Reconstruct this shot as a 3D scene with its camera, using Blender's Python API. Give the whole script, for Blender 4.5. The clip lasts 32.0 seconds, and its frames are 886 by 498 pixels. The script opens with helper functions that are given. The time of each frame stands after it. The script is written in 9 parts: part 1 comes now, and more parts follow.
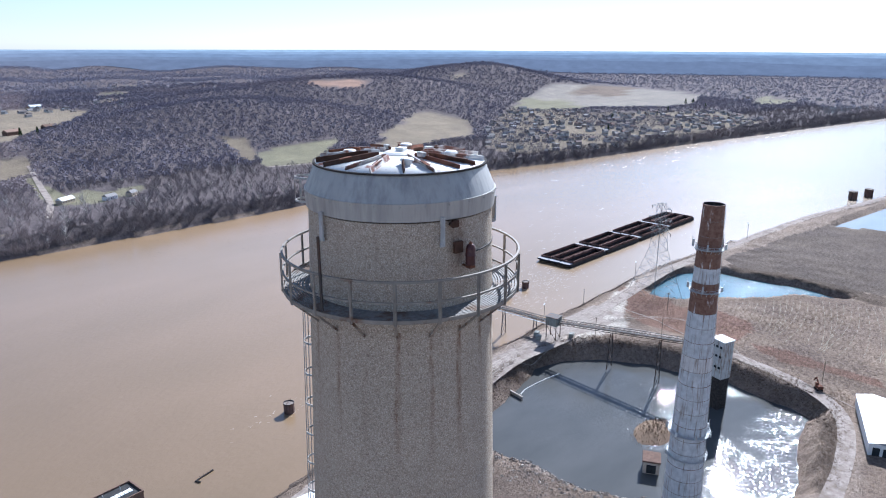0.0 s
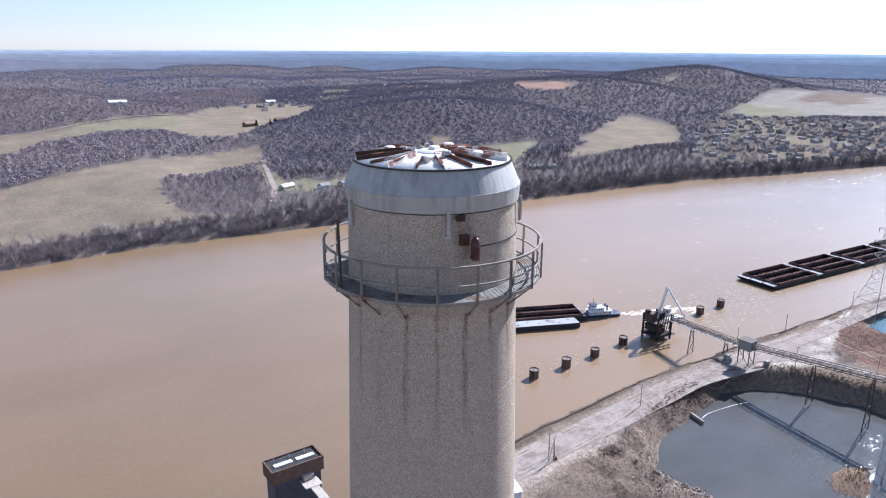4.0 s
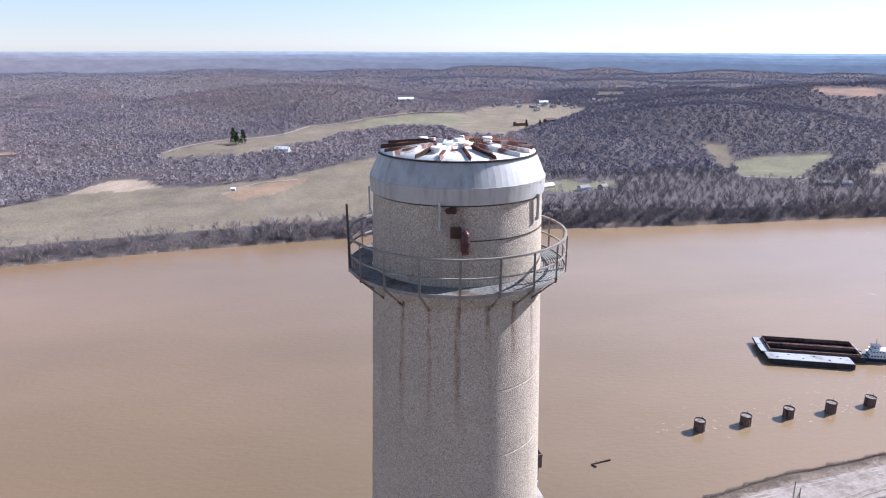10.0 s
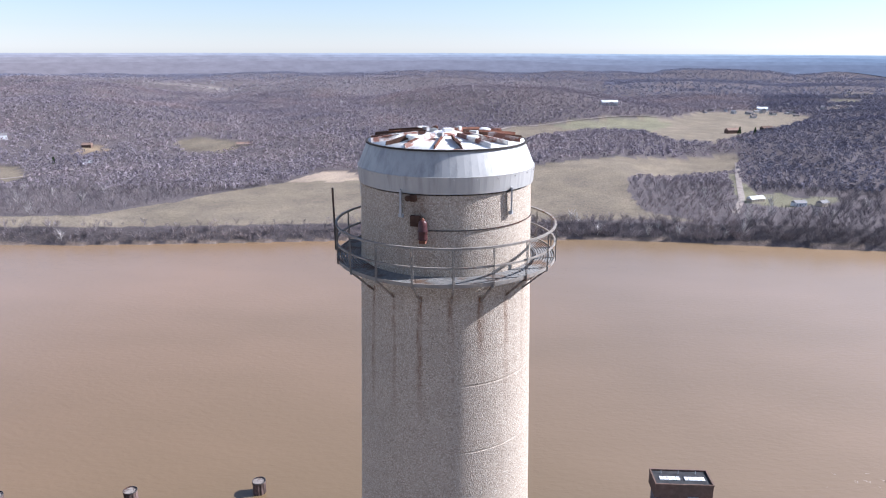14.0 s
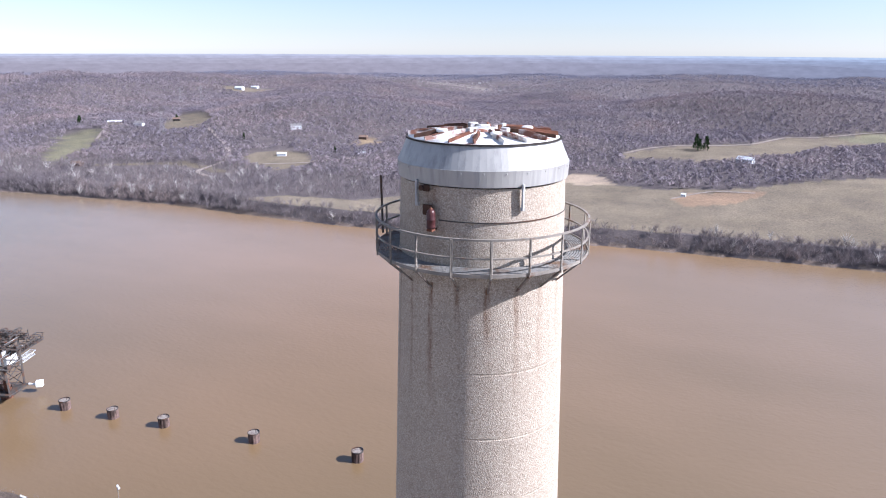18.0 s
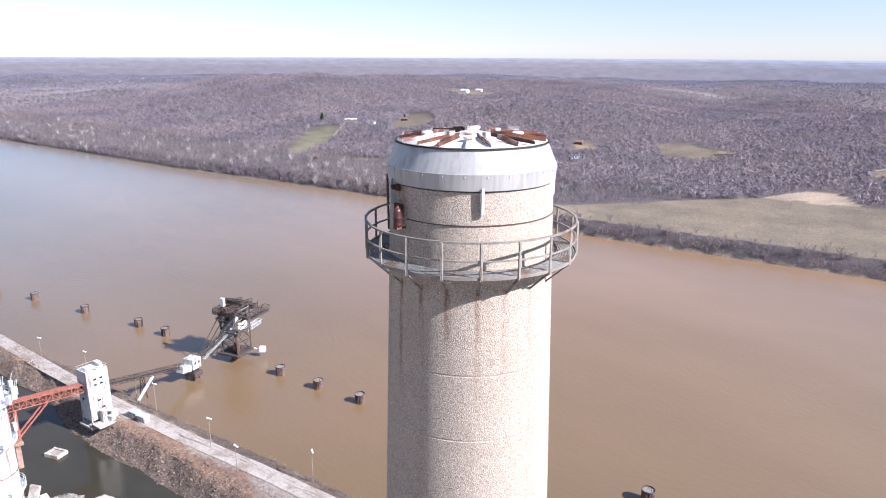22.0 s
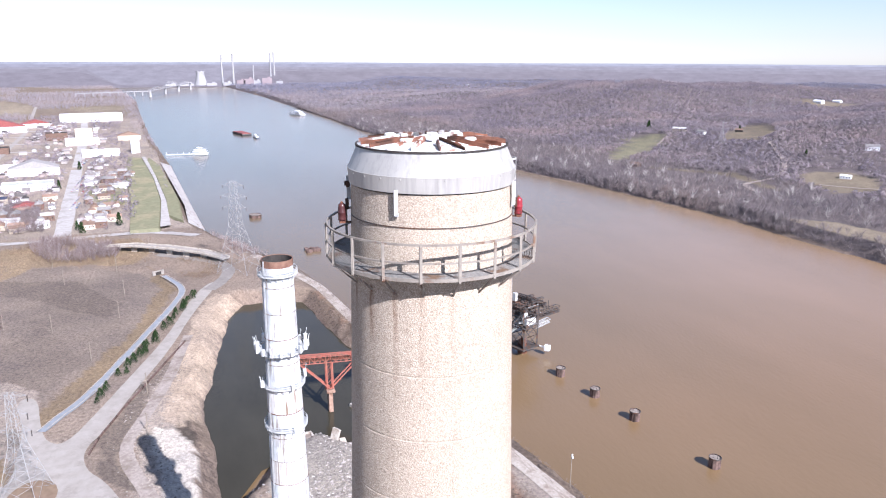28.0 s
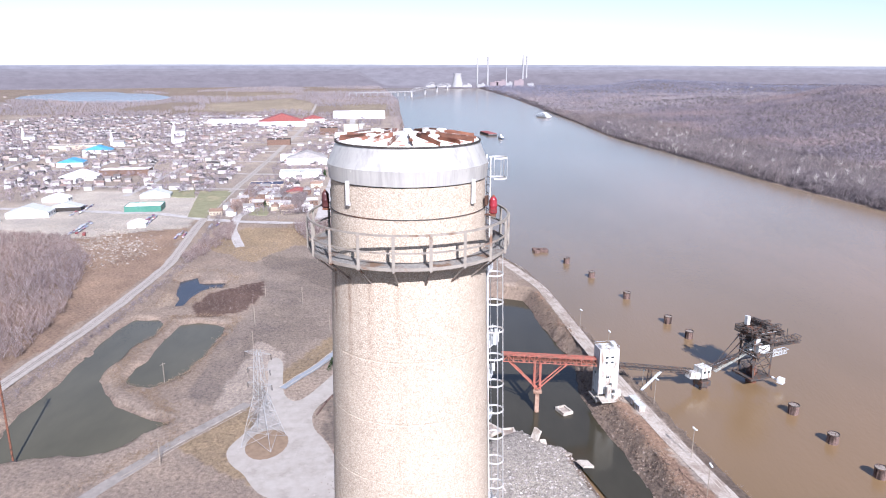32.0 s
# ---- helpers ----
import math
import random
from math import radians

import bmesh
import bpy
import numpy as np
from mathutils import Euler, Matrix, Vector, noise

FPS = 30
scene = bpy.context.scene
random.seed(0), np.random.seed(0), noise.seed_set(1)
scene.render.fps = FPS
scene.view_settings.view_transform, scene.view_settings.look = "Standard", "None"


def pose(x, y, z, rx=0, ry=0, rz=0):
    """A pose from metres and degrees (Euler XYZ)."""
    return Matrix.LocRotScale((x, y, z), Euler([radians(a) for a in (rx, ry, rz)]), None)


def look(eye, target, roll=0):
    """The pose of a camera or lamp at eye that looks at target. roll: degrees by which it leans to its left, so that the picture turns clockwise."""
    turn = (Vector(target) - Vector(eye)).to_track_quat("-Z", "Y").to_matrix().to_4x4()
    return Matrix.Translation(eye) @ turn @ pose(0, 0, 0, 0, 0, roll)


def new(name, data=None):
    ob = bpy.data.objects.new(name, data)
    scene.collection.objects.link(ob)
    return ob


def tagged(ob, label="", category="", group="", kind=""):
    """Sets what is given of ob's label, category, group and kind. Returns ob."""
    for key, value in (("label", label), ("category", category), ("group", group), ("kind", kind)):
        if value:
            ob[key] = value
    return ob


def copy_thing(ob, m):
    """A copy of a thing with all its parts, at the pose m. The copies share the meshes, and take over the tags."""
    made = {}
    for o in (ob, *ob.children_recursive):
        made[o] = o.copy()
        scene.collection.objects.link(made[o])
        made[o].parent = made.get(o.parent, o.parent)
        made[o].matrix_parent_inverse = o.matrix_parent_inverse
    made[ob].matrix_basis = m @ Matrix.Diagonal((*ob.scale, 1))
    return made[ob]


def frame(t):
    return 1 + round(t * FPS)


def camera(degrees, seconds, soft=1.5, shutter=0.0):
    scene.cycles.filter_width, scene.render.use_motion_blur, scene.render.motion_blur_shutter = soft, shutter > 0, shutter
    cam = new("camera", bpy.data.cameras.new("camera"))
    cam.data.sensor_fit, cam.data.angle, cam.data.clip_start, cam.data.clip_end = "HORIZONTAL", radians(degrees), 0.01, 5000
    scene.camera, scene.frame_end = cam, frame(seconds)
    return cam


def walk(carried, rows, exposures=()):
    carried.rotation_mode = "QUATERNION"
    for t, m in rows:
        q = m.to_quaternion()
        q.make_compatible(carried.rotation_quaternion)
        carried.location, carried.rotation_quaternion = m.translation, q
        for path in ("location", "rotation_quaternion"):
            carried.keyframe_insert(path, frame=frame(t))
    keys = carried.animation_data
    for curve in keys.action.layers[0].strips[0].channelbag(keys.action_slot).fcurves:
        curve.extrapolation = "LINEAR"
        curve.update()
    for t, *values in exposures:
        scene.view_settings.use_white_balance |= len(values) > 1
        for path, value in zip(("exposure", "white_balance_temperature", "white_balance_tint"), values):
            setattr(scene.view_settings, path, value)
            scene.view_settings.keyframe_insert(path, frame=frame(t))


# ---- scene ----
cam = camera(64.21, 32.0, soft=1.1)
PATH = [
    (0.0, -14.667, -14.704, 180.549, -16.167, 0.243, -48.446),
    (0.5, -14.437, -15.384, 180.555, -16.182, 0.267, -46.058),
    (1.0, -14.152, -16.083, 180.654, -16.186, 0.280, -43.648),
    (1.5, -13.824, -16.772, 180.728, -16.180, 0.311, -41.428),
    (2.0, -13.466, -17.433, 180.781, -16.173, 0.322, -39.478),
    (2.5, -13.130, -18.106, 180.822, -16.126, 0.306, -37.482),
    (4.5, -11.199, -19.572, 180.715, -16.108, 0.309, -29.923),
    (5.0, -10.665, -19.843, 180.714, -16.106, 0.306, -27.456),
    (5.5, -10.126, -20.129, 180.673, -16.082, 0.287, -25.926),
    (6.0, -9.574, -20.418, 180.623, -16.087, 0.278, -24.191),
    (6.5, -9.014, -20.681, 180.615, -16.065, 0.275, -22.578),
    (7.0, -8.457, -20.952, 180.621, -16.049, 0.252, -21.111),
    (7.5, -7.850, -21.227, 180.597, -16.021, 0.223, -19.599),
    (8.0, -7.241, -21.474, 180.575, -16.025, 0.197, -18.120),
    (8.5, -6.615, -21.704, 180.568, -16.003, 0.194, -16.392),
    (9.0, -5.925, -21.925, 180.546, -16.035, 0.167, -14.271),
    (9.5, -5.244, -22.086, 180.519, -16.032, 0.207, -12.297),
    (10.0, -4.565, -22.152, 180.469, -16.051, 0.167, -10.486),
    (10.5, -3.828, -22.206, 180.440, -16.018, 0.174, -8.897),
    (11.0, -3.071, -22.282, 180.423, -16.021, 0.159, -7.436),
    (11.5, -2.278, -22.331, 180.395, -16.031, 0.132, -5.803),
    (12.0, -1.437, -22.390, 180.381, -16.014, 0.125, -3.826),
    (12.5, -0.545, -22.474, 180.323, -16.008, 0.108, -2.038),
    (13.0, 0.369, -22.497, 180.244, -15.995, 0.087, 0.000),
    (13.5, 1.271, -22.458, 180.144, -15.956, 0.094, 2.654),
    (14.0, 2.166, -22.473, 180.099, -15.941, 0.151, 5.739),
    (14.5, 3.073, -22.490, 180.074, -15.937, 0.159, 8.474),
    (16.5, 6.611, -22.269, 179.987, -15.885, 0.217, 19.272),
    (17.0, 7.488, -22.058, 180.000, -15.872, 0.228, 22.102),
    (17.5, 8.339, -21.812, 180.003, -15.844, 0.257, 24.441),
    (18.0, 9.173, -21.500, 180.004, -15.822, 0.275, 26.322),
    (18.5, 10.008, -21.132, 180.009, -15.818, 0.275, 28.478),
    (19.0, 10.833, -20.727, 179.993, -15.799, 0.288, 31.096),
    (19.5, 11.700, -20.347, 180.033, -15.783, 0.306, 33.855),
    (20.0, 12.582, -19.953, 180.069, -15.747, 0.301, 36.165),
    (20.5, 13.423, -19.462, 180.059, -15.700, 0.290, 38.172),
    (21.0, 14.211, -18.881, 180.067, -15.673, 0.264, 40.068),
    (21.5, 14.952, -18.245, 180.058, -15.623, 0.265, 42.171),
    (22.0, 15.640, -17.595, 180.053, -15.583, 0.264, 43.938),
    (22.5, 16.324, -16.915, 180.066, -15.548, 0.245, 45.508),
    (23.0, 16.973, -16.220, 180.055, -15.507, 0.231, 46.988),
    (23.5, 17.593, -15.581, 180.049, -15.463, 0.235, 48.323),
    (24.0, 18.242, -14.864, 180.064, -15.430, 0.215, 50.081),
    (24.5, 18.803, -14.092, 180.056, -15.398, 0.226, 52.977),
    (25.0, 19.342, -13.256, 180.045, -15.367, 0.241, 56.284),
    (25.5, 19.873, -12.415, 180.035, -15.341, 0.242, 59.166),
    (27.5, 21.975, -8.744, 180.046, -15.248, 0.227, 67.862),
    (28.0, 22.497, -7.733, 180.064, -15.226, 0.228, 70.073),
    (28.5, 22.998, -6.720, 180.094, -15.206, 0.227, 72.153),
    (29.0, 23.453, -5.659, 180.140, -15.191, 0.213, 74.234),
    (29.5, 23.856, -4.595, 180.160, -15.160, 0.175, 76.300),
    (30.0, 24.222, -3.506, 180.142, -15.138, 0.142, 78.515),
    (30.5, 24.528, -2.360, 180.070, -15.121, 0.156, 81.202),
    (31.0, 24.738, -1.178, 179.995, -15.108, 0.140, 84.026),
    (31.5, 24.841, -0.017, 179.970, -15.084, 0.110, 86.915),
    (32.0, 24.897, 1.159, 179.993, -15.075, 0.110, 89.810),
]


def drone(x, y, z, tilt, lean, turn):
    """Pose from the eye, the tilt above the horizon, the lean and the turn to the left of +y, in degrees."""
    return pose(x, y, z, 0, 0, turn) @ pose(0, 0, 0, 90 + tilt) @ pose(0, 0, 0, 0, 0, lean)


walk(cam, [(t, drone(*row)) for t, *row in PATH],
     exposures=[(0.0, 1.02, 5270, 11), (6.0, 1.08, 5470, 17), (13.0, 1.1, 5470, 15), (19.0, 1.14, 5530, 17), (23.0, 1.18, 5670, 18), (32.0, 1.08, 5680, 18)])
# ---- world and sun ----
SUN_TURN, SUN_UP = radians(74.5), radians(36.3)          # clockwise from +y, above the horizon
SUN_WAY = Vector((math.sin(SUN_TURN) * math.cos(SUN_UP), math.cos(SUN_TURN) * math.cos(SUN_UP), math.sin(SUN_UP)))
world = bpy.data.worlds.new("sky")
scene.world = world
world.use_nodes = True
wn, wl = world.node_tree.nodes, world.node_tree.links
sky = wn.new("ShaderNodeTexSky")
sky.sky_type = "NISHITA"
sky.sun_disc = False
sky.sun_elevation, sky.sun_rotation = SUN_UP, SUN_TURN
sky.air_density, sky.dust_density, sky.ozone_density = 1.15, 0.05, 3.0
pale = wn.new("ShaderNodeHueSaturation")
pale.inputs["Saturation"].default_value = 0.62
wl.new(sky.outputs[0], pale.inputs["Color"])
cool = wn.new("ShaderNodeMix")
cool.data_type, cool.blend_type = "RGBA", "MULTIPLY"
cool.inputs[0].default_value, cool.inputs[7].default_value = 1.0, (0.93, 0.985, 1.08, 1)
wl.new(pale.outputs[0], cool.inputs[6])
wl.new(cool.outputs[2], wn["Background"].inputs[0])
wn["Background"].inputs[1].default_value = 0.062
sun = new("sun", bpy.data.lights.new("sun", "SUN"))
sun.data.energy, sun.data.angle, sun.data.color = 5.25, radians(0.53), (1.0, 0.95, 0.88)
sun.matrix_world = look(SUN_WAY * 1000, (0, 0, 0))
# ---- materials ----
def ramp(nt, fac, stops):
    n = nt.nodes.new("ShaderNodeValToRGB")
    while len(n.color_ramp.elements) < len(stops):
        n.color_ramp.elements.new(0.5)
    for e, (p, c) in zip(n.color_ramp.elements, stops):
        e.position, e.color = p, (*c, 1)
    nt.links.new(fac, n.inputs[0])
    return n.outputs[0]


def noise_node(nt, scale, detail=4, vec=None, rough=0.55):
    n = nt.nodes.new("ShaderNodeTexNoise")
    n.inputs["Scale"].default_value, n.inputs["Detail"].default_value, n.inputs["Roughness"].default_value = scale, detail, rough
    if vec is not None:
        nt.links.new(vec, n.inputs["Vector"])
    return n.outputs[0]


def mix(nt, fac, a, b, mode="MIX"):
    n = nt.nodes.new("ShaderNodeMix")
    n.data_type, n.blend_type = "RGBA", mode
    for sock, v in ((n.inputs[0], fac), (n.inputs[6], a), (n.inputs[7], b)):
        if isinstance(v, (int, float)):
            sock.default_value = v
        elif isinstance(v, tuple):
            sock.default_value = (*v, 1)
        else:
            nt.links.new(v, sock)
    return n.outputs[2]


def stretched(nt, sx, sy, sz):
    """Object coordinates in metres of the world, stretched."""
    g = nt.nodes.new("ShaderNodeNewGeometry")
    m = nt.nodes.new("ShaderNodeMapping")
    m.inputs["Scale"].default_value = (sx, sy, sz)
    nt.links.new(g.outputs["Position"], m.inputs["Vector"])
    return m.outputs[0]


def base(name, rough=0.8, metal=0.0):
    m = bpy.data.materials.new(name)
    m.use_nodes = True
    nt = m.node_tree
    b = nt.nodes["Principled BSDF"]
    b.inputs["Roughness"].default_value, b.inputs["Metallic"].default_value = rough, metal
    b.inputs["Specular IOR Level"].default_value = 0.3 if rough < 0.84 else 0.04
    return m, nt, b


def bump(nt, b, height, strength=0.3, dist=0.02):
    n = nt.nodes.new("ShaderNodeBump")
    n.inputs["Strength"].default_value, n.inputs["Distance"].default_value = strength, dist
    nt.links.new(height, n.inputs["Height"])
    nt.links.new(n.outputs[0], b.inputs["Normal"])


def surface(name, c1, c2, scale=1.0, rough=0.8, metal=0.0, stain=None, stain_scale=0.3, stain_at=(0.5, 0.62), streak=1.0, bumps=0.2, each=0.0):
    """Two-scale varied surface: c1 to c2 by fine noise, a stain colour by coarse noise (streaked along z where streak < 1)."""
    m, nt, b = base(name, rough, metal)
    pos = stretched(nt, 1, 1, 1)
    fine = noise_node(nt, scale, 6, pos)
    col = ramp(nt, fine, ((0.3, c1), (0.7, c2)))
    if stain:
        vec = stretched(nt, 1, 1, streak)
        col = mix(nt, ramp(nt, noise_node(nt, stain_scale, 5, vec, 0.65), ((stain_at[0], (0, 0, 0)), (stain_at[1], (1, 1, 1)))), col, stain)
    if each:
        oi = nt.nodes.new("ShaderNodeObjectInfo")
        col = mix(nt, 1.0, col, ramp(nt, oi.outputs["Random"], ((0.0, (1 - each,) * 3), (1.0, (1 + each,) * 3))), "MULTIPLY")
    nt.links.new(col, b.inputs["Base Color"])
    if bumps:
        bump(nt, b, fine, bumps, 0.05 / max(scale, 0.2))
    return m


def island(name, stops, rough=0.85, scale=0.4, stand=0.0, thin=0.0):
    """Varied per loose piece of the mesh; stand: how much whole stands and single crowns differ; thin: light let through, as by sprays of twigs."""
    m, nt, b = base(name, rough)
    g = nt.nodes.new("ShaderNodeNewGeometry")
    col = ramp(nt, g.outputs["Random Per Island"], stops)
    n = noise_node(nt, scale, 3, stretched(nt, 1, 1, 1))
    col = mix(nt, 1.0, col, ramp(nt, n, ((0.3, (0.85,) * 3), (0.7, (1.12,) * 3))), "MULTIPLY")
    if stand:
        col = mix(nt, stand, col, ramp(nt, noise_node(nt, 0.07, 2, stretched(nt, 1, 1, 0.3)), ((0.34, (0.78, 0.77, 0.79)), (0.66, (1.2, 1.19, 1.18)))), "MULTIPLY")
        col = mix(nt, stand, col, ramp(nt, noise_node(nt, 0.006, 4, stretched(nt, 1, 1, 0.3), 0.6), ((0.36, (0.74, 0.75, 0.83)), (0.5, (1, 1, 1)), (0.66, (1.22, 1.12, 1.02)))), "MULTIPLY")
    nt.links.new(col, b.inputs["Base Color"])
    if thin:
        through_light, both = nt.nodes.new("ShaderNodeBsdfTranslucent"), nt.nodes.new("ShaderNodeMixShader")
        both.inputs[0].default_value = thin
        nt.links.new(col, through_light.inputs[0])
        nt.links.new(b.outputs[0], both.inputs[1])
        nt.links.new(through_light.outputs[0], both.inputs[2])
        nt.links.new(both.outputs[0], nt.nodes["Material Output"].inputs[0])
    return m


def water(name, deep, light, rough=0.12, wave=0.25, strength=0.25, patch=0.004, ior=1.33, detail=4):
    m, nt, b = base(name, rough)
    b.inputs["IOR"].default_value = ior
    b.inputs["Specular IOR Level"].default_value = 0.5
    pos = stretched(nt, 1, 2.2, 1)
    col = ramp(nt, noise_node(nt, patch, 5, pos), ((0.3, deep), (0.7, light)))
    nt.links.new(col, b.inputs["Base Color"])
    w1 = noise_node(nt, wave, detail, stretched(nt, 1, 1.8, 1), 0.6)
    bump(nt, b, w1, strength, 0.5)
    return m


M = {}
M["mud_water"] = water("muddy_river_water", (0.168, 0.113, 0.064), (0.225, 0.148, 0.092), 0.2, 0.22, 0.34, 0.0025, ior=1.6)
nt = M["mud_water"].node_tree          # darker, greener tint along the near bank, fading out downstream
sep = nt.nodes.new("ShaderNodeSeparateXYZ")
nt.links.new(stretched(nt, -0.15, 1, 1), sep.inputs[0])
both = nt.nodes.new("ShaderNodeMath")
nt.links.new(sep.outputs[0], both.inputs[0])
nt.links.new(sep.outputs[1], both.inputs[1])
place = nt.nodes.new("ShaderNodeSeparateXYZ")
nt.links.new(stretched(nt, 1, 1, 1), place.inputs[0])
band_shift = nt.nodes.new("ShaderNodeMapRange")
for sock, v in zip(band_shift.inputs[1:5], (0, 190, 0.0, 270.0)):
    sock.default_value = v
nt.links.new(place.outputs[0], band_shift.inputs[0])
band_y = nt.nodes.new("ShaderNodeMath")
nt.links.new(both.outputs[0], band_y.inputs[0])
nt.links.new(band_shift.outputs[0], band_y.inputs[1])
band = nt.nodes.new("ShaderNodeMapRange")
for sock, v in zip(band.inputs[1:5], (150, 500, 0.0, 1.0)):
    sock.default_value = v
nt.links.new(band_y.outputs[0], band.inputs[0])
b = nt.nodes["Principled BSDF"]
nt.links.new(mix(nt, 1.0, b.inputs["Base Color"].links[0].from_socket, ramp(nt, band.outputs[0], ((0.0, (0.72, 0.76, 0.70)), (1.0, (1.06, 1.06, 1.06)))), "MULTIPLY"), b.inputs["Base Color"])
# bluer upstream, brighter downstream: sky sheen and sun glare put into colour
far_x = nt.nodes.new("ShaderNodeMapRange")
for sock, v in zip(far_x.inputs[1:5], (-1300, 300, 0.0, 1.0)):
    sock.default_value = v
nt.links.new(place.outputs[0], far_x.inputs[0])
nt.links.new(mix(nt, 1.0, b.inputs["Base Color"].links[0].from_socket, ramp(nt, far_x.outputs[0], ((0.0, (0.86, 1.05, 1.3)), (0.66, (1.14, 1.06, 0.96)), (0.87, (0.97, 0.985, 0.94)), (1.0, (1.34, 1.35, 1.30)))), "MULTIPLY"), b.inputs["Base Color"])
M["pond_grey"] = water("grey_pond_water", (0.07, 0.07, 0.066), (0.095, 0.093, 0.088), 0.06, 1.8, 0.19, 0.02, detail=3)
m = M["pond_grey"]          # ruffled by the wind on its river side, calm towards the chimney
nt = m.node_tree
sep = nt.nodes.new("ShaderNodeSeparateXYZ")
nt.links.new(stretched(nt, 1, 1, 1), sep.inputs[0])
calm = nt.nodes.new("ShaderNodeMapRange")
for sock, v in zip(calm.inputs[1:5], (224, 268, 0.05, 1.0)):
    sock.default_value = v
nt.links.new(sep.outputs[0], calm.inputs[0])
gusts = mix(nt, 1.0, calm.outputs[0], ramp(nt, noise_node(nt, 0.03, 3, stretched(nt, 1, 1, 1)), ((0.40, (0.012,) * 3), (0.60, (0.13,) * 3))), "MULTIPLY")
cells = nt.nodes.new("ShaderNodeTexVoronoi")          # wavelet facets, each tilted its own way
cells.inputs["Scale"].default_value = 2.3
nt.links.new(stretched(nt, 1, 1.5, 1), cells.inputs["Vector"])


def vec(op, a, c):
    n = nt.nodes.new("ShaderNodeVectorMath")
    n.operation = op
    for sock, v in zip(n.inputs, (a, c)):
        if isinstance(v, tuple):
            sock.default_value = v
        elif v is not None:
            nt.links.new(v, sock)
    return n.outputs[0]


lean = vec("MULTIPLY", vec("MULTIPLY", vec("SUBTRACT", cells.outputs["Color"], (0.5, 0.5, 0.5)), gusts), (2.0, 2.0, 0.0))
nt.links.new(vec("NORMALIZE", vec("ADD", lean, (0.0, 0.0, 1.0)), None), nt.nodes["Principled BSDF"].inputs["Normal"])
M["pond_green"] = water("green_pond_water", (0.033, 0.029, 0.019), (0.046, 0.041, 0.028), 0.08, 0.6, 0.08, 0.02)
M["pond_olive"] = water("olive_pond_water", (0.066, 0.06, 0.038), (0.088, 0.079, 0.052), 0.1, 0.6, 0.1, 0.02)
M["pond_navy"] = water("navy_pond_water", (0.026, 0.028, 0.034), (0.036, 0.038, 0.045), 0.1, 0.6, 0.1, 0.02)
M["pond_blue"] = water("blue_pond_water", (0.05, 0.11, 0.14), (0.08, 0.16, 0.2), 0.14, 0.6, 0.3, 0.02)
M["lake_pale"] = water("pale_flood_water", (0.16, 0.19, 0.21), (0.21, 0.235, 0.25), 0.2, 0.5, 0.1, 0.01)
M["foam"] = surface("river_foam", (0.36, 0.29, 0.22), (0.50, 0.43, 0.35), 0.5, 0.7)

# pebbled concrete of the chimney, with rust runs below the eighteen-degree brackets
m, nt, b = base("pebbled_concrete", 0.9)
pos = stretched(nt, 1, 1, 1)
vor = nt.nodes.new("ShaderNodeTexVoronoi")
vor.inputs["Scale"].default_value = 30.0
nt.links.new(pos, vor.inputs["Vector"])
col = ramp(nt, vor.outputs["Color"], ((0.12, (0.30, 0.23, 0.175)), (0.32, (0.43, 0.35, 0.268)), (0.6, (0.515, 0.43, 0.338)), (0.85, (0.60, 0.518, 0.42))))
col = mix(nt, 1.0, col, ramp(nt, vor.outputs["Distance"], ((0.28, (1.08,) * 3), (0.62, (0.72,) * 3))), "MULTIPLY")
col = mix(nt, 0.18, col, ramp(nt, noise_node(nt, 12.0, 6, pos, 0.75), ((0.35, (0.31, 0.26, 0.21)), (0.65, (0.47, 0.405, 0.335)))))
lines = noise_node(nt, 2.2, 4, stretched(nt, 1, 1, 0.05), 0.6)
col = mix(nt, ramp(nt, lines, ((0.58, (0, 0, 0)), (0.78, (0.25, 0.25, 0.25)))), col, (0.22, 0.16, 0.115))


def calc(op, a, b_=None, c=None):
    n = nt.nodes.new("ShaderNodeMath")
    n.operation = op
    for sock, v in zip(n.inputs, (a, b_, c)):
        if isinstance(v, (int, float)):
            sock.default_value = v
        elif v is not None:
            nt.links.new(v, sock)
    return n.outputs[0]


xyz = nt.nodes.new("ShaderNodeSeparateXYZ")
nt.links.new(pos, xyz.inputs[0])
turn = calc("ARCTAN2", xyz.outputs[1], xyz.outputs[0])
wob = calc("MULTIPLY", calc("SUBTRACT", noise_node(nt, 1.1, 3, stretched(nt, 1, 1, 0.25)), 0.5), 2.6)
comb = calc("COSINE", calc("ADD", calc("MULTIPLY", calc("SUBTRACT", turn, math.radians(-81)), 19.0), wob))
comb = calc("MULTIPLY", calc("MAXIMUM", calc("SUBTRACT", comb, 0.7), 0.0), 4.0)
fade = nt.nodes.new("ShaderNodeMapRange")
for sock, v in zip(fade.inputs, (0, 168.6, 172.7, 0.0, 1.0)):
    if v:
        sock.default_value = v
nt.links.new(xyz.outputs[2], fade.inputs[0])
below = calc("LESS_THAN", xyz.outputs[2], 172.95)
patchy = ramp(nt, noise_node(nt, 1.3, 5, stretched(nt, 1, 1, 0.12), 0.7), ((0.44, (0.05,) * 3), (0.60, (1,) * 3)))
side_weight = calc("MAXIMUM", calc("ADD", calc("MULTIPLY", calc("COSINE", calc("SUBTRACT", turn, math.radians(-112))), 0.66), 0.40), 0.10)     # rust runs strongest round -112 degrees, faintest opposite
amount = calc("MULTIPLY", calc("MULTIPLY", calc("MULTIPLY", calc("MULTIPLY", comb, fade.outputs[0]), below), patchy), side_weight)
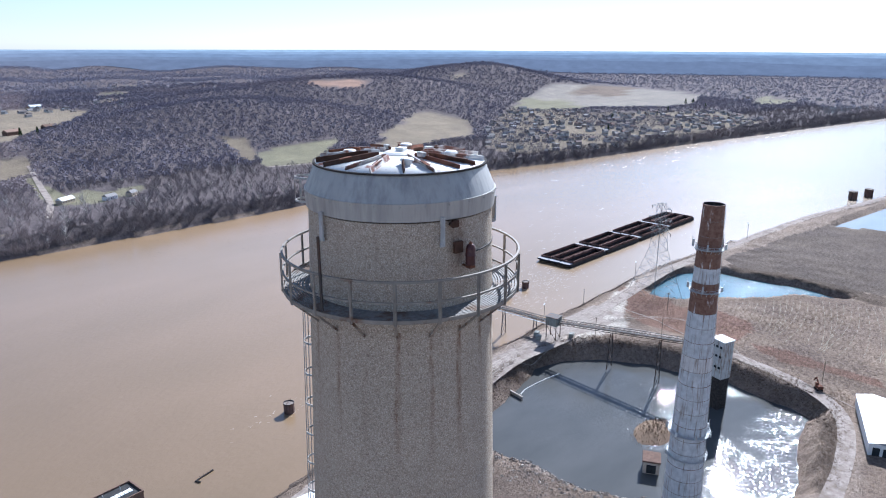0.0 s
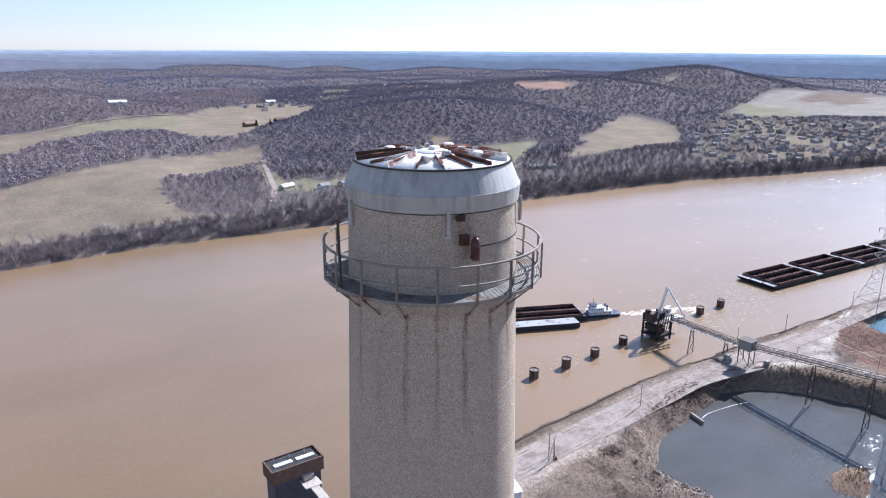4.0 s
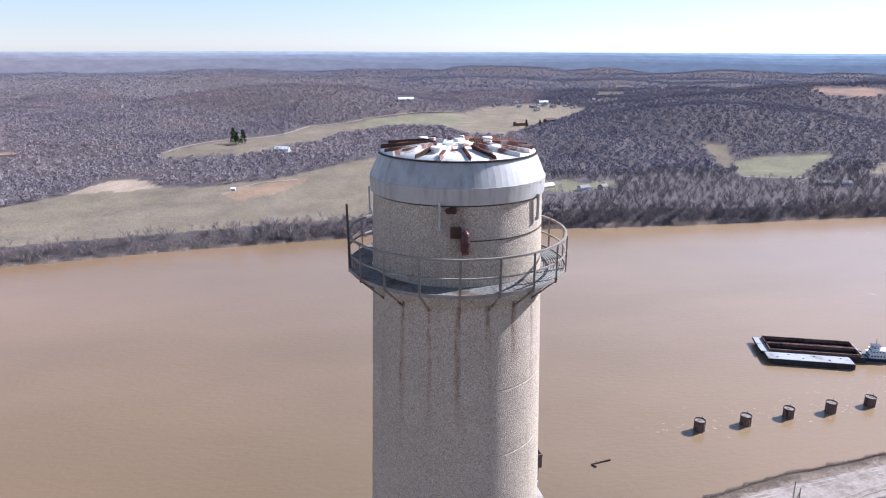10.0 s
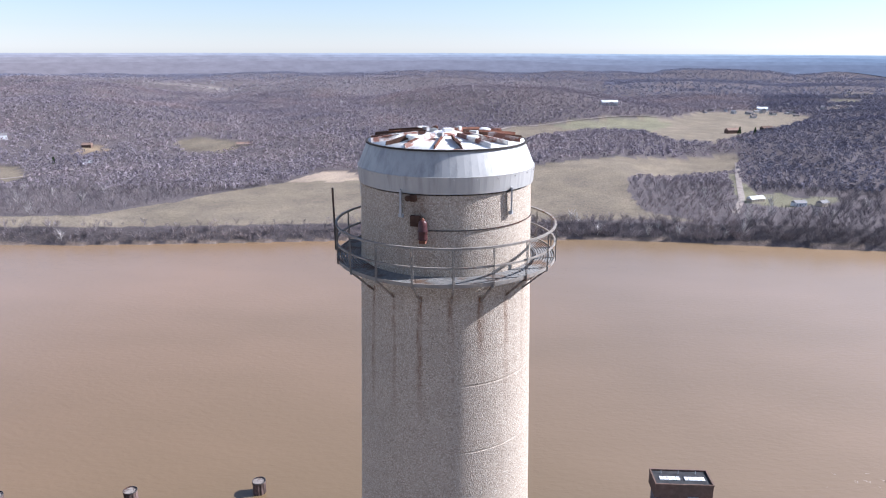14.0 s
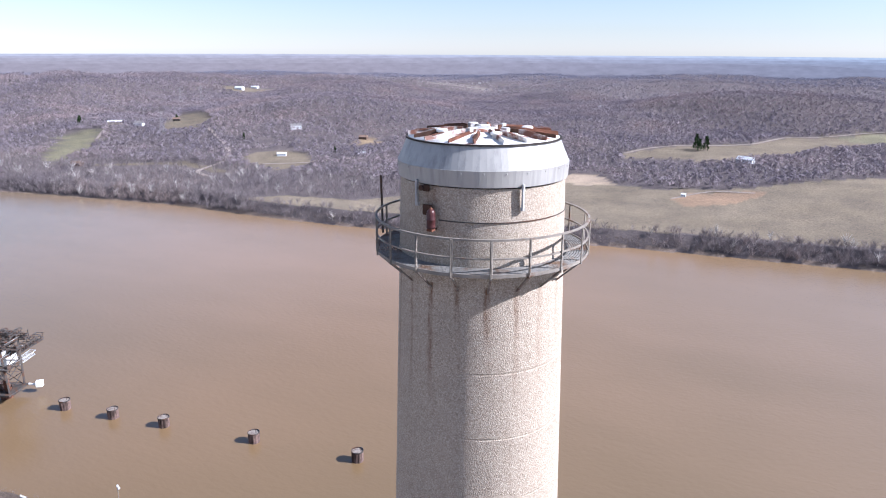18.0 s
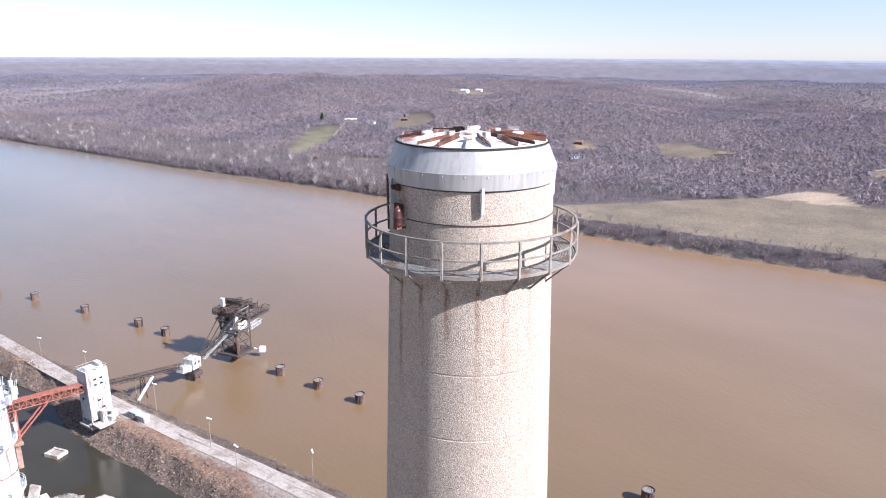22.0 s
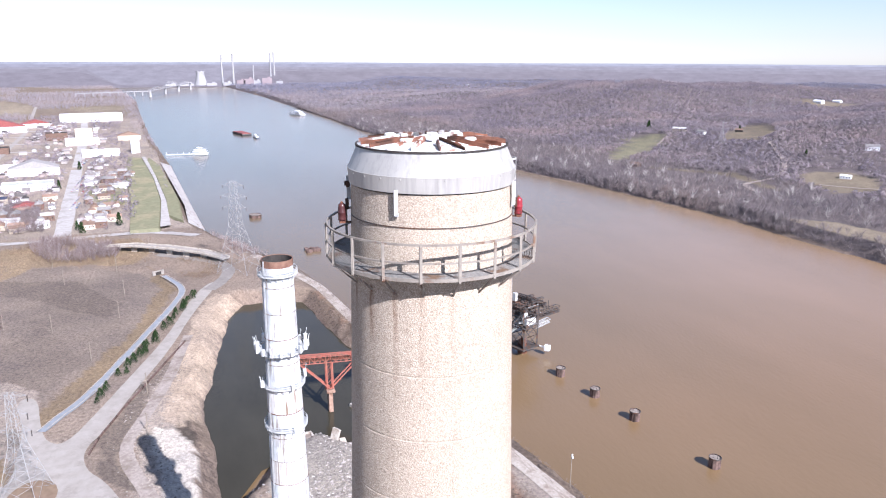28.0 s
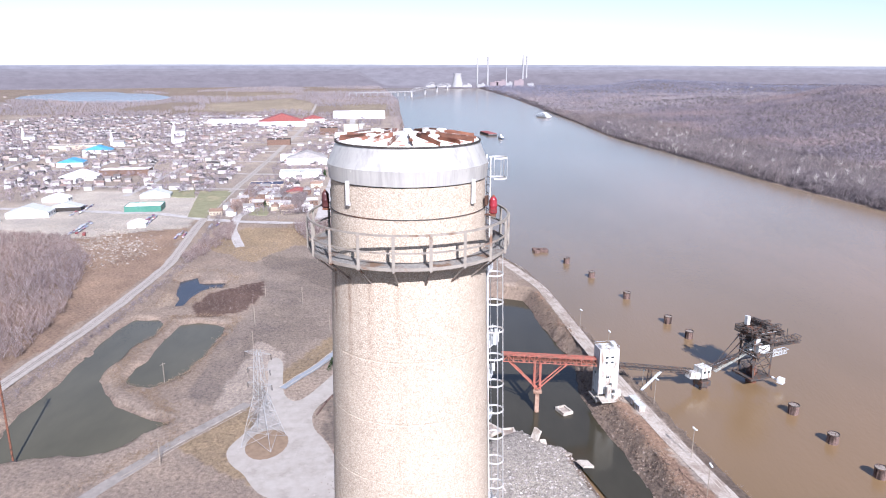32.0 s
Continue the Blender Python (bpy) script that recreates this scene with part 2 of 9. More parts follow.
grainy = ramp(nt, noise_node(nt, 7.0, 4, stretched(nt, 1, 1, 0.5), 0.7), ((0.38, (0.35,) * 3), (0.56, (1,) * 3)))
col = mix(nt, calc("MULTIPLY", calc("MINIMUM", amount, 0.9), grainy), col, (0.15, 0.075, 0.042))
# rust run down from the lamp's bracket plate
beside = calc("MULTIPLY", calc("SUBTRACT", turn, math.radians(-101)), 11.0)
beside = calc("POWER", 2.718, calc("MULTIPLY", calc("MULTIPLY", beside, beside), -1.0))
drop = nt.nodes.new("ShaderNodeMapRange")
for sock, v in zip(drop.inputs[1:5], (173.7, 175.3, 0.15, 1.0)):
    sock.default_value = v
nt.links.new(xyz.outputs[2], drop.inputs[0])
spot = calc("MULTIPLY", calc("MULTIPLY", beside, drop.outputs[0]), calc("MULTIPLY", calc("LESS_THAN", xyz.outputs[2], 176.0), calc("GREATER_THAN", xyz.outputs[2], 173.5)))
ragged = ramp(nt, noise_node(nt, 2.6, 5, stretched(nt, 1, 1, 0.4), 0.7), ((0.36, (0.1,) * 3), (0.58, (1,) * 3)))
col = mix(nt, calc("MULTIPLY", calc("MULTIPLY", spot, ragged), 0.8), col, (0.14, 0.068, 0.036))
col = mix(nt, 1.0, col, ramp(nt, noise_node(nt, 0.5, 4, pos), ((0.3, (0.94,) * 3), (0.7, (1.05,) * 3))), "MULTIPLY")
nt.links.new(col, b.inputs["Base Color"])
bump(nt, b, vor.outputs["Distance"], 0.6, 0.02)
M["pebble"] = m
M["galv"] = surface("weathered_steel_sheet", (0.38, 0.362, 0.335), (0.45, 0.43, 0.40), 0.9, 0.52, 0.25, (0.29, 0.278, 0.265), 4.0, (0.46, 0.72), 0.07, 0.03)
M["lid"] = surface("white_lid_paint", (0.70, 0.665, 0.61), (0.78, 0.75, 0.70), 3, 0.55, 0, (0.26, 0.11, 0.07), 1.5, (0.55, 0.62))
M["rib"] = surface("rusty_white_rib", (0.50, 0.47, 0.43), (0.64, 0.61, 0.57), 4, 0.6, 0, (0.17, 0.075, 0.05), 1.3, (0.45, 0.55), 1.0, 0.1, 0.2)
M["rust"] = surface("rusted_steel", (0.115, 0.05, 0.034), (0.20, 0.092, 0.06), 3, 0.85, 0, (0.07, 0.04, 0.03), 0.8)
M["railsteel"] = surface("grey_rail_steel", (0.20, 0.175, 0.148), (0.29, 0.258, 0.22), 3, 0.65, 0.1, (0.17, 0.10, 0.065), 1.6, (0.56, 0.68))
M["bracket_steel"] = surface("brown_bracket_steel", (0.19, 0.165, 0.14), (0.30, 0.26, 0.225), 3, 0.75, 0, (0.10, 0.05, 0.03), 1.6)
M["dull_clad"] = surface("dull_green_cladding", (0.20, 0.21, 0.185), (0.28, 0.285, 0.26), 0.6, 0.75, 0, (0.16, 0.12, 0.09), 0.5, (0.52, 0.66), 0.2)
M["slate_clad"] = surface("slate_blue_cladding", (0.05, 0.058, 0.085), (0.085, 0.092, 0.12), 0.5, 0.6, 0, (0.11, 0.075, 0.06), 0.5, (0.55, 0.68), 0.2)
M["stained_clad"] = surface("stained_grey_cladding", (0.42, 0.42, 0.40), (0.56, 0.56, 0.54), 0.4, 0.7, 0, (0.22, 0.16, 0.12), 0.7, (0.48, 0.64), 0.15)
M["grate"] = surface("dark_grating", (0.16, 0.15, 0.14), (0.26, 0.25, 0.23), 9, 0.7, 0.1, (0.14, 0.09, 0.06), 1.2)
# one lamp glass in two tones: dull for the shaded side, brighter as sunlit
M["red_lamp"] = surface("red_lamp_glass", (0.048, 0.018, 0.018), (0.08, 0.024, 0.024), 3, 0.35, 0, (0.10, 0.045, 0.035), 3)
M["red_lamp_sunlit"] = surface("sunlit_red_lamp_glass", (0.20, 0.02, 0.028), (0.30, 0.03, 0.04), 3, 0.3, 0, (0.12, 0.03, 0.03), 3)
M["dark_rust"] = surface("dark_rust", (0.055, 0.033, 0.025), (0.10, 0.056, 0.04), 3, 0.85)
M["strap"] = surface("pale_strap_steel", (0.36, 0.35, 0.34), (0.47, 0.46, 0.44), 3, 0.65, 0.0, (0.25, 0.19, 0.15), 1.4, (0.55, 0.68))
M["white_stack"] = surface("white_stack_paint", (0.40, 0.42, 0.43), (0.60, 0.62, 0.63), 0.5, 0.55, 0, (0.20, 0.15, 0.115), 1.3, (0.53, 0.68), 0.06, 0.05)
M["stack_streaked"] = surface("streaked_stack_paint", (0.48, 0.46, 0.44), (0.64, 0.63, 0.61), 0.5, 0.6, 0, (0.19, 0.125, 0.085), 1.3, (0.50, 0.66), 0.05, 0.05)
M["stack_rust"] = surface("rusted_stack_top", (0.13, 0.065, 0.045), (0.24, 0.14, 0.10), 0.8, 0.8, 0, (0.60, 0.57, 0.53), 0.5, (0.60, 0.68), 0.2)
M["soot"] = surface("sooty_steel", (0.03, 0.028, 0.026), (0.07, 0.06, 0.055), 1.0, 0.85)
M["dark_steel"] = surface("dark_weathered_steel", (0.045, 0.04, 0.038), (0.09, 0.078, 0.07), 0.7, 0.75, 0.1, (0.10, 0.05, 0.03), 0.5)
M["grey_steel"] = surface("grey_machine_paint", (0.36, 0.37, 0.37), (0.46, 0.46, 0.45), 0.5, 0.65, 0, (0.22, 0.14, 0.09), 0.4, (0.6, 0.7), 0.3)
M["white_clad"] = surface("white_sheet_cladding", (0.62, 0.62, 0.60), (0.72, 0.72, 0.70), 0.5, 0.6, 0, (0.34, 0.22, 0.15), 0.35, (0.6, 0.72), 0.25)
M["red_steel"] = surface("red_oxide_steel", (0.26, 0.075, 0.05), (0.36, 0.12, 0.085), 0.6, 0.75, 0, (0.20, 0.10, 0.07), 0.4)
M["pier_rust"] = surface("rust_stained_concrete", (0.26, 0.165, 0.12), (0.36, 0.25, 0.19), 0.6, 0.9, 0, (0.17, 0.09, 0.06), 0.4, (0.5, 0.66), 0.3)
M["cell_cap"] = surface("weathered_cell_cap", (0.20, 0.17, 0.145), (0.30, 0.26, 0.23), 0.8, 0.9, 0, (0.13, 0.10, 0.085), 0.5)
M["concrete"] = surface("old_concrete", (0.36, 0.32, 0.27), (0.48, 0.43, 0.37), 0.7, 0.9, 0, (0.24, 0.19, 0.15), 0.3, (0.5, 0.7))
M["sheetpile"] = surface("sheet_pile_rust", (0.105, 0.07, 0.06), (0.19, 0.13, 0.11), 0.8, 0.85, 0, (0.05, 0.035, 0.03), 0.3, (0.5, 0.6), 0.2)
M["barge_rust"] = surface("barge_hopper_rust", (0.13, 0.078, 0.066), (0.20, 0.122, 0.102), 0.3, 0.85, 0, (0.06, 0.04, 0.036), 0.12)
M["barge_hull"] = surface("black_barge_hull", (0.02, 0.02, 0.023), (0.045, 0.042, 0.042), 0.4, 0.7)
M["barge_deck"] = surface("pale_barge_deck", (0.27, 0.275, 0.285), (0.36, 0.365, 0.375), 0.3, 0.8, 0, (0.20, 0.18, 0.17), 0.15)
M["boat_white"] = surface("white_boat_paint", (0.68, 0.69, 0.70), (0.78, 0.78, 0.79), 0.6, 0.5)
M["boat_blue"] = surface("dark_blue_hull", (0.02, 0.03, 0.06), (0.04, 0.05, 0.085), 0.6, 0.5)
M["glass_dark"] = surface("dark_window_glass", (0.02, 0.025, 0.03), (0.04, 0.045, 0.05), 0.6, 0.15, bumps=0)
M["pylon"] = surface("galvanised_lattice", (0.25, 0.245, 0.24), (0.33, 0.325, 0.32), 0.5, 0.65, 0.0)
M["wood_pole"] = surface("grey_wood_pole", (0.20, 0.165, 0.13), (0.30, 0.25, 0.20), 1.2, 0.9)
M["brick"] = surface("brown_brick", (0.125, 0.08, 0.062), (0.19, 0.125, 0.098), 0.6, 0.9, 0, (0.13, 0.09, 0.07), 0.2)
M["roof_black"] = surface("black_roofing", (0.035, 0.035, 0.037), (0.07, 0.068, 0.066), 0.4, 0.9)
M["gravel_road"] = surface("pale_gravel_road", (0.255, 0.212, 0.182), (0.36, 0.31, 0.272), 0.6, 0.95, 0, (0.20, 0.16, 0.132), 0.14, (0.46, 0.66))
M["gravel_pale"] = surface("washed_gravel", (0.32, 0.275, 0.235), (0.44, 0.39, 0.34), 0.9, 0.95, 0, (0.25, 0.20, 0.165), 0.16, (0.47, 0.62))
M["stubble"] = surface("dead_stubble", (0.22, 0.19, 0.145), (0.31, 0.27, 0.21), 0.6, 0.95)
M["rut"] = surface("wheel_rut_mud", (0.24, 0.20, 0.165), (0.31, 0.265, 0.225), 0.5, 0.95, 0, (0.38, 0.33, 0.28), 0.12, (0.48, 0.56))
M["flume"] = surface("blue_grey_flume", (0.20, 0.215, 0.235), (0.26, 0.275, 0.295), 0.3, 0.7)
M["asphalt"] = surface("grey_asphalt", (0.20, 0.178, 0.16), (0.265, 0.238, 0.215), 0.3, 0.9, 0, (0.18, 0.16, 0.145), 0.08, (0.5, 0.7))
M["street"] = surface("pale_town_street", (0.33, 0.305, 0.285), (0.43, 0.40, 0.375), 0.2, 0.95, 0, (0.27, 0.245, 0.225), 0.06, (0.5, 0.7))
M["ballast"] = surface("rail_ballast", (0.27, 0.24, 0.212), (0.37, 0.332, 0.30), 0.5, 0.95)
M["rails"] = surface("rail_steel_dark", (0.10, 0.07, 0.055), (0.16, 0.11, 0.09), 0.5, 0.6, 0.3)
M["evergreen"] = island("evergreen_needles", ((0.0, (0.018, 0.035, 0.014)), (1.0, (0.045, 0.07, 0.028))))
M["twigs"] = island("bare_twigs", ((0.0, (0.13, 0.108, 0.11)), (0.5, (0.20, 0.168, 0.168)), (0.9, (0.27, 0.232, 0.228)), (1.0, (0.42, 0.39, 0.37))), 0.95, 0.4, 0.6, 0.15)
M["twigs_pink"] = island("reddish_bare_twigs", ((0.0, (0.16, 0.115, 0.105)), (0.6, (0.25, 0.195, 0.18)), (1.0, (0.38, 0.335, 0.315))), 0.95, 0.4, 0.6, 0.15)
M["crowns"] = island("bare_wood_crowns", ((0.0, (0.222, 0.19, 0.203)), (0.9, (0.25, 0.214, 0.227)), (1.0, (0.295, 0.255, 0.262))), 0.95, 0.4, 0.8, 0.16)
# darker downstream stand, with its backlit shade put into the colour
M["crowns_backlit"] = island("backlit_wood_crowns", ((0.0, (0.132, 0.126, 0.16)), (0.9, (0.155, 0.147, 0.18)), (1.0, (0.19, 0.178, 0.202))), 0.95, 0.4, 0.8, 0.12)
M["twigs_backlit"] = island("backlit_bare_twigs", ((0.0, (0.075, 0.066, 0.075)), (0.6, (0.125, 0.11, 0.12)), (1.0, (0.22, 0.20, 0.20))), 0.95, 0.4, 0.6, 0.15)
# far woods in two copies: sunlight and blue haze put into their colours
M["twigs_far_warm"] = island("sun_tinted_far_woods", ((0.0, (0.25, 0.222, 0.232)), (1.0, (0.29, 0.258, 0.268))), 0.95, 0.4, 0.6, 0.08)
M["twigs_far"] = island("haze_tinted_far_woods", ((0.0, (0.178, 0.177, 0.225)), (1.0, (0.215, 0.212, 0.258))), 0.95, 0.4, 0.6, 0.08)
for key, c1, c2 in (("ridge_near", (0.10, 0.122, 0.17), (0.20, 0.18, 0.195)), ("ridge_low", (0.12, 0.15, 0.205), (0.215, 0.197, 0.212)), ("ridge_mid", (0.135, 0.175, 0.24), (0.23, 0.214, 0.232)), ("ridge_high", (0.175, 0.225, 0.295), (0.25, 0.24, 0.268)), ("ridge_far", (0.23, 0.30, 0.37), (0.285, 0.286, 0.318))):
    m, nt, b = base("hazy_" + key, 1.0)     # glowing far backdrop: haze and sunward tone put into its colours
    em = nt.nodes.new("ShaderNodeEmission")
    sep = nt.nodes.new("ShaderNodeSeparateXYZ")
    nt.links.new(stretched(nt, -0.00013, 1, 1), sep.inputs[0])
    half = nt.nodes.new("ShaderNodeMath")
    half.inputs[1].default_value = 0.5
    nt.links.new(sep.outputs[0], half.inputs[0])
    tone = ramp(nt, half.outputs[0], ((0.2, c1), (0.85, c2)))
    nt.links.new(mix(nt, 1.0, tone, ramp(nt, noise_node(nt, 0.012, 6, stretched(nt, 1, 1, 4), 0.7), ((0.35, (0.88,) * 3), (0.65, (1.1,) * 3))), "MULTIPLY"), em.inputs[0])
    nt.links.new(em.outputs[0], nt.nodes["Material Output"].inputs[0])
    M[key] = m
M["pale_bark"] = island("pale_sycamore_bark", ((0.0, (0.30, 0.27, 0.245)), (1.0, (0.52, 0.485, 0.45))), 0.9)
M["brush_grey"] = island("grey_brush", ((0.0, (0.14, 0.11, 0.095)), (1.0, (0.27, 0.22, 0.19))), 0.95)
M["brush_dark"] = island("dark_brush", ((0.0, (0.05, 0.038, 0.032)), (1.0, (0.12, 0.092, 0.075))), 0.95)
M["car_paint"] = island("car_paints", ((0.0, (0.6, 0.6, 0.6)), (0.3, (0.08, 0.08, 0.09)), (0.5, (0.35, 0.36, 0.38)), (0.7, (0.25, 0.04, 0.04)), (0.85, (0.06, 0.10, 0.22)), (1.0, (0.7, 0.7, 0.7))), 0.4)
M["brush"] = island("dry_brush", ((0.0, (0.13, 0.085, 0.06)), (0.6, (0.21, 0.15, 0.105)), (1.0, (0.32, 0.25, 0.17))), 0.95)
M["rock"] = island("rubble", ((0.0, (0.16, 0.13, 0.11)), (0.6, (0.25, 0.21, 0.175)), (1.0, (0.38, 0.34, 0.30))), 0.95)
M["rock_mix"] = island("mixed_rubble", ((0.0, (0.17, 0.145, 0.13)), (0.6, (0.30, 0.265, 0.24)), (1.0, (0.46, 0.425, 0.39))), 0.95)
M["clod"] = island("reddish_clods", ((0.0, (0.13, 0.085, 0.062)), (0.6, (0.235, 0.165, 0.122)), (1.0, (0.34, 0.27, 0.215))), 0.95)
M["clod_sand"] = island("sandy_clods", ((0.0, (0.25, 0.195, 0.148)), (0.6, (0.34, 0.27, 0.208)), (1.0, (0.42, 0.345, 0.275))), 0.95)
M["clod_dark"] = island("dark_clods", ((0.0, (0.07, 0.05, 0.04)), (0.6, (0.15, 0.112, 0.09)), (1.0, (0.26, 0.205, 0.17))), 0.95)
M["house_wall"] = island("house_walls", ((0.0, (0.36, 0.34, 0.33)), (0.45, (0.56, 0.55, 0.54)), (0.6, (0.37, 0.31, 0.27)), (0.78, (0.34, 0.28, 0.255)), (1.0, (0.46, 0.45, 0.46))), 0.8)
M["house_roof"] = island("house_roofs", ((0.0, (0.06, 0.055, 0.055)), (0.4, (0.15, 0.132, 0.125)), (0.72, (0.26, 0.24, 0.23)), (0.88, (0.19, 0.125, 0.105)), (1.0, (0.50, 0.49, 0.48))), 0.85)
M["roof_blue"] = surface("blue_metal_roof", (0.06, 0.24, 0.42), (0.09, 0.30, 0.48), 0.3, 0.5)
M["roof_red"] = surface("red_metal_roof", (0.20, 0.055, 0.05), (0.26, 0.08, 0.07), 0.3, 0.6)
M["roof_green"] = surface("green_metal_roof", (0.05, 0.16, 0.12), (0.08, 0.2, 0.15), 0.3, 0.6)
M["roof_shingle"] = surface("grey_shingles", (0.20, 0.19, 0.18), (0.32, 0.30, 0.29), 0.6, 0.9, each=0.3)
M["roof_brown"] = surface("brown_shingles", (0.18, 0.12, 0.09), (0.26, 0.18, 0.14), 0.6, 0.9, each=0.3)
M["roof_navy"] = surface("navy_roof", (0.03, 0.035, 0.07), (0.05, 0.055, 0.10), 0.4, 0.6)
M["house_tan"] = surface("tan_siding", (0.42, 0.35, 0.26), (0.52, 0.44, 0.34), 0.6, 0.8, each=0.2)
M["far_pale"] = surface("far_pale_concrete", (0.27, 0.265, 0.27), (0.33, 0.32, 0.325), 0.02, 0.9, bumps=0)
M["far_pink"] = surface("far_pink_cladding", (0.22, 0.18, 0.19), (0.27, 0.22, 0.23), 0.02, 0.9, bumps=0)
M["pale_concrete"] = surface("pale_yard_concrete", (0.285, 0.255, 0.225), (0.34, 0.308, 0.275), 0.25, 0.9, 0, (0.25, 0.222, 0.195), 0.12, (0.52, 0.68))
M["grass"] = surface("mown_grass", (0.175, 0.17, 0.105), (0.225, 0.215, 0.135), 0.15, 0.95, 0, (0.27, 0.235, 0.15), 0.04)


# ---- mesh helpers ----
def mesh_ob(name, bm, material, parent=None):
    me = bpy.data.meshes.new(name)
    bm.to_mesh(me)
    bm.free()
    me.materials.append(material)
    ob = new(name, me)
    ob.parent = parent
    return ob


def part(name, bm, material, parent, label=""):
    return tagged(mesh_ob(name, bm, material, parent), label)


def thing(name, loc=(0, 0, 0), turn=0.0, **tags):
    ob = new(name)
    ob.matrix_basis = pose(*loc, 0, 0, turn)
    return tagged(ob, **tags)


def raw(name, verts, faces, material, parent=None, smooth=False):
    me = bpy.data.meshes.new(name)
    me.from_pydata(verts, [], faces)
    me.materials.append(material)
    if smooth:
        me.shade_smooth()
    ob = new(name, me)
    ob.parent = parent
    return ob


def box(bm, cx, cy, cz, sx, sy, sz, turn=0.0, bevel=0.0):
    """A box with its centre and full sizes."""
    g = bmesh.ops.create_cube(bm, size=1.0, matrix=pose(cx, cy, cz, 0, 0, turn) @ Matrix.Diagonal((sx, sy, sz, 1)))
    if bevel:
        es = {e for v in g["verts"] for e in v.link_edges}
        bmesh.ops.bevel(bm, geom=list(es), offset=bevel, segments=1, affect="EDGES")
    return bm


def beam(bm, a, b, w, h=None, sides=4):
    """A straight bar from a to b; square by default, round with more sides."""
    a, b = Vector(a), Vector(b)
    d = b - a
    m = Matrix.Translation((a + b) / 2) @ d.to_track_quat("Z", "Y").to_matrix().to_4x4()
    if sides == 4:
        bmesh.ops.create_cube(bm, size=1.0, matrix=m @ Matrix.Diagonal((w, h or w, d.length, 1)))
    else:
        bmesh.ops.create_cone(bm, cap_ends=True, segments=sides, radius1=w / 2, radius2=w / 2, depth=d.length, matrix=m)
    return bm


def lathe(bm, profile, segments=48, close=False):
    """Turns (radius, height) pairs round z."""
    rings = []
    for r, z in profile:
        rings.append([bm.verts.new((r * math.cos(2 * math.pi * i / segments), r * math.sin(2 * math.pi * i / segments), z)) for i in range(segments)])
    pairs = list(zip(rings, rings[1:])) + ([(rings[-1], rings[0])] if close else [])
    for lo, hi in pairs:
        for i in range(segments):
            j = (i + 1) % segments
            bm.faces.new((lo[i], lo[j], hi[j], hi[i]))
    return bm


def arc_bar(bm, radius, z, w, h, a0=0.0, a1=360.0, segments=60):
    """A bar bent round z: full circle by default."""
    full = a1 - a0 >= 359.9
    n = segments if full else segments + 1
    rings = []
    for i in range(n):
        a = radians(a0 + (a1 - a0) * i / segments)
        c, s = math.cos(a), math.sin(a)
        rings.append([bm.verts.new((r * c, r * s, zz)) for r, zz in ((radius - w / 2, z - h / 2), (radius + w / 2, z - h / 2), (radius + w / 2, z + h / 2), (radius - w / 2, z + h / 2))])
    for i in range(n if full else n - 1):
        p, q = rings[i], rings[(i + 1) % n]
        for k in range(4):
            bm.faces.new((p[k], q[k], q[(k + 1) % 4], p[(k + 1) % 4]))
    if not full:
        bm.faces.new(rings[0][::-1])
        bm.faces.new(rings[-1])
    return bm


def bent_strap(bm, pts, w, h):
    """A flat strap bent through points, lying level: w thick, h tall, one piece."""
    rings = []
    for i, p in enumerate(pts):
        d = pts[min(i + 1, len(pts) - 1)] - pts[max(i - 1, 0)]
        n = Vector((-d.y, d.x, 0)).normalized() * (w / 2)
        up = Vector((0, 0, h / 2))
        rings.append([bm.verts.new(p + a * n + c * up) for a, c in ((-1, -1), (1, -1), (1, 1), (-1, 1))])
    for p, q in zip(rings, rings[1:]):
        for k in range(4):
            bm.faces.new((p[k], q[k], q[(k + 1) % 4], p[(k + 1) % 4]))
    bm.faces.new(rings[0][::-1])
    bm.faces.new(rings[-1])
    return bm


def polar(r, deg, z=0.0):
    return Vector((r * math.cos(radians(deg)), r * math.sin(radians(deg)), z))
# ---- the land ----
NEAR_X = np.array([-6000, -4300, -3127, -2472, -1730, -1245, -923, -753, -693, -594, -538, -414, -333, -270, -198, 0, 127, 192, 273, 357, 480, 590, 774, 994, 1500, 2200, 6000.0])
NEAR_Y = np.array([-600, -330, -181, -138, -82, -34, -14, 2, 22, 60, 82, 102, 118, 127, 139, 176, 205, 219, 228, 229, 229, 212, 190, 146, 10, -190, -1400.0])
FAR_X = np.array([-6000, -4300, -3449, -2012, -1687, -1346, -1025, -837, -645, -512, -415, -277, -121, 99, 231, 428, 560, 689, 815, 953, 1269, 1670, 2140, 6000.0])
FAR_Y = np.array([150, 260, 335, 400, 405, 455, 498, 541, 572, 572, 577, 600, 630, 655, 648, 636, 638, 632, 622, 588, 535, 453, 358, -700.0])


def sstep(a, b, x):
    t = np.clip((x - a) / (b - a), 0, 1)
    return t * t * (3 - 2 * t)


def hash2(i, j, s):
    h = np.sin(i * 127.1 + j * 311.7 + s * 74.7) * 43758.5453
    return h - np.floor(h)


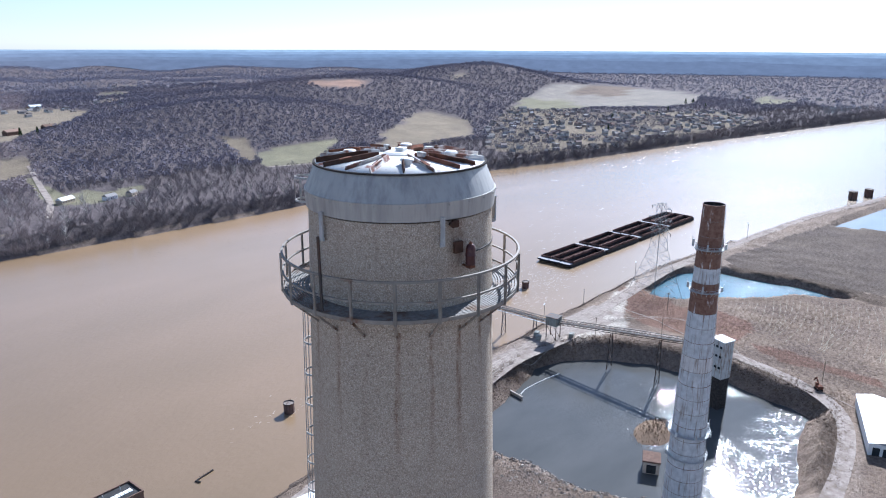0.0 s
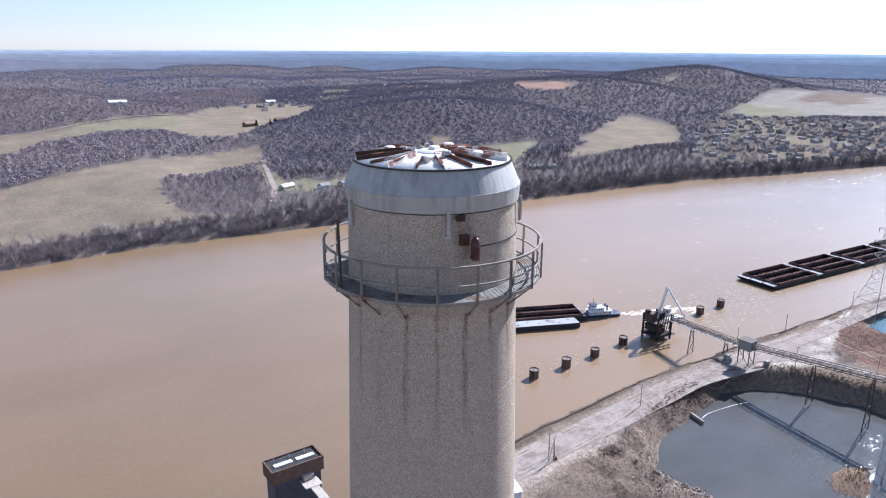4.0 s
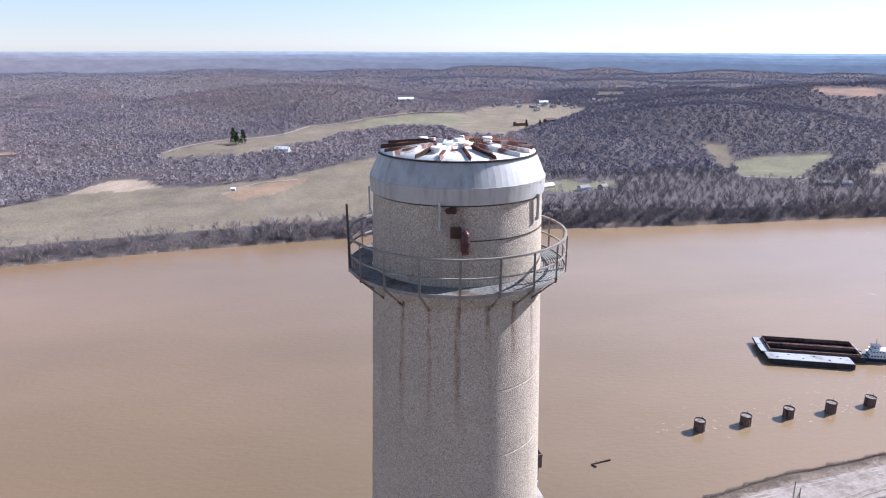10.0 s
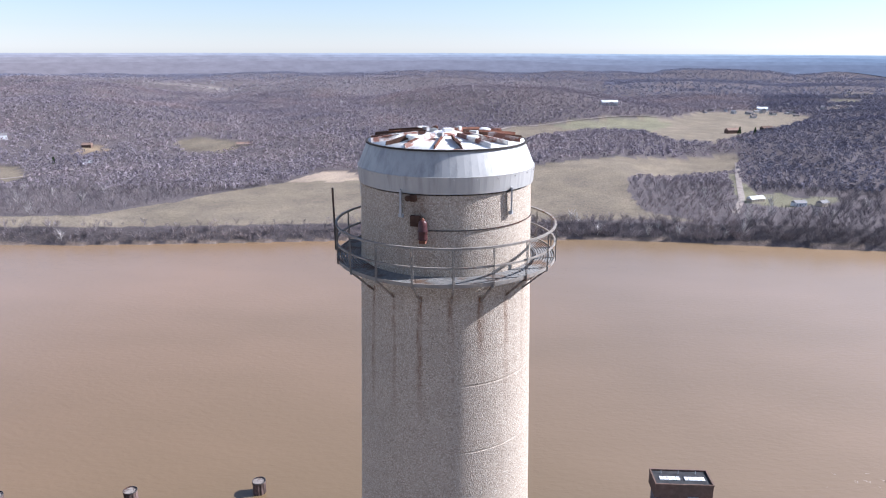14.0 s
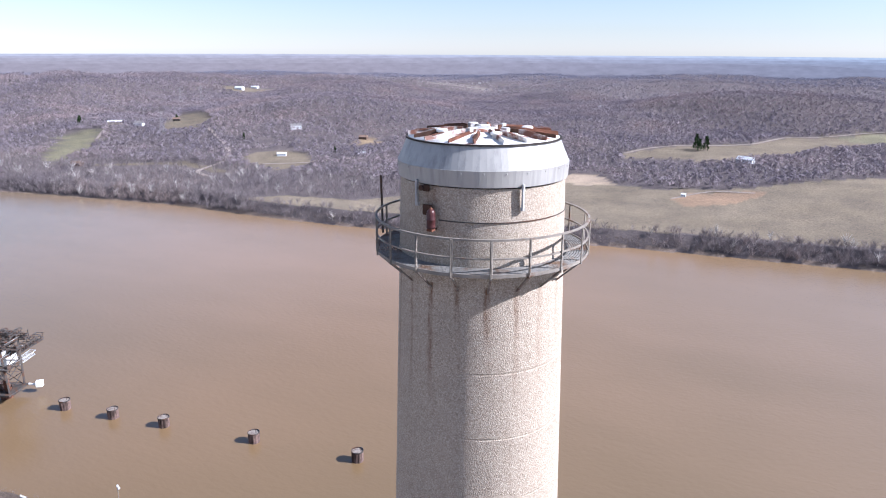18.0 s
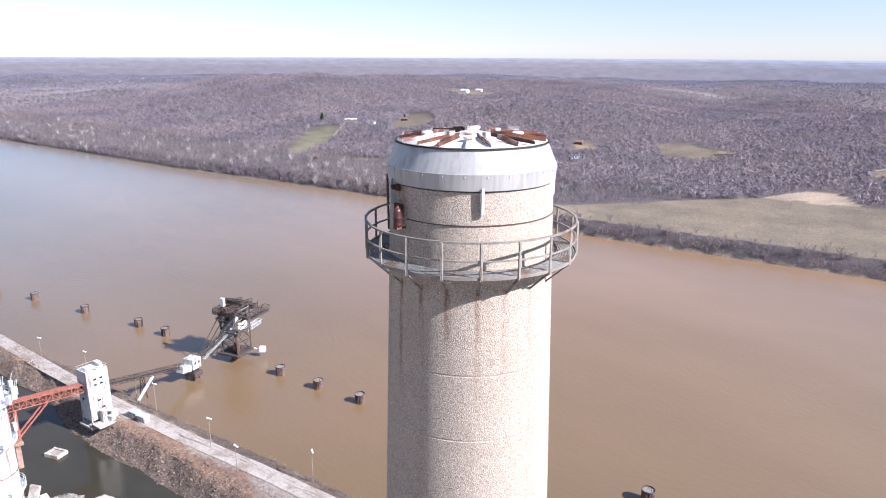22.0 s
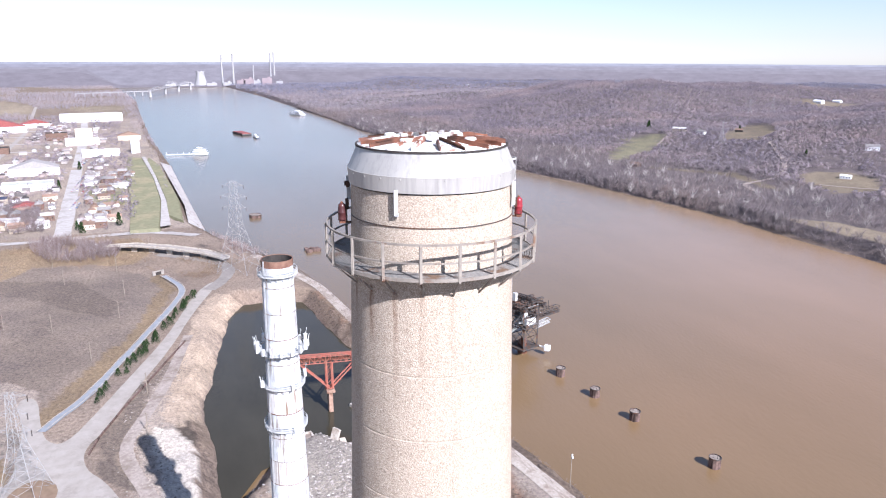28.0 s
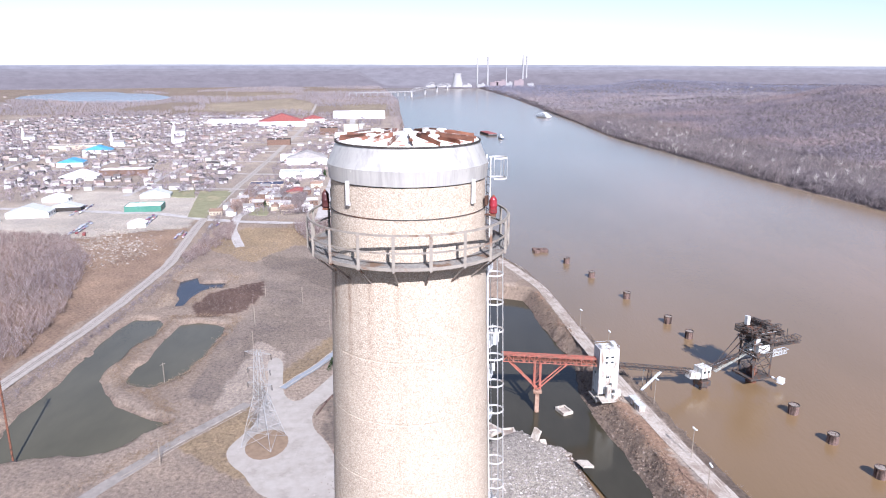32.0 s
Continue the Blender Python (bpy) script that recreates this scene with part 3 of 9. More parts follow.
def vnoise(x, y, scale, seed=0, octaves=4):
    """Smooth value noise, 0 to 1."""
    total, amp, norm = 0.0, 1.0, 0.0
    for o in range(octaves):
        u, v = x / scale * 2 ** o, y / scale * 2 ** o
        i, j = np.floor(u), np.floor(v)
        fu, fv = u - i, v - j
        fu, fv = fu * fu * (3 - 2 * fu), fv * fv * (3 - 2 * fv)
        s = seed + o * 17
        n = (hash2(i, j, s) * (1 - fu) + hash2(i + 1, j, s) * fu) * (1 - fv) + (hash2(i, j + 1, s) * (1 - fu) + hash2(i + 1, j + 1, s) * fu) * fv
        total, norm, amp = total + amp * n, norm + amp, amp * 0.5
    return total / norm


def inside(x, y, poly):
    """Which points lie in a polygon."""
    r = np.zeros(np.shape(x), bool)
    for (x0, y0), (x1, y1) in zip(poly, poly[1:] + poly[:1]):
        if y0 != y1:
            r ^= ((y0 > y) != (y1 > y)) & (x < (x1 - x0) * (y - y0) / (y1 - y0) + x0)
    return r


def away(x, y, line, closed=True):
    """Distance to a polygon's edge or a line."""
    d = np.full(np.shape(x), 1e9)
    for (x0, y0), (x1, y1) in zip(line, line[1:] + (line[:1] if closed else [])):
        dx, dy = x1 - x0, y1 - y0
        t = np.clip(((x - x0) * dx + (y - y0) * dy) / (dx * dx + dy * dy + 1e-9), 0, 1)
        d = np.minimum(d, np.hypot(x - x0 - t * dx, y - y0 - t * dy))
    return d


def into(x, y, poly):
    """Signed distance to a polygon's edge, positive inside."""
    return np.where(inside(x, y, poly), 1, -1) * away(x, y, poly)


POND_DS = [(236, 176), (261, 183), (276, 186), (299, 191), (319, 186), (335, 172), (342, 160), (348, 144), (350, 130), (356, 117), (357, 105), (354, 95), (351, 82), (348, 67), (343, 58), (324, 55), (301, 51), (269, 42), (240, 52), (226, 80), (215, 106), (214, 116), (216, 131), (214, 148), (212, 158), (222, 168)]
POND_2 = [(446, 195), (481, 203), (512, 201), (535, 183), (536, 164), (536, 148), (540, 124), (538, 103), (532, 84), (523, 89), (513, 116), (488, 135), (461, 161), (447, 176)]
POND_US = [(-235, -4), (-252, -6), (-313, -9), (-335, -11), (-396, -1), (-463, 8), (-495, 22), (-497, 40), (-487, 64), (-454, 69), (-411, 75), (-367, 82), (-337, 77), (-282, 85), (-244, 91), (-200, 97), (-170, 80), (-235, 70), (-265, 62), (-285, 40), (-270, 15)]
POND_A = [(-250, -204), (-262, -205), (-291, -208), (-322, -207), (-359, -209), (-390, -211), (-409, -211), (-426, -206), (-427, -190), (-418, -184), (-393, -182), (-378, -188), (-357, -187), (-345, -188), (-332, -186), (-318, -176), (-305, -166), (-296, -154), (-290, -144), (-286, -131), (-273, -141), (-260, -150), (-257, -160), (-255, -177), (-250, -193)]
POND_B = [(-336, -173), (-328, -171), (-325, -162), (-325, -154), (-332, -149), (-342, -142), (-370, -140), (-397, -140), (-414, -140), (-419, -147), (-422, -162), (-417, -171), (-404, -173), (-389, -174), (-375, -174), (-360, -171), (-348, -174)]
POND_C = [(-490, -202), (-511, -205), (-523, -196), (-506, -189), (-508, -169), (-495, -166), (-490, -181), (-476, -185), (-455, -184), (-452, -190), (-470, -193)]
PONDS = [(POND_DS, 1.0), (POND_2, 5.0), (POND_US, 1.0), (POND_A, 8.0), (POND_B, 8.0), (POND_C, 8.0)]


def rounded(poly, times=2):
    """Cuts a polygon's corners."""
    for _ in range(times):
        poly = [(p[0] * k + q[0] * (1 - k), p[1] * k + q[1] * (1 - k)) for p, q in zip(poly, poly[1:] + poly[:1]) for k in (0.75, 0.25)]
    return poly


# level stretches: centre, half sizes, metres above the far bank's shelf
FLATS = [(-60, 760, 520, 240, 1.5), (260, 1290, 430, 400, 20), (760, 1900, 420, 330, 24), (1090, 990, 300, 200, 4), (690, 860, 190, 170, 4), (1750, 780, 800, 330, 2), (2300, 1250, 620, 380, 4), (310, 880, 110, 200, 5)]
# wooded knolls: centre, reach, height
KNOLLS = [(2010, 1640, 520, 330, 98), (1330, 1560, 620, 330, 84), (820, 1290, 300, 260, 62), (-40, 1720, 420, 260, 80), (-900, 1300, 420, 300, 64)]
# level yards: polygon on the near side
YARD = rounded([(-360, -91), (-323, -84), (-308, -79), (-303, -71), (-330, -61), (-372, -47), (-426, -29), (-501, -13), (-532, 0), (-529, 7), (-463, -14), (-404, -27), (-346, -46), (-312, -55), (-295, -63), (-278, -60), (-267, -52), (-252, -45), (-227, -36), (-214, -45), (-222, -70), (-232, -78), (-239, -82), (-246, -90), (-256, -95), (-264, -94), (-280, -88), (-294, -89), (-328, -92), (-358, -101)])
LAKES = [([(-3117, -1843), (-3634, -2057), (-3839, -1749), (-3380, -1251), (-2927, -1133), (-2841, -1459)], 9.0), ([(754, 148), (890, 126), (960, 60), (770, 100)], 6.0), ([(2399, 593), (2405, 442), (2094, 480), (2150, 520)], 8.0)]


# roads graded level through the rough ground
GRADED = [([(-600, 40), (-545, 62), (-491, 79), (-389, 90), (-319, 99), (-272, 107), (-222, 117), (-100, 138), (0, 156), (125, 181), (174, 189), (228, 195), (283, 202), (330, 200), (395, 200), (498, 206), (618, 193)], 9),
          ([(330, 200), (356, 188), (368, 172), (373, 149), (375, 129), (374, 106), (369, 86), (362, 67), (354, 53), (340, 42), (315, 35), (288, 31), (255, 29)], 6),
          ([(-235, -30), (-252, -34), (-274, -43), (-295, -46), (-312, -40), (-359, -28), (-422, -17)], 5), ([(-150, -170), (-222, -141), (-262, -122), (-302, -97)], 5)]


def shore(x, y):
    """Metres from the river: to the near side, and to the far side (negative in the river)."""
    return np.interp(x, NEAR_X, NEAR_Y) - y, y - np.interp(x, FAR_X, FAR_Y)


def plain_mask(x, y):
    """1 where the far side stays a flat plain: the village bend downstream."""
    return sstep(900, 1250, x) * sstep(1600, 1200, y - 0.12 * (x - 900)) + sstep(2300, 2900, x) * sstep(2600, 2200, y)


def height(x, y):
    dn, df = shore(x, y)
    wob = (vnoise(x, y, 30, 5, 3) - 0.5) * 6
    near = np.where(dn > 0, 10.0 * sstep(1 + wob * 0.4, 17 + wob, dn), 0)
    far_flat = 10.0 * sstep(0, 24 + wob, df)
    d = np.maximum(df, 0)
    # wooded plateau cut by side valleys and gullies
    high = 70 + 30 * vnoise(x, y, 1500, 3, 2)
    gully = np.abs(vnoise(x, y, 620, 15, 2) - 0.5) * 2
    hollow = np.abs(vnoise(x, y, 1500, 41, 2) - 0.5) * 2
    hills = sstep(110, 900, d) * high * (0.45 + 0.55 * sstep(0.0, 0.72, gully)) * (0.34 + 0.66 * sstep(0.0, 0.5, hollow))
    hills = hills + sstep(150, 600, d) * (26 * (vnoise(x, y, 230, 25, 3) - 0.5) + 12 * (vnoise(x, y, 80, 26, 2) - 0.5))
    hills = hills * (1 - 0.42 * sstep(2700, 3900, np.hypot(x, y)))
    hills = hills * (1 - np.clip(plain_mask(x, y), 0, 1) * 0.93)
    for cx, cy, rx, ry, lift in FLATS:
        w = sstep(1.65, 0.85, np.hypot((x - cx) / rx, (y - cy) / ry))
        hills = hills * (1 - w) + lift * w
    for cx, cy, rx, ry, top in KNOLLS:
        hills = np.maximum(hills, top * np.exp(-(((x - cx) / rx) ** 2 + ((y - cy) / ry) ** 2)) * (0.86 + 0.28 * vnoise(x, y, 260, 27, 3)))
    h = np.where(dn > 0, near, np.where(df > 0, far_flat + hills, -3.0))
    inland = np.maximum(dn, 0)
    h = h + np.where(dn > 0, (vnoise(x, y, 60, 2, 4) - 0.5) * 1.2 * sstep(15, 60, dn) + sstep(1500, 4200, inland) * 45 * vnoise(x, y, 1200, 8, 3), 0)
    h = h + np.where((dn > 2) & (dn < 420), (vnoise(x, y, 9, 61, 4) - 0.5) * (1.5 + 1.6 * sstep(60, 20, dn)) * sstep(1.0, 4, h), 0)
    heaps = sstep(1.0, 0.55, np.hypot((x - 212) / 62, (y - 128) / 66)) * sstep(100, 75, dn + 0 * x) * (dn > 24)
    h = h + heaps * (vnoise(x, y, 7, 88, 4) - 0.62) * 6
    h = np.where(into(x, y, YARD) > -6, 10.0, h)
    if np.any((dn > 0) & (np.abs(x) < 640)):
        for line, wide in GRADED:
            w = sstep(wide + 5, wide - 1, away(x, y, line, False)) * (dn > 8)
            h = h * (1 - w) + 10.0 * w
    for poly, level in LAKES:
        h = np.where(into(x, y, poly) > -4, np.minimum(h, level - 1), h)
    for poly, level in PONDS:
        s = into(x, y, poly) + (vnoise(x, y, 16, 4, 3) - 0.5) * 5
        rise = 9 if level < 4 else 5
        floor = level + np.clip(-s, -2, 100) * (11 - level) / rise
        floor = floor + (vnoise(x, y, 7, 66, 4) - 0.5) * 5.0 * sstep(0, 3, -s) * sstep(rise * 1.6, rise, -s)
        h = np.where(s > -rise * 1.6, np.minimum(h, np.maximum(level - 2.5, floor)), h)
    return h


def grow(a, b, step, rate):
    out, s = [a], step
    while out[-1] < b:
        s *= rate
        out.append(out[-1] + s)
    return out


gx = np.array([-v for v in grow(620, 4960, 3, 1.06)][::-1] + list(np.arange(-616, 617, 2.4)) + grow(620, 4960, 3, 1.06))
gy = np.array([-v for v in grow(260, 4960, 4, 1.1)][::-1] + list(np.arange(-256, 256, 2.4)) + list(np.arange(258, 340, 9)) + list(np.arange(340, 720, 5)) + grow(724, 4960, 5, 1.045))
GX, GY = np.meshgrid(gx, gy)
GZ = height(GX, GY)

# ground cover: base colours of soil, grass, leaf litter
SOIL, DIRT, DRY, FIELD, GREEN, LITTER, ASH, PALE = (np.array(c) for c in (
    (0.33, 0.275, 0.228), (0.205, 0.158, 0.124), (0.24, 0.18, 0.118), (0.19, 0.157, 0.116), (0.19, 0.175, 0.118), (0.128, 0.108, 0.107), (0.195, 0.158, 0.131), (0.50, 0.445, 0.38)))
RUSSET, SAND = np.array((0.185, 0.118, 0.09)), np.array((0.36, 0.285, 0.218))


FIELDS = [  # polygon, colour
    ([(-385, 590), (-436, 652), (-392, 710), (-348, 777), (-287, 852), (-263, 925), (-191, 872), (-132, 861), (-36, 879), (110, 984), (232, 1063), (355, 1123), (310, 985), (233, 945), (150, 880), (133, 790), (140, 727), (185, 690), (91, 690), (-30, 672), (-121, 650), (-174, 622), (-262, 596)], FIELD),
    ([(-575, 592), (-530, 632), (-466, 648), (-385, 640), (-385, 590), (-495, 586)], FIELD * 1.15),
    ([(-289, 860), (-266, 934), (-218, 926), (-187, 868)], np.array((0.33, 0.26, 0.195))),
    ([(-111, 816), (-87, 851), (-12, 869), (-35, 814), (-92, 781)], np.array((0.27, 0.19, 0.13))),
    ([(-227, 1083), (-191, 1123), (-162, 1184), (-121, 1209), (-53, 1253), (-7, 1383), (54, 1414), (121, 1458), (219, 1512), (297, 1547), (347, 1544), (350, 1470), (257, 1345), (141, 1355), (35, 1237), (15, 1169), (-49, 1096), (-84, 1037), (-154, 1050), (-221, 1051)], FIELD),
    ([(297, 1547), (347, 1570), (432, 1715), (594, 1793), (658, 1625), (553, 1476), (460, 1372), (336, 1195), (270, 1207), (245, 1330)], FIELD * 1.12),
    ([(75, 1429), (155, 1471), (296, 1539), (331, 1474), (257, 1345), (141, 1355), (92, 1371)], GREEN),
    ([(700, 1780), (800, 1800), (900, 1900), (830, 1930)], FIELD * 0.8),
    ([(850, 2060), (960, 2090), (1010, 2200), (920, 2190)], GREEN * 0.8),
    ([(1020, 2330), (1130, 2360), (1180, 2520), (1090, 2500)], FIELD * 0.9),
    ([(882, 945), (935, 962), (1050, 1041), (1197, 1145), (1249, 1149), (1254, 1094), (1221, 1009), (1132, 920), (1040, 841), (928, 841), (834, 817), (755, 814), (770, 844), (868, 903)], FIELD * 1.05),
    ([(614, 934), (652, 943), (743, 947), (797, 950), (773, 928), (712, 878), (624, 803), (556, 827)], GREEN),
    ([(626, 1052), (659, 1022), (590, 896), (563, 876), (605, 979)], FIELD * 0.9),
    ([(1188, 1543), (1290, 1513), (1336, 1440), (1315, 1416), (1203, 1407), (1152, 1428)], np.array((0.27, 0.18, 0.135))),
    ([(1811, 1560), (1877, 1570), (1827, 1516), (1769, 1522)], FIELD * 1.2),
    ([(291, 962), (261, 819), (256, 769), (303, 756), (360, 786), (374, 820), (327, 804), (319, 838), (285, 819), (302, 964)], GREEN * 0.9),
    ([(1527, 1112), (1726, 1207), (1967, 1311), (2119, 1343), (2572, 1322), (2644, 1191), (2426, 968), (2071, 840), (1915, 856), (1775, 991)], PALE * 0.46),
    ([(1979, 1232), (2214, 1310), (2632, 1328), (2149, 1110)], DIRT * 0.75),
    ([(1527, 1112), (1726, 1207), (1823, 1132), (1725, 998), (1532, 1034)], GREEN),
    ([(2200, 721), (2545, 801), (2475, 672), (2246, 654)], GREEN),
    ([(-1075, 711), (-1218, 868), (-1168, 896), (-1110, 850), (-1051, 766), (-994, 660)], GREEN * 0.9),
    ([(-1069, 957), (-1236, 1167), (-1189, 1168), (-1023, 1043), (-984, 956), (-1034, 931)], FIELD * 0.85),
    ([(-773, 858), (-741, 891), (-682, 890), (-641, 850), (-645, 774), (-731, 796)], FIELD * 0.95),
    ([(-930, 690), (-820, 770), (-700, 735), (-690, 722), (-820, 740), (-925, 675)], FIELD * 0.8),
    ([(-2700, 1600), (-2400, 1640), (-1987, 1329), (-1969, 1298), (-2300, 1500)], PALE * 0.55),
    ([(-3300, 1300), (-2900, 1420), (-2800, 1360), (-3200, 1240)], PALE * 0.5),
    ([(-553, 1090), (-537, 1134), (-465, 1135), (-425, 1082), (-455, 1042), (-498, 1022)], FIELD * 0.85),
    ([(-671, 1012), (-655, 1037), (-608, 998), (-651, 985)], DRY),
    ([(-1480, 2560), (-1100, 2620), (-1080, 2540), (-1400, 2480)], PALE * 0.5),
    ([(-1640, 1700), (-1560, 1860), (-1480, 1840), (-1540, 1690)], FIELD * 0.9),
]
NEAR_SIDE = [
    ([(-615, -190), (-621, -148), (-606, -92), (-554, -35), (-474, -34), (-396, -62), (-361, -86), (-312, -99), (-297, -112), (-315, -133), (-403, -136), (-430, -134), (-482, -130), (-523, -146)], ASH),
    ([(-585, -160), (-570, -100), (-500, -60), (-470, -70), (-520, -110), (-550, -150)], ASH * 0.8),
    ([(-440, -125), (-470, -105), (-400, -75), (-350, -95), (-340, -115)], ASH * 0.88),
    ([(-640, -130), (-560, -160), (-620, -220), (-690, -200)], DRY),
    ([(-640, -40), (-700, -60), (-690, -190), (-640, -190), (-600, -60)], DRY),
    ([(-310, -240), (-560, -236), (-690, -262), (-640, -420), (-330, -420)], np.array((0.215, 0.152, 0.112))),
    ([(-690, -262), (-860, -280), (-900, -480), (-680, -520), (-620, -400)], PALE * 0.72),
    ([(380, 200), (430, 196), (560, 60), (620, -60), (500, -120), (300, -60), (270, 20), (330, 30), (365, 80)], DIRT * 0.95),
    ([(440, 214), (462, 210), (428, 164), (443, 139), (426, 112), (394, 112), (384, 145), (384, 171), (403, 196)], RUSSET),
    ([(458, 145), (496, 112), (514, 76), (521, 58), (570, -20), (470, -60), (404, 36), (405, 55), (411, 77), (406, 95), (424, 110)], DIRT * 0.95),
    ([(397, 103), (402, 84), (399, 59), (396, 40), (386, 36), (381, 56), (383, 79), (388, 97)], RUSSET * 0.9),
    ([(379, 96), (391, 66), (385, 33), (364, 29), (372, 48), (376, 72)], DIRT * 0.8),
    ([(531, 164), (548, 126), (545, 94), (543, 62), (523, 56), (521, 89), (520, 118), (519, 158)], DIRT * 0.5),
    ([(559, 183), (655, 168), (760, 150), (900, 110), (1000, 20), (800, -60), (560, 40), (549, 63), (546, 125), (542, 163)], ASH * 0.62),
    ([(545, 172), (552, 134), (549, 86), (545, 50), (538, 50), (540, 86), (541, 134), (538, 170)], DIRT * 0.5),
    ([(350, 190), (411, 206), (470, 214), (430, 200), (385, 185), (364, 172), (345, 180), (331, 192)], PALE * 0.85),
    ([(259, 186), (277, 196), (309, 195), (343, 176), (362, 141), (362, 104), (358, 84), (351, 100), (356, 131), (342, 160), (317, 183), (283, 188)], DIRT * 0.62),
    ([(344, 66), (350, 51), (313, 38), (272, 30), (262, 45), (301, 51)], DIRT * 0.6),
    ([(140, 160), (180, 176), (225, 184), (262, 190), (245, 180), (222, 165), (203, 140), (203, 123), (206, 100), (240, 104), (253, 95), (246, 60), (200, 60), (180, 110)], DIRT * 0.8),
    ([(-501, 2), (-450, -14), (-410, -18), (-350, -25), (-319, -31), (-300, -22), (-332, -6), (-362, -4), (-403, 4), (-454, 10), (-490, 30)], SAND),
    ([(-305, -26), (-322, -8), (-305, 2), (-259, -1), (-244, -4), (-252, -9), (-279, -12), (-290, -19)], ASH * 0.45),
    ([(-312, -33), (-301, -25), (-283, -16), (-246, -8), (-226, -12), (-226, -24), (-250, -30), (-291, -36)], PALE),
    ([(-598, -47), (-518, -22), (-405, -48), (-333, -76), (-325, -83), (-342, -89), (-427, -56), (-520, -35)], DRY * 0.85),
    ([(-478, -209), (-480, -192), (-458, -188), (-444, -197)], SAND * 0.8),
    ([(-340, -114), (-383, -112), (-364, -92), (-318, -85), (-301, -97), (-294, -115)], SOIL * 0.9),
    ([(-304, -60), (-343, -46), (-405, -24), (-422, -19), (-372, -27), (-314, -44), (-284, -52), (-256, -40), (-270, -56)], ASH * 0.8),
    ([(-480, -177), (-491, -153), (-505, -137), (-474, -131), (-443, -136), (-426, -152), (-426, -166), (-455, -173)], ASH * np.array((0.5, 0.42, 0.42))),
    ([(-507, 60), (-530, 76), (-504, 90), (-425, 96), (-363, 86), (-390, 81), (-429, 74), (-473, 71), (-494, 58)], DIRT * 1.1),
    ([(-487, 64), (-454, 69), (-411, 75), (-367, 82), (-337, 77), (-282, 85), (-244, 91), (-200, 97), (-170, 90), (-165, 112), (-222, 110), (-272, 101), (-319, 93), (-389, 85), (-480, 76)], np.array((0.25, 0.165, 0.118))),
    ([(-300, 30), (-270, 60), (-235, 66), (-200, 60), (-200, 25), (-240, 10), (-280, 15)], PALE * 0.58),
    ([(-228, -72), (-262, -120), (-300, -96), (-275, -90), (-255, -95)], DRY),
    ([(-2729, -899), (-3117, -651), (-2940, -554), (-2601, -447), (-2380, -422), (-2420, -802)], FIELD * 1.3),
    ([(-2655, -360), (-2719, -200), (-2423, -189), (-2417, -321)], FIELD * 1.2),
    ([(-3300, -1150), (-3650, -800), (-3500, -640), (-3180, -900)], FIELD * 1.1),
]
near_d, far_d = shore(GX, GY)
wx, wy = GX + (vnoise(GX, GY, 25, 31) - 0.5) * 14, GY + (vnoise(GX, GY, 25, 32) - 0.5) * 14
COL = np.where((near_d > 0)[..., None], SOIL, LITTER) * np.ones((*GX.shape, 3))
mottle = vnoise(GX, GY, 70, 12, 4)[..., None]
COL = np.where((near_d > 0)[..., None], SOIL * 0.45 * (1 - mottle) + DIRT * (0.55 + 0.45 * mottle), COL)
for line, wide in (([(60, 170), (125, 178), (174, 186), (228, 192), (283, 199), (330, 195), (400, 192)], 12), ([(330, 196), (380, 190), (410, 165)], 16), ([(-560, 66), (-389, 91), (-319, 99), (-222, 117), (0, 156)], 10), ([(-300, -80), (-240, -70), (-230, -30), (-300, -30), (-350, -40)], 14), ([(-330, -112), (-300, -98), (-340, -120)], 12), ([(400, 200), (500, 206), (620, 194)], 9)):
    near = away(GX + (wx - GX) * 0.8, GY + (wy - GY) * 0.8, line, False)
    f = sstep(wide, wide * 0.6, near)[..., None]
    COL = COL * (1 - f) + SOIL * (0.85 + 0.3 * mottle) * f
COL = np.where(((near_d > 650) | ((near_d > 0) & (GX < -950)))[..., None], DIRT * 0.8 * mottle + (FIELD * 0.5 + ASH * 0.6) * (1 - mottle), COL)
COL = np.where(((near_d > 15) & (GX < -735) & (GX > -2200) & (GY > -1250))[..., None], SOIL * (0.6 + 0.5 * mottle), COL)
for poly, c in FIELDS + NEAR_SIDE:
    fine = 0.8 + 0.4 * vnoise(GX, GY, 45, 21, 4)[..., None]
    COL = np.where(inside(wx, wy, poly)[..., None], c * fine, COL)
for poly, level in PONDS:
    s = into(GX, GY, poly)
    COL = np.where(((s > -14) & (GZ < 9.2))[..., None], DIRT * (0.75 + 0.5 * mottle), COL)
COL = np.where(((near_d > 0) & (near_d < 17 + 6 * (mottle[..., 0] - 0.5)))[..., None], DIRT * (0.55 + 0.4 * vnoise(GX, GY, 9, 78, 3)[..., None]), COL)
# far bank slope darkened: its shade is put into the cover colour
COL = np.where(((far_d > 3) & (far_d < 26))[..., None], LITTER * 0.75, COL)
COL = np.where(((far_d > 0) & (far_d <= 3))[..., None], DIRT, COL)
# cleared rubble round the chimney's foot, and the sand face of the pond's west bank
COL = np.where((inside(GX, GY, NEAR_SIDE[-15][0]) & (GZ > 1.5))[..., None], SAND * (0.7 + 0.6 * vnoise(GX * 1.0, GY, 6, 77, 4)[..., None]), COL)
COL = np.where(((GX > 900) & (far_d > 14) & inside(wx, wy, [(1183, 926), (1527, 1112), (1632, 1012), (1677, 870), (1932, 734), (1733, 522), (1412, 540), (1126, 577), (927, 620), (933, 728)]))[..., None], GREEN * 0.3 + DIRT * (0.35 + 0.3 * mottle), COL)

m, nt, b = base("ground_cover", 0.95)
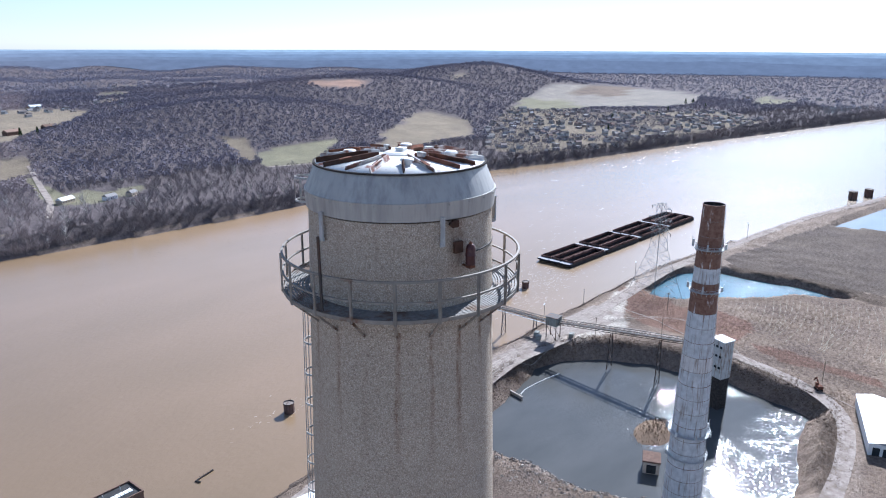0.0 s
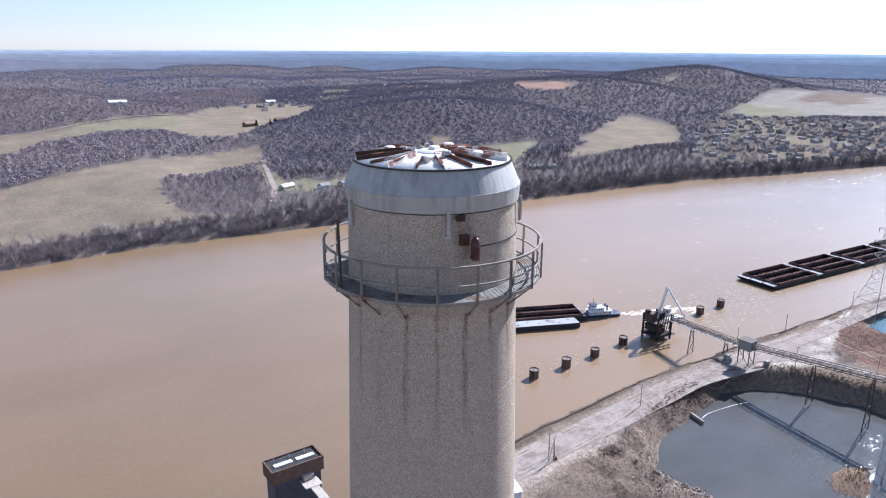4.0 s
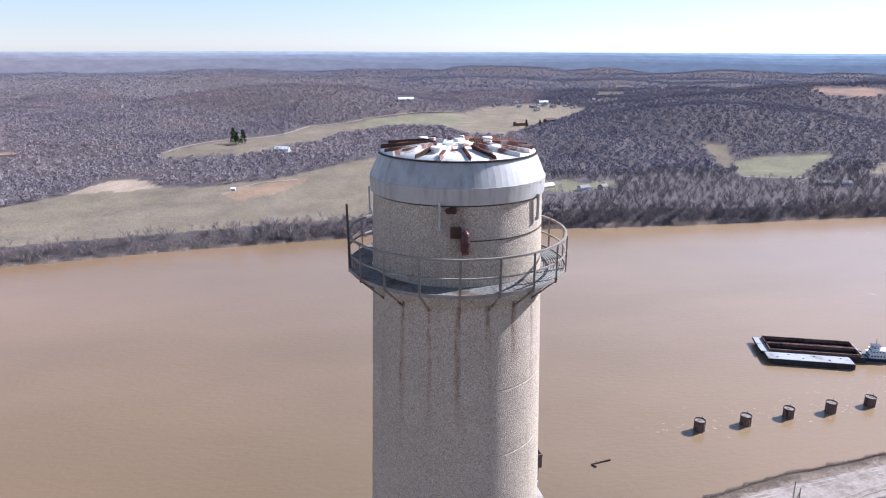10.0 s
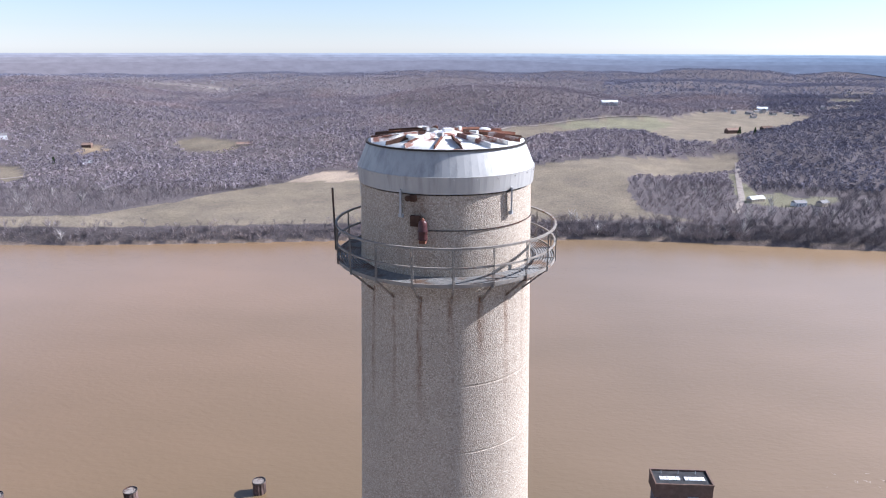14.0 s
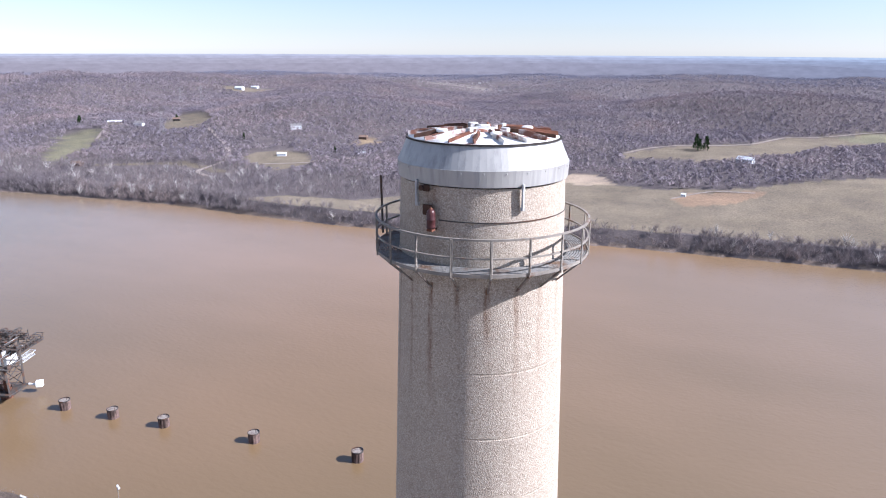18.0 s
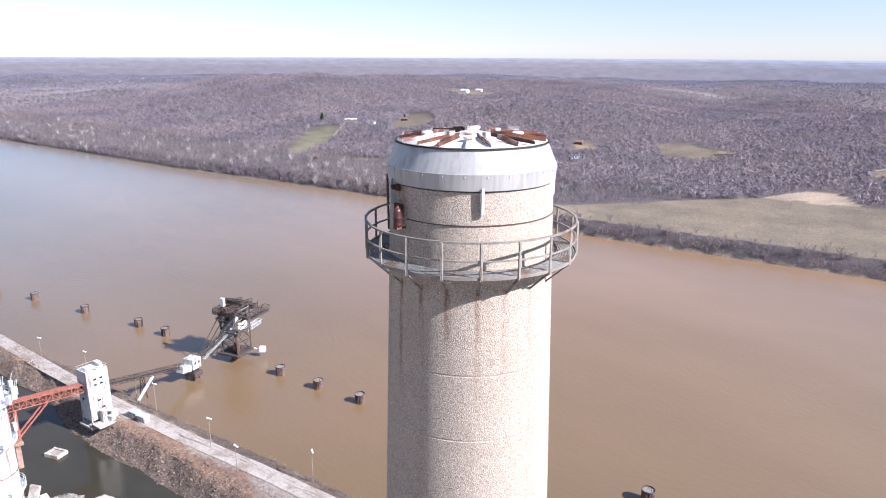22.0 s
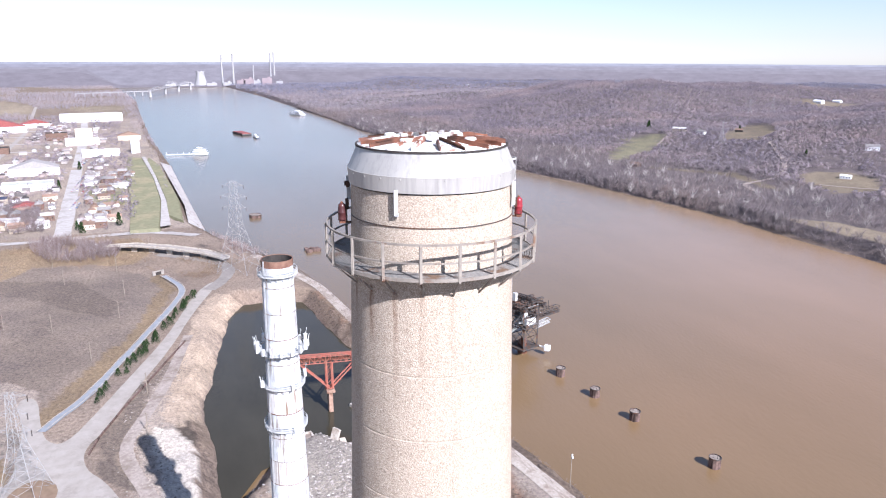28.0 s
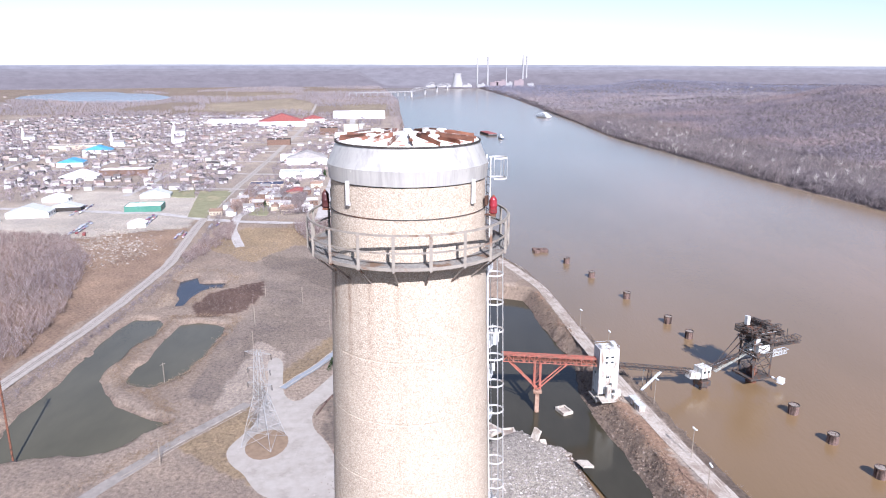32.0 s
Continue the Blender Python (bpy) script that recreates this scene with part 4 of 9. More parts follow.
att = nt.nodes.new("ShaderNodeAttribute")
att.attribute_name = "cover"
pos = stretched(nt, 1, 1, 1)
col = mix(nt, 1.0, att.outputs["Color"], ramp(nt, noise_node(nt, 0.5, 9, pos, 0.8), ((0.28, (0.36, 0.35, 0.36)), (0.5, (1.0, 1.0, 1.0)), (0.72, (1.62, 1.6, 1.54)))), "MULTIPLY")
col = mix(nt, 1.0, col, ramp(nt, noise_node(nt, 0.03, 5, pos, 0.65), ((0.3, (0.82, 0.82, 0.85)), (0.7, (1.16, 1.14, 1.1)))), "MULTIPLY")
nt.links.new(col, b.inputs["Base Color"])
bump(nt, b, noise_node(nt, 0.3, 8, pos, 0.75), 0.95, 1.3)
M["ground"] = m

ny, nx = GX.shape
me = bpy.data.meshes.new("ground")
verts = np.stack([GX.ravel(), GY.ravel(), GZ.ravel()], 1).astype(np.float32)
idx = np.arange(nx * ny).reshape(ny, nx)
quads = np.stack([idx[:-1, :-1], idx[:-1, 1:], idx[1:, 1:], idx[1:, :-1]], -1).reshape(-1, 4)
me.vertices.add(len(verts))
me.vertices.foreach_set("co", verts.ravel())
me.loops.add(quads.size)
me.loops.foreach_set("vertex_index", quads.ravel().astype(np.int32))
me.polygons.add(len(quads))
me.polygons.foreach_set("loop_start", np.arange(0, quads.size, 4, dtype=np.int32))
me.update(calc_edges=True)
cover = me.attributes.new("cover", "FLOAT_COLOR", "POINT")
cover.data.foreach_set("color", np.concatenate([COL.reshape(-1, 3), np.ones((nx * ny, 1))], 1).astype(np.float32).ravel())
me.shade_smooth()
me.materials.append(M["ground"])
ground = tagged(new("ground", me), "brown winter land with fields, banks and bare hills", "ground", kind="structure")

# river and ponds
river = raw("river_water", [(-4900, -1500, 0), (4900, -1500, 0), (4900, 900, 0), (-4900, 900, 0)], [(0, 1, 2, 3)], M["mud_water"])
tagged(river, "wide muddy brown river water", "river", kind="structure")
for (poly, level), key, text in zip(PONDS, ("pond_grey", "pond_blue", "pond_green", "pond_olive", "pond_olive", "pond_navy"), ("grey pond water glittering in the sun", "pale blue settling pond water", "dark green pond water", "dark green pond water", "dark green pond water", "blue pond water")):
    cx, cy = np.mean([p[0] for p in poly]), np.mean([p[1] for p in poly])
    ring = [(cx + (px - cx) * 1.05, cy + (py - cy) * 1.12, level) for px, py in poly]
    tagged(raw("pond_water", ring, [tuple(range(len(ring)))], M[key]), text, "pond", kind="structure")


for poly, level in LAKES:
    cx, cy = np.mean([p[0] for p in poly]), np.mean([p[1] for p in poly])
    ring = [(cx + (px - cx) * 1.04, cy + (py - cy) * 1.04, level) for px, py in poly]
    tagged(raw("lake_water", ring, [tuple(range(len(ring)))], M["lake_pale"]), "pale blue flood lake water", "lake", kind="structure")
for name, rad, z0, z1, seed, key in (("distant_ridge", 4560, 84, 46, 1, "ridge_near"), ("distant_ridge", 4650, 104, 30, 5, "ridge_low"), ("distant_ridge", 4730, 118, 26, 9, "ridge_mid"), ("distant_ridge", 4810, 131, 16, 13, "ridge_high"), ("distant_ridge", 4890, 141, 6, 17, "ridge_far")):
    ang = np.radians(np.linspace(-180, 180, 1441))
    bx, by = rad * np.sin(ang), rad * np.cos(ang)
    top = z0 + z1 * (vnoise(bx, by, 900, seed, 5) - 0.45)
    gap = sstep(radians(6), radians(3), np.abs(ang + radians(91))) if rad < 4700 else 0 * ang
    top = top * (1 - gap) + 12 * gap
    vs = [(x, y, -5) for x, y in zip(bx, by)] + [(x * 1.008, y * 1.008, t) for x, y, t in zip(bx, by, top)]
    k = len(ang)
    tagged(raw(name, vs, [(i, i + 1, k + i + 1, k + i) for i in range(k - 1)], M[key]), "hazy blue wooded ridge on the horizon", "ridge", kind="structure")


def ground_z(x, y):
    return float(height(np.array([x * 1.0]), np.array([y * 1.0]))[0])
# ---- the concrete chimney ----
def shaft_r(z):
    return 2.735 + 0.0262 * (175.7 - z)


chimney = thing("chimney", (0, 0, 0), label="tall tapered pebbled concrete chimney with a grey steel cap", category="chimney")
bm = bmesh.new()
prof = [(shaft_r(8), 8)]
z = 12.0
while z < 172:
    prof += [(shaft_r(z), z), (shaft_r(z) - 0.012, z + 0.02), (shaft_r(z) - 0.012, z + 0.06), (shaft_r(z), z + 0.08)]
    z += 2.29
prof += [(shaft_r(176.0), 176.0), (2.2, 176.0)]
lathe(bm, prof, 96)
shaft = part("shaft", bm, M["pebble"], chimney, "brown pebbled concrete shaft with rust streaks")
shaft.data.shade_smooth()
shaft.data.set_sharp_from_angle(angle=radians(6))

# steel cap: sloped sheets over an upright band
def ring_sheet(r0, z0, r1, z1, a0, a1, thick, n=6):
    bm = bmesh.new()
    rows = []
    for r, z in ((r0, z0), (r1, z1), (r1 - thick, z1), (r0 - thick, z0)):
        rows.append([bm.verts.new(polar(r, a0 + (a1 - a0) * i / n, z)) for i in range(n + 1)])
    for k in range(4):
        p, q = rows[k], rows[(k + 1) % 4]
        for i in range(n):
            bm.faces.new((p[i], p[i + 1], q[i + 1], q[i]))
    bm.faces.new([r[0] for r in rows][::-1])
    bm.faces.new([r[-1] for r in rows])
    return bm


N_SHEET = 8
for i in range(N_SHEET):
    a0, a1 = -141 + i * 360 / N_SHEET, -141 + (i + 1) * 360 / N_SHEET
    part("cone_sheet", ring_sheet(2.815, 176.53, 2.50, 177.26, a0 + 0.12, a1 + 0.35, 0.03 + 0.006 * (i % 2), 10), M["galv"], chimney, "sloped grey weathered steel sheet")
    part("band_sheet", ring_sheet(2.795, 176.05, 2.83, 176.55, a0 + 0.12, a1 + 0.35, 0.03 + 0.006 * (i % 2), 10), M["galv"], chimney, "upright grey steel band sheet")
for i in range(26):
    a = i * 360 / 26 + 3
    bm = bmesh.new()
    bmesh.ops.create_cone(bm, cap_ends=True, segments=6, radius1=0.022, radius2=0.018, depth=0.03, matrix=Matrix.Translation(polar(2.835, a, 176.47)) @ Matrix.Rotation(radians(90), 4, "X"))
    part("bolt", bm, M["galv"], chimney)
bm = bmesh.new()
arc_bar(bm, 2.52, 177.27, 0.07, 0.05, segments=96)
part("lid_rim", bm, M["soot"], chimney, "dark rusted rim of the lid")
bm = bmesh.new()
lathe(bm, [(2.49, 177.26), (2.48, 177.29), (1.2, 177.40), (0.45, 177.46), (0.0005, 177.47)], 72)
lid = part("lid", bm, M["lid"], chimney, "shallow white painted steel lid")
lid.data.shade_smooth()
# radial ribs of the lid: tall plates with holes knocked to different heights
random.seed(4)
for i in range(18):
    a = i * 20 + 7
    tall = 0.12 + 0.05 * random.random()
    r0, r1 = random.choice((0.62, 0.7, 0.95)), random.choice((2.46, 2.47, 2.40))
    if i % 6 == 5:
        r0 = 1.35
    bm = bmesh.new()
    d, n = polar(1, a), polar(1, a + 90)
    lean = n * (0.03 if i % 2 else -0.05)
    pts = []
    for r, z, h in ((r0, 177.44, tall * 0.8), (r0 + 0.25, 177.42, tall), (r1 - 0.2, 177.30, tall), (r1, 177.285, tall * 0.95)):
        pts.append((r, z, h))
    lo, hi = [], []
    for r, z, h in pts:
        lo.append([bm.verts.new(d * r + n * s + Vector((0, 0, z - 0.02))) for s in (-0.018, 0.018)])
        hi.append([bm.verts.new(d * r + n * s + lean + Vector((0, 0, z + h))) for s in (-0.018, 0.018)])
    for k in range(3):
        for s in (0, 1):
            bm.faces.new((lo[k][s], lo[k + 1][s], hi[k + 1][s], hi[k][s]))
        bm.faces.new((hi[k][0], hi[k + 1][0], hi[k + 1][1], hi[k][1]))
    for k in (0, 3):
        bm.faces.new((lo[k][0], lo[k][1], hi[k][1], hi[k][0]))
    bmesh.ops.recalc_face_normals(bm, faces=bm.faces)
    part("rib", bm, (M["rib"], M["rust"], M["rib"], M["dark_rust"], M["rib"])[random.randrange(5)], chimney, "upright radial steel rib, white paint gone to rust")
    if i % 2 == 0 and i % 6 != 5:      # torn flange strip on some ribs
        bm = bmesh.new()
        rr = random.uniform(1.5, 2.1)
        beam(bm, d * rr + lean + Vector((0, 0, 177.36 + tall)), d * min(rr + random.uniform(0.3, 0.6), 2.45) + lean + Vector((0, 0, 177.31 + tall)), 0.12, 0.02)
        part("flange_strip", bm, M[random.choice(("rust", "rust", "rib"))], chimney, "torn rusty flange strip")
# hub and vents
bm = bmesh.new()
lathe(bm, [(0.5, 177.42), (0.5, 177.48), (0.4, 177.53), (0.0005, 177.54)], 24)
part("hub", bm, M["lid"], chimney, "white round hub plate")
bm = bmesh.new()
box(bm, 0.05, 0, 177.58, 0.3, 0.26, 0.12, 20, 0.02)
part("hub_box", bm, M["lid"], chimney, "white hatch box on the hub")
for a in (-128, -52, 38, 128):
    bm = bmesh.new()
    lathe(bm, [(0.13, 177.34), (0.13, 177.47), (0.19, 177.48), (0.19, 177.53), (0.15, 177.56), (0.0005, 177.57)], 20)
    v = part("vent_cap", bm, M["lid"], chimney, "white mushroom vent cap")
    v.location = polar(1.5, a)
for a, s in ((70, 0.2), (-20, 0.26), (140, 0.22), (-95, 0.24)):
    bm = bmesh.new()
    box(bm, *polar(0.95, a, 177.54), s, s * 0.7, 0.14, a, 0.015)
    part("junction_box", bm, M["strap"], chimney, "small pale steel box on the lid")

# platform: grating segments, edge ring, posts, rails, brackets
FLOOR_Z, RAIL_R, N_POST = 173.58, 3.57, 19
STEP = 360 / N_POST
for i in range(N_POST):
    a0, a1 = i * STEP - 81, (i + 1) * STEP - 81
    bm = bmesh.new()
    for k in range(9):
        r = shaft_r(FLOOR_Z) + 0.05 + k * 0.085
        arc_bar(bm, r, FLOOR_Z - 0.02, 0.055, 0.035, a0 + 0.15, a1 - 0.15, 5)
    for k in range(4):
        a = a0 + 1.5 + k * 5
        beam(bm, polar(2.83, a, FLOOR_Z - 0.05), polar(3.52, a, FLOOR_Z - 0.05), 0.02, 0.04)
    part("floor_grating", bm, M["grate"], chimney, "dark steel grating panel of the platform")
bm = bmesh.new()
arc_bar(bm, 3.585, FLOOR_Z - 0.02, 0.022, 0.11, segments=100)
part("toe_plate", bm, M["railsteel"], chimney, "weathered toe plate ring")
bm = bmesh.new()
arc_bar(bm, 2.87, FLOOR_Z - 0.07, 0.08, 0.08, segments=100)
part("inner_ring", bm, M["railsteel"], chimney)
for name, z, w in (("handrail", 174.66, 0.062), ("mid_rail", 174.09, 0.05)):
    bm = bmesh.new()
    arc_bar(bm, RAIL_R, z, w, w, segments=120)
    part(name, bm, M["railsteel"], chimney, "round weathered grey steel rail")
for i in range(N_POST):
    a = i * STEP - 81
    bm = bmesh.new()
    d, n = polar(1, a), polar(1, a + 90)
    for s in (-0.028, 0.028):     # angle-iron post
        beam(bm, polar(RAIL_R + 0.03, a, FLOOR_Z - 0.1) + n * s, polar(RAIL_R + 0.03, a, 174.66) + n * s, 0.016, 0.05)
    beam(bm, polar(RAIL_R + 0.045, a, FLOOR_Z - 0.1), polar(RAIL_R + 0.045, a, 174.66), 0.012, 0.07)
    part("rail_post", bm, M["railsteel"], chimney)
    bm = bmesh.new()
    beam(bm, polar(2.82, a, FLOOR_Z - 0.09), polar(3.62, a, FLOOR_Z - 0.09), 0.05, 0.08)
    beam(bm, polar(shaft_r(172.75) - 0.02, a, 172.78), polar(3.55, a, FLOOR_Z - 0.1), 0.055)
    part("bracket", bm, M["bracket_steel"], chimney, "diagonal steel bracket under the platform")
bm = bmesh.new()
beam(bm, polar(3.62, 189, FLOOR_Z + 0.1), polar(3.66, 189, 175.75), 0.06)
part("lightning_rod", bm, M["dark_steel"], chimney, "thin upright steel rod clamped to the railing")
# cable bands and straps
for z in (174.98,):
    bm = bmesh.new()
    arc_bar(bm, shaft_r(z) + 0.012, z, 0.03, 0.03, -95 if z > 174 else 0, 110 if z > 174 else 360, 80)
    part("cable_band", bm, M["dark_steel"], chimney, "thin dark cable clamped round the shaft")
for a in (-112, -41.5, 52, 175):
    bm = bmesh.new()
    beam(bm, polar(2.85, a, 176.15), polar(2.85, a, 175.36), 0.05, 0.13)
    box(bm, *polar(2.83, a, 175.38), 0.07, 0.14, 0.1, a)
    part("strap", bm, M["strap"], chimney, "pale steel hanger strap below the cap")


def warning_lamp(a):
    lamp = thing("warning_lamp", polar(3.06, a, 174.75), a, label="dull red domed aviation warning lamp on a rusty bracket", category="lamp", group="warning lamps")
    bm = bmesh.new()
    lathe(bm, [(0.0005, 0.02), (0.135, 0.02), (0.145, 0.06), (0.135, 0.09), (0.135, 0.25), (0.147, 0.27), (0.147, 0.30), (0.135, 0.32), (0.135, 0.47), (0.11, 0.56), (0.06, 0.61), (0.0005, 0.625)], 24)
    part("lamp_globe", bm, M["red_lamp" if a < 0 else "red_lamp_sunlit"], lamp, "dull red domed lamp body" if a < 0 else "red domed lamp body tinted as sunlit").data.shade_smooth()
    bm = bmesh.new()
    lathe(bm, [(0.0005, 0.60), (0.06, 0.61), (0.03, 0.66), (0.0005, 0.68)], 12)
    part("finial", bm, M["rust"], lamp)
    bm = bmesh.new()
    box(bm, 0, 0, -0.03, 0.2, 0.2, 0.09, 0, 0.01)
    part("lamp_base", bm, M["rust"], lamp)
    bm = bmesh.new()
    box(bm, -0.23, 0, -0.05, 0.36, 0.05, 0.05)
    part("lamp_bracket", bm, M["dark_rust"], lamp)
    bm = bmesh.new()
    box(bm, -0.2, -0.27, 0.52, 0.1, 0.3, 0.32, 0, 0.01)
    part("lamp_box", bm, M["dark_rust"], lamp, "small rusty control box")
    return lamp


for a in (-97, 78):
    warning_lamp(a)
bm = bmesh.new()
bmesh.ops.create_cone(bm, cap_ends=True, segments=14, radius1=0.06, radius2=0.09, depth=0.16, matrix=Matrix.Translation(polar(2.87, -106.5, 175.93)) @ polar(1, -106.5).to_track_quat("Z", "Y").to_matrix().to_4x4())
box(bm, *polar(2.83, -104, 175.93), 0.12, 0.2, 0.2, -104, 0.02)
part("horn", bm, M["dark_rust"], chimney, "small dark horn under the cap")
# ladder with its cage down the shaft
LADDER_A = 107
ladder = thing("caged_ladder", (0, 0, 0), label="pale steel ladder in a hooped safety cage on the chimney", category="ladder")


def on_ladder(z, out, across):
    return polar(shaft_r(z) + out, LADDER_A, z) + polar(across, LADDER_A + 90)


for s in (-0.2, 0.2):
    bm = bmesh.new()
    beam(bm, on_ladder(100, 0.16, s), on_ladder(173.4, 0.16, s), 0.05)
    part("stringer", bm, M["strap"], ladder)
bm = bmesh.new()
z = 110.0
while z < 173.4:
    beam(bm, on_ladder(z, 0.16, -0.2), on_ladder(z, 0.16, 0.2), 0.025)
    z += 0.3
tagged(part("rungs", bm, M["strap"], ladder), kind="stuff")
z = 118.0
while z < 173:
    bm = bmesh.new()
    pts = [on_ladder(z, 0.16, -0.2)] + [on_ladder(z, 0.5 + 0.38 * math.sin(radians(t)), 0.36 * -math.cos(radians(t))) for t in range(-10, 191, 25)] + [on_ladder(z, 0.16, 0.2)]
    bent_strap(bm, pts, 0.02, 0.07)
    part("cage_hoop", bm, M["strap"], ladder)
    z += 1.15
for t in (0, 45, 90, 135, 180):
    bm = bmesh.new()
    beam(bm, *(on_ladder(z, 0.5 + 0.38 * math.sin(radians(t)), 0.36 * -math.cos(radians(t))) for z in (117, 173.0)), 0.03, 0.015)
    part("cage_strap", bm, M["strap"], ladder)
# short upper ladder from the platform to the lid
top_ladder = thing("cap_ladder", (0, 0, 0), label="short pale ladder with a hooped cage up to the lid", category="ladder")
for s in (-0.2, 0.2):
    bm = bmesh.new()
    beam(bm, polar(3.05, 107, 173.5) + polar(s, 197), polar(3.05, 107, 176.6) + polar(s, 197), 0.045)
    part("stringer", bm, M["strap"], top_ladder)
for k in range(10):
    bm = bmesh.new()
    beam(bm, polar(3.05, 107, 173.7 + k * 0.3) + polar(-0.2, 197), polar(3.05, 107, 173.7 + k * 0.3) + polar(0.2, 197), 0.025)
    part("rung", bm, M["strap"], top_ladder)
for z in (175.75, 176.5):
    bm = bmesh.new()
    pts = [polar(3.4, 107, z) + polar(0.36, 107) * math.sin(radians(t)) + polar(0.33, 197) * math.cos(radians(t)) for t in range(-40, 221, 26)]
    bent_strap(bm, pts, 0.02, 0.06)
    part("cage_hoop", bm, M["strap"], top_ladder)
for t in (0, 60, 120, 180):
    bm = bmesh.new()
    o = polar(0.36, 107) * math.sin(radians(t)) + polar(0.33, 197) * math.cos(radians(t))
    beam(bm, polar(3.4, 107, 175.75) + o, polar(3.4, 107, 176.5) + o, 0.03, 0.015)
    part("cage_strap", bm, M["strap"], top_ladder)


# ---- the two white steel stacks ----
def white_stack(x, y, z0, z1, r0, r1, rusty, label, plat):
    s = thing("steel_stack", (x, y, 0), label=label, category="smokestack", group="steel stacks")

    def r_at(z):
        return r0 + (r1 - r0) * (z - z0) / (z1 - z0)
    rings = list(np.linspace(z0, z1, 22))
    for k, (a, b_) in enumerate(zip(rings, rings[1:])):
        bm = bmesh.new()
        lathe(bm, [(r_at(a), a), (r_at(b_), b_)], 48)
        mat = M["stack_rust"] if (k >= 21 - rusty or (rusty > 3 and k in (14, 15))) else (M["stack_streaked"] if k in (5, 7, 9, 10, 12, 15) and rusty < 4 or k == 10 else M["white_stack"])
        part("shell_ring", bm, mat, s, "riveted steel shell ring, white paint streaked with rust").data.shade_smooth()
        bm = bmesh.new()
        arc_bar(bm, r_at(a) + 0.03, a, 0.12, 0.13, segments=40)
        part("seam_flange", bm, M["bracket_steel"] if k % 3 else M["rust"], s)
    for i in range(8):
        bm = bmesh.new()
        beam(bm, polar(r_at(z0) + 0.02, i * 45 + 10, z0), polar(r1 + 0.02, i * 45 + 10, z1 - 4), 0.16, 0.1)
        part("stiffener", bm, M["white_stack"], s)
    bm = bmesh.new()
    deep = 0.5 if rusty else 1.5
    lathe(bm, [(r1 - 0.12, z1), (r1 + 0.12, z1), (r1 + 0.12, z1 - deep), (r1 - 0.12, z1 - deep)], 40, True)
    part("rim", bm, M["stack_rust"], s, "rusty rolled rim")
    bm = bmesh.new()
    lathe(bm, [(r1 - 0.13, z1 - 0.1), (r1 - 0.15, z1 - 6), (0.001, z1 - 6)], 32)
    part("throat", bm, M["soot"], s, "sooty inside of the stack")
    for zp, wide, gear in plat:
        bm = bmesh.new()
        r = r_at(zp)
        lathe(bm, [(r, zp), (r + wide, zp), (r + wide, zp + 0.2), (r, zp + 0.2)], 40)
        part("ring_platform", bm, M["grey_steel"], s, "ring platform with railing")
        bm = bmesh.new()
        for h in (0.75, 1.3):
            arc_bar(bm, r + wide, zp + h, 0.1, 0.1, segments=36)
        for i in range(18):
            beam(bm, polar(r + wide, i * 20, zp), polar(r + wide, i * 20, zp + 1.3), 0.09)
            beam(bm, polar(r, i * 20 + 10, zp - 1.2), polar(r + wide, i * 20 + 10, zp), 0.12)
        part("platform_rail", bm, M["grey_steel"], s)
        for i in range(gear):
            bm = bmesh.new()
            a = i * 360 / gear + 15
            h = 1.2 + (i * 7 % 5) * 0.35
            box(bm, *polar(r + wide + 0.35, a, zp + 0.2 + h / 2), 0.8, 0.6, h, a, 0.05)
            beam(bm, polar(r + wide + 0.5, a, zp + h), polar(r + wide + 0.9, a, zp + h + 1.6), 0.1)
            part("fan_unit", bm, M["grey_steel"] if i % 3 else M["white_clad"], s, "grey machinery box on the platform")
    bm = bmesh.new()
    for o in (-0.25, 0.25):
        beam(bm, polar(r0 + 0.25, -60 + o * 8, z0), polar(r1 + 0.25, -60 + o * 10, z1), 0.1)
    zz = z0
    while zz < z1:
        beam(bm, polar(r_at(zz) + 0.25, -62, zz), polar(r_at(zz) + 0.25, -58, zz), 0.07)
        zz += 1.2
    part("ladder", bm, M["grey_steel"], s, "thin steel ladder up the shell")
    return s


white_stack(-131, 8.8, 10, 137, 5.7, 3.4, 0, "white steel smokestack streaked with rust and rusty rim", [(133.5, 0.9, 0), (115.5, 1.6, 16), (107, 0.9, 4), (96.5, 0.8, 2), (72, 1.2, 6)])
white_stack(226.2, 73.6, 10, 128, 7.2, 3.65, 4, "white banded steel smokestack with a burnt rusty top", [(112, 1.0, 8), (96.5, 0.9, 4), (40, 1.4, 7), (30, 1.0, 3)])
# ---- bare woods ----
rng = np.random.default_rng(7)


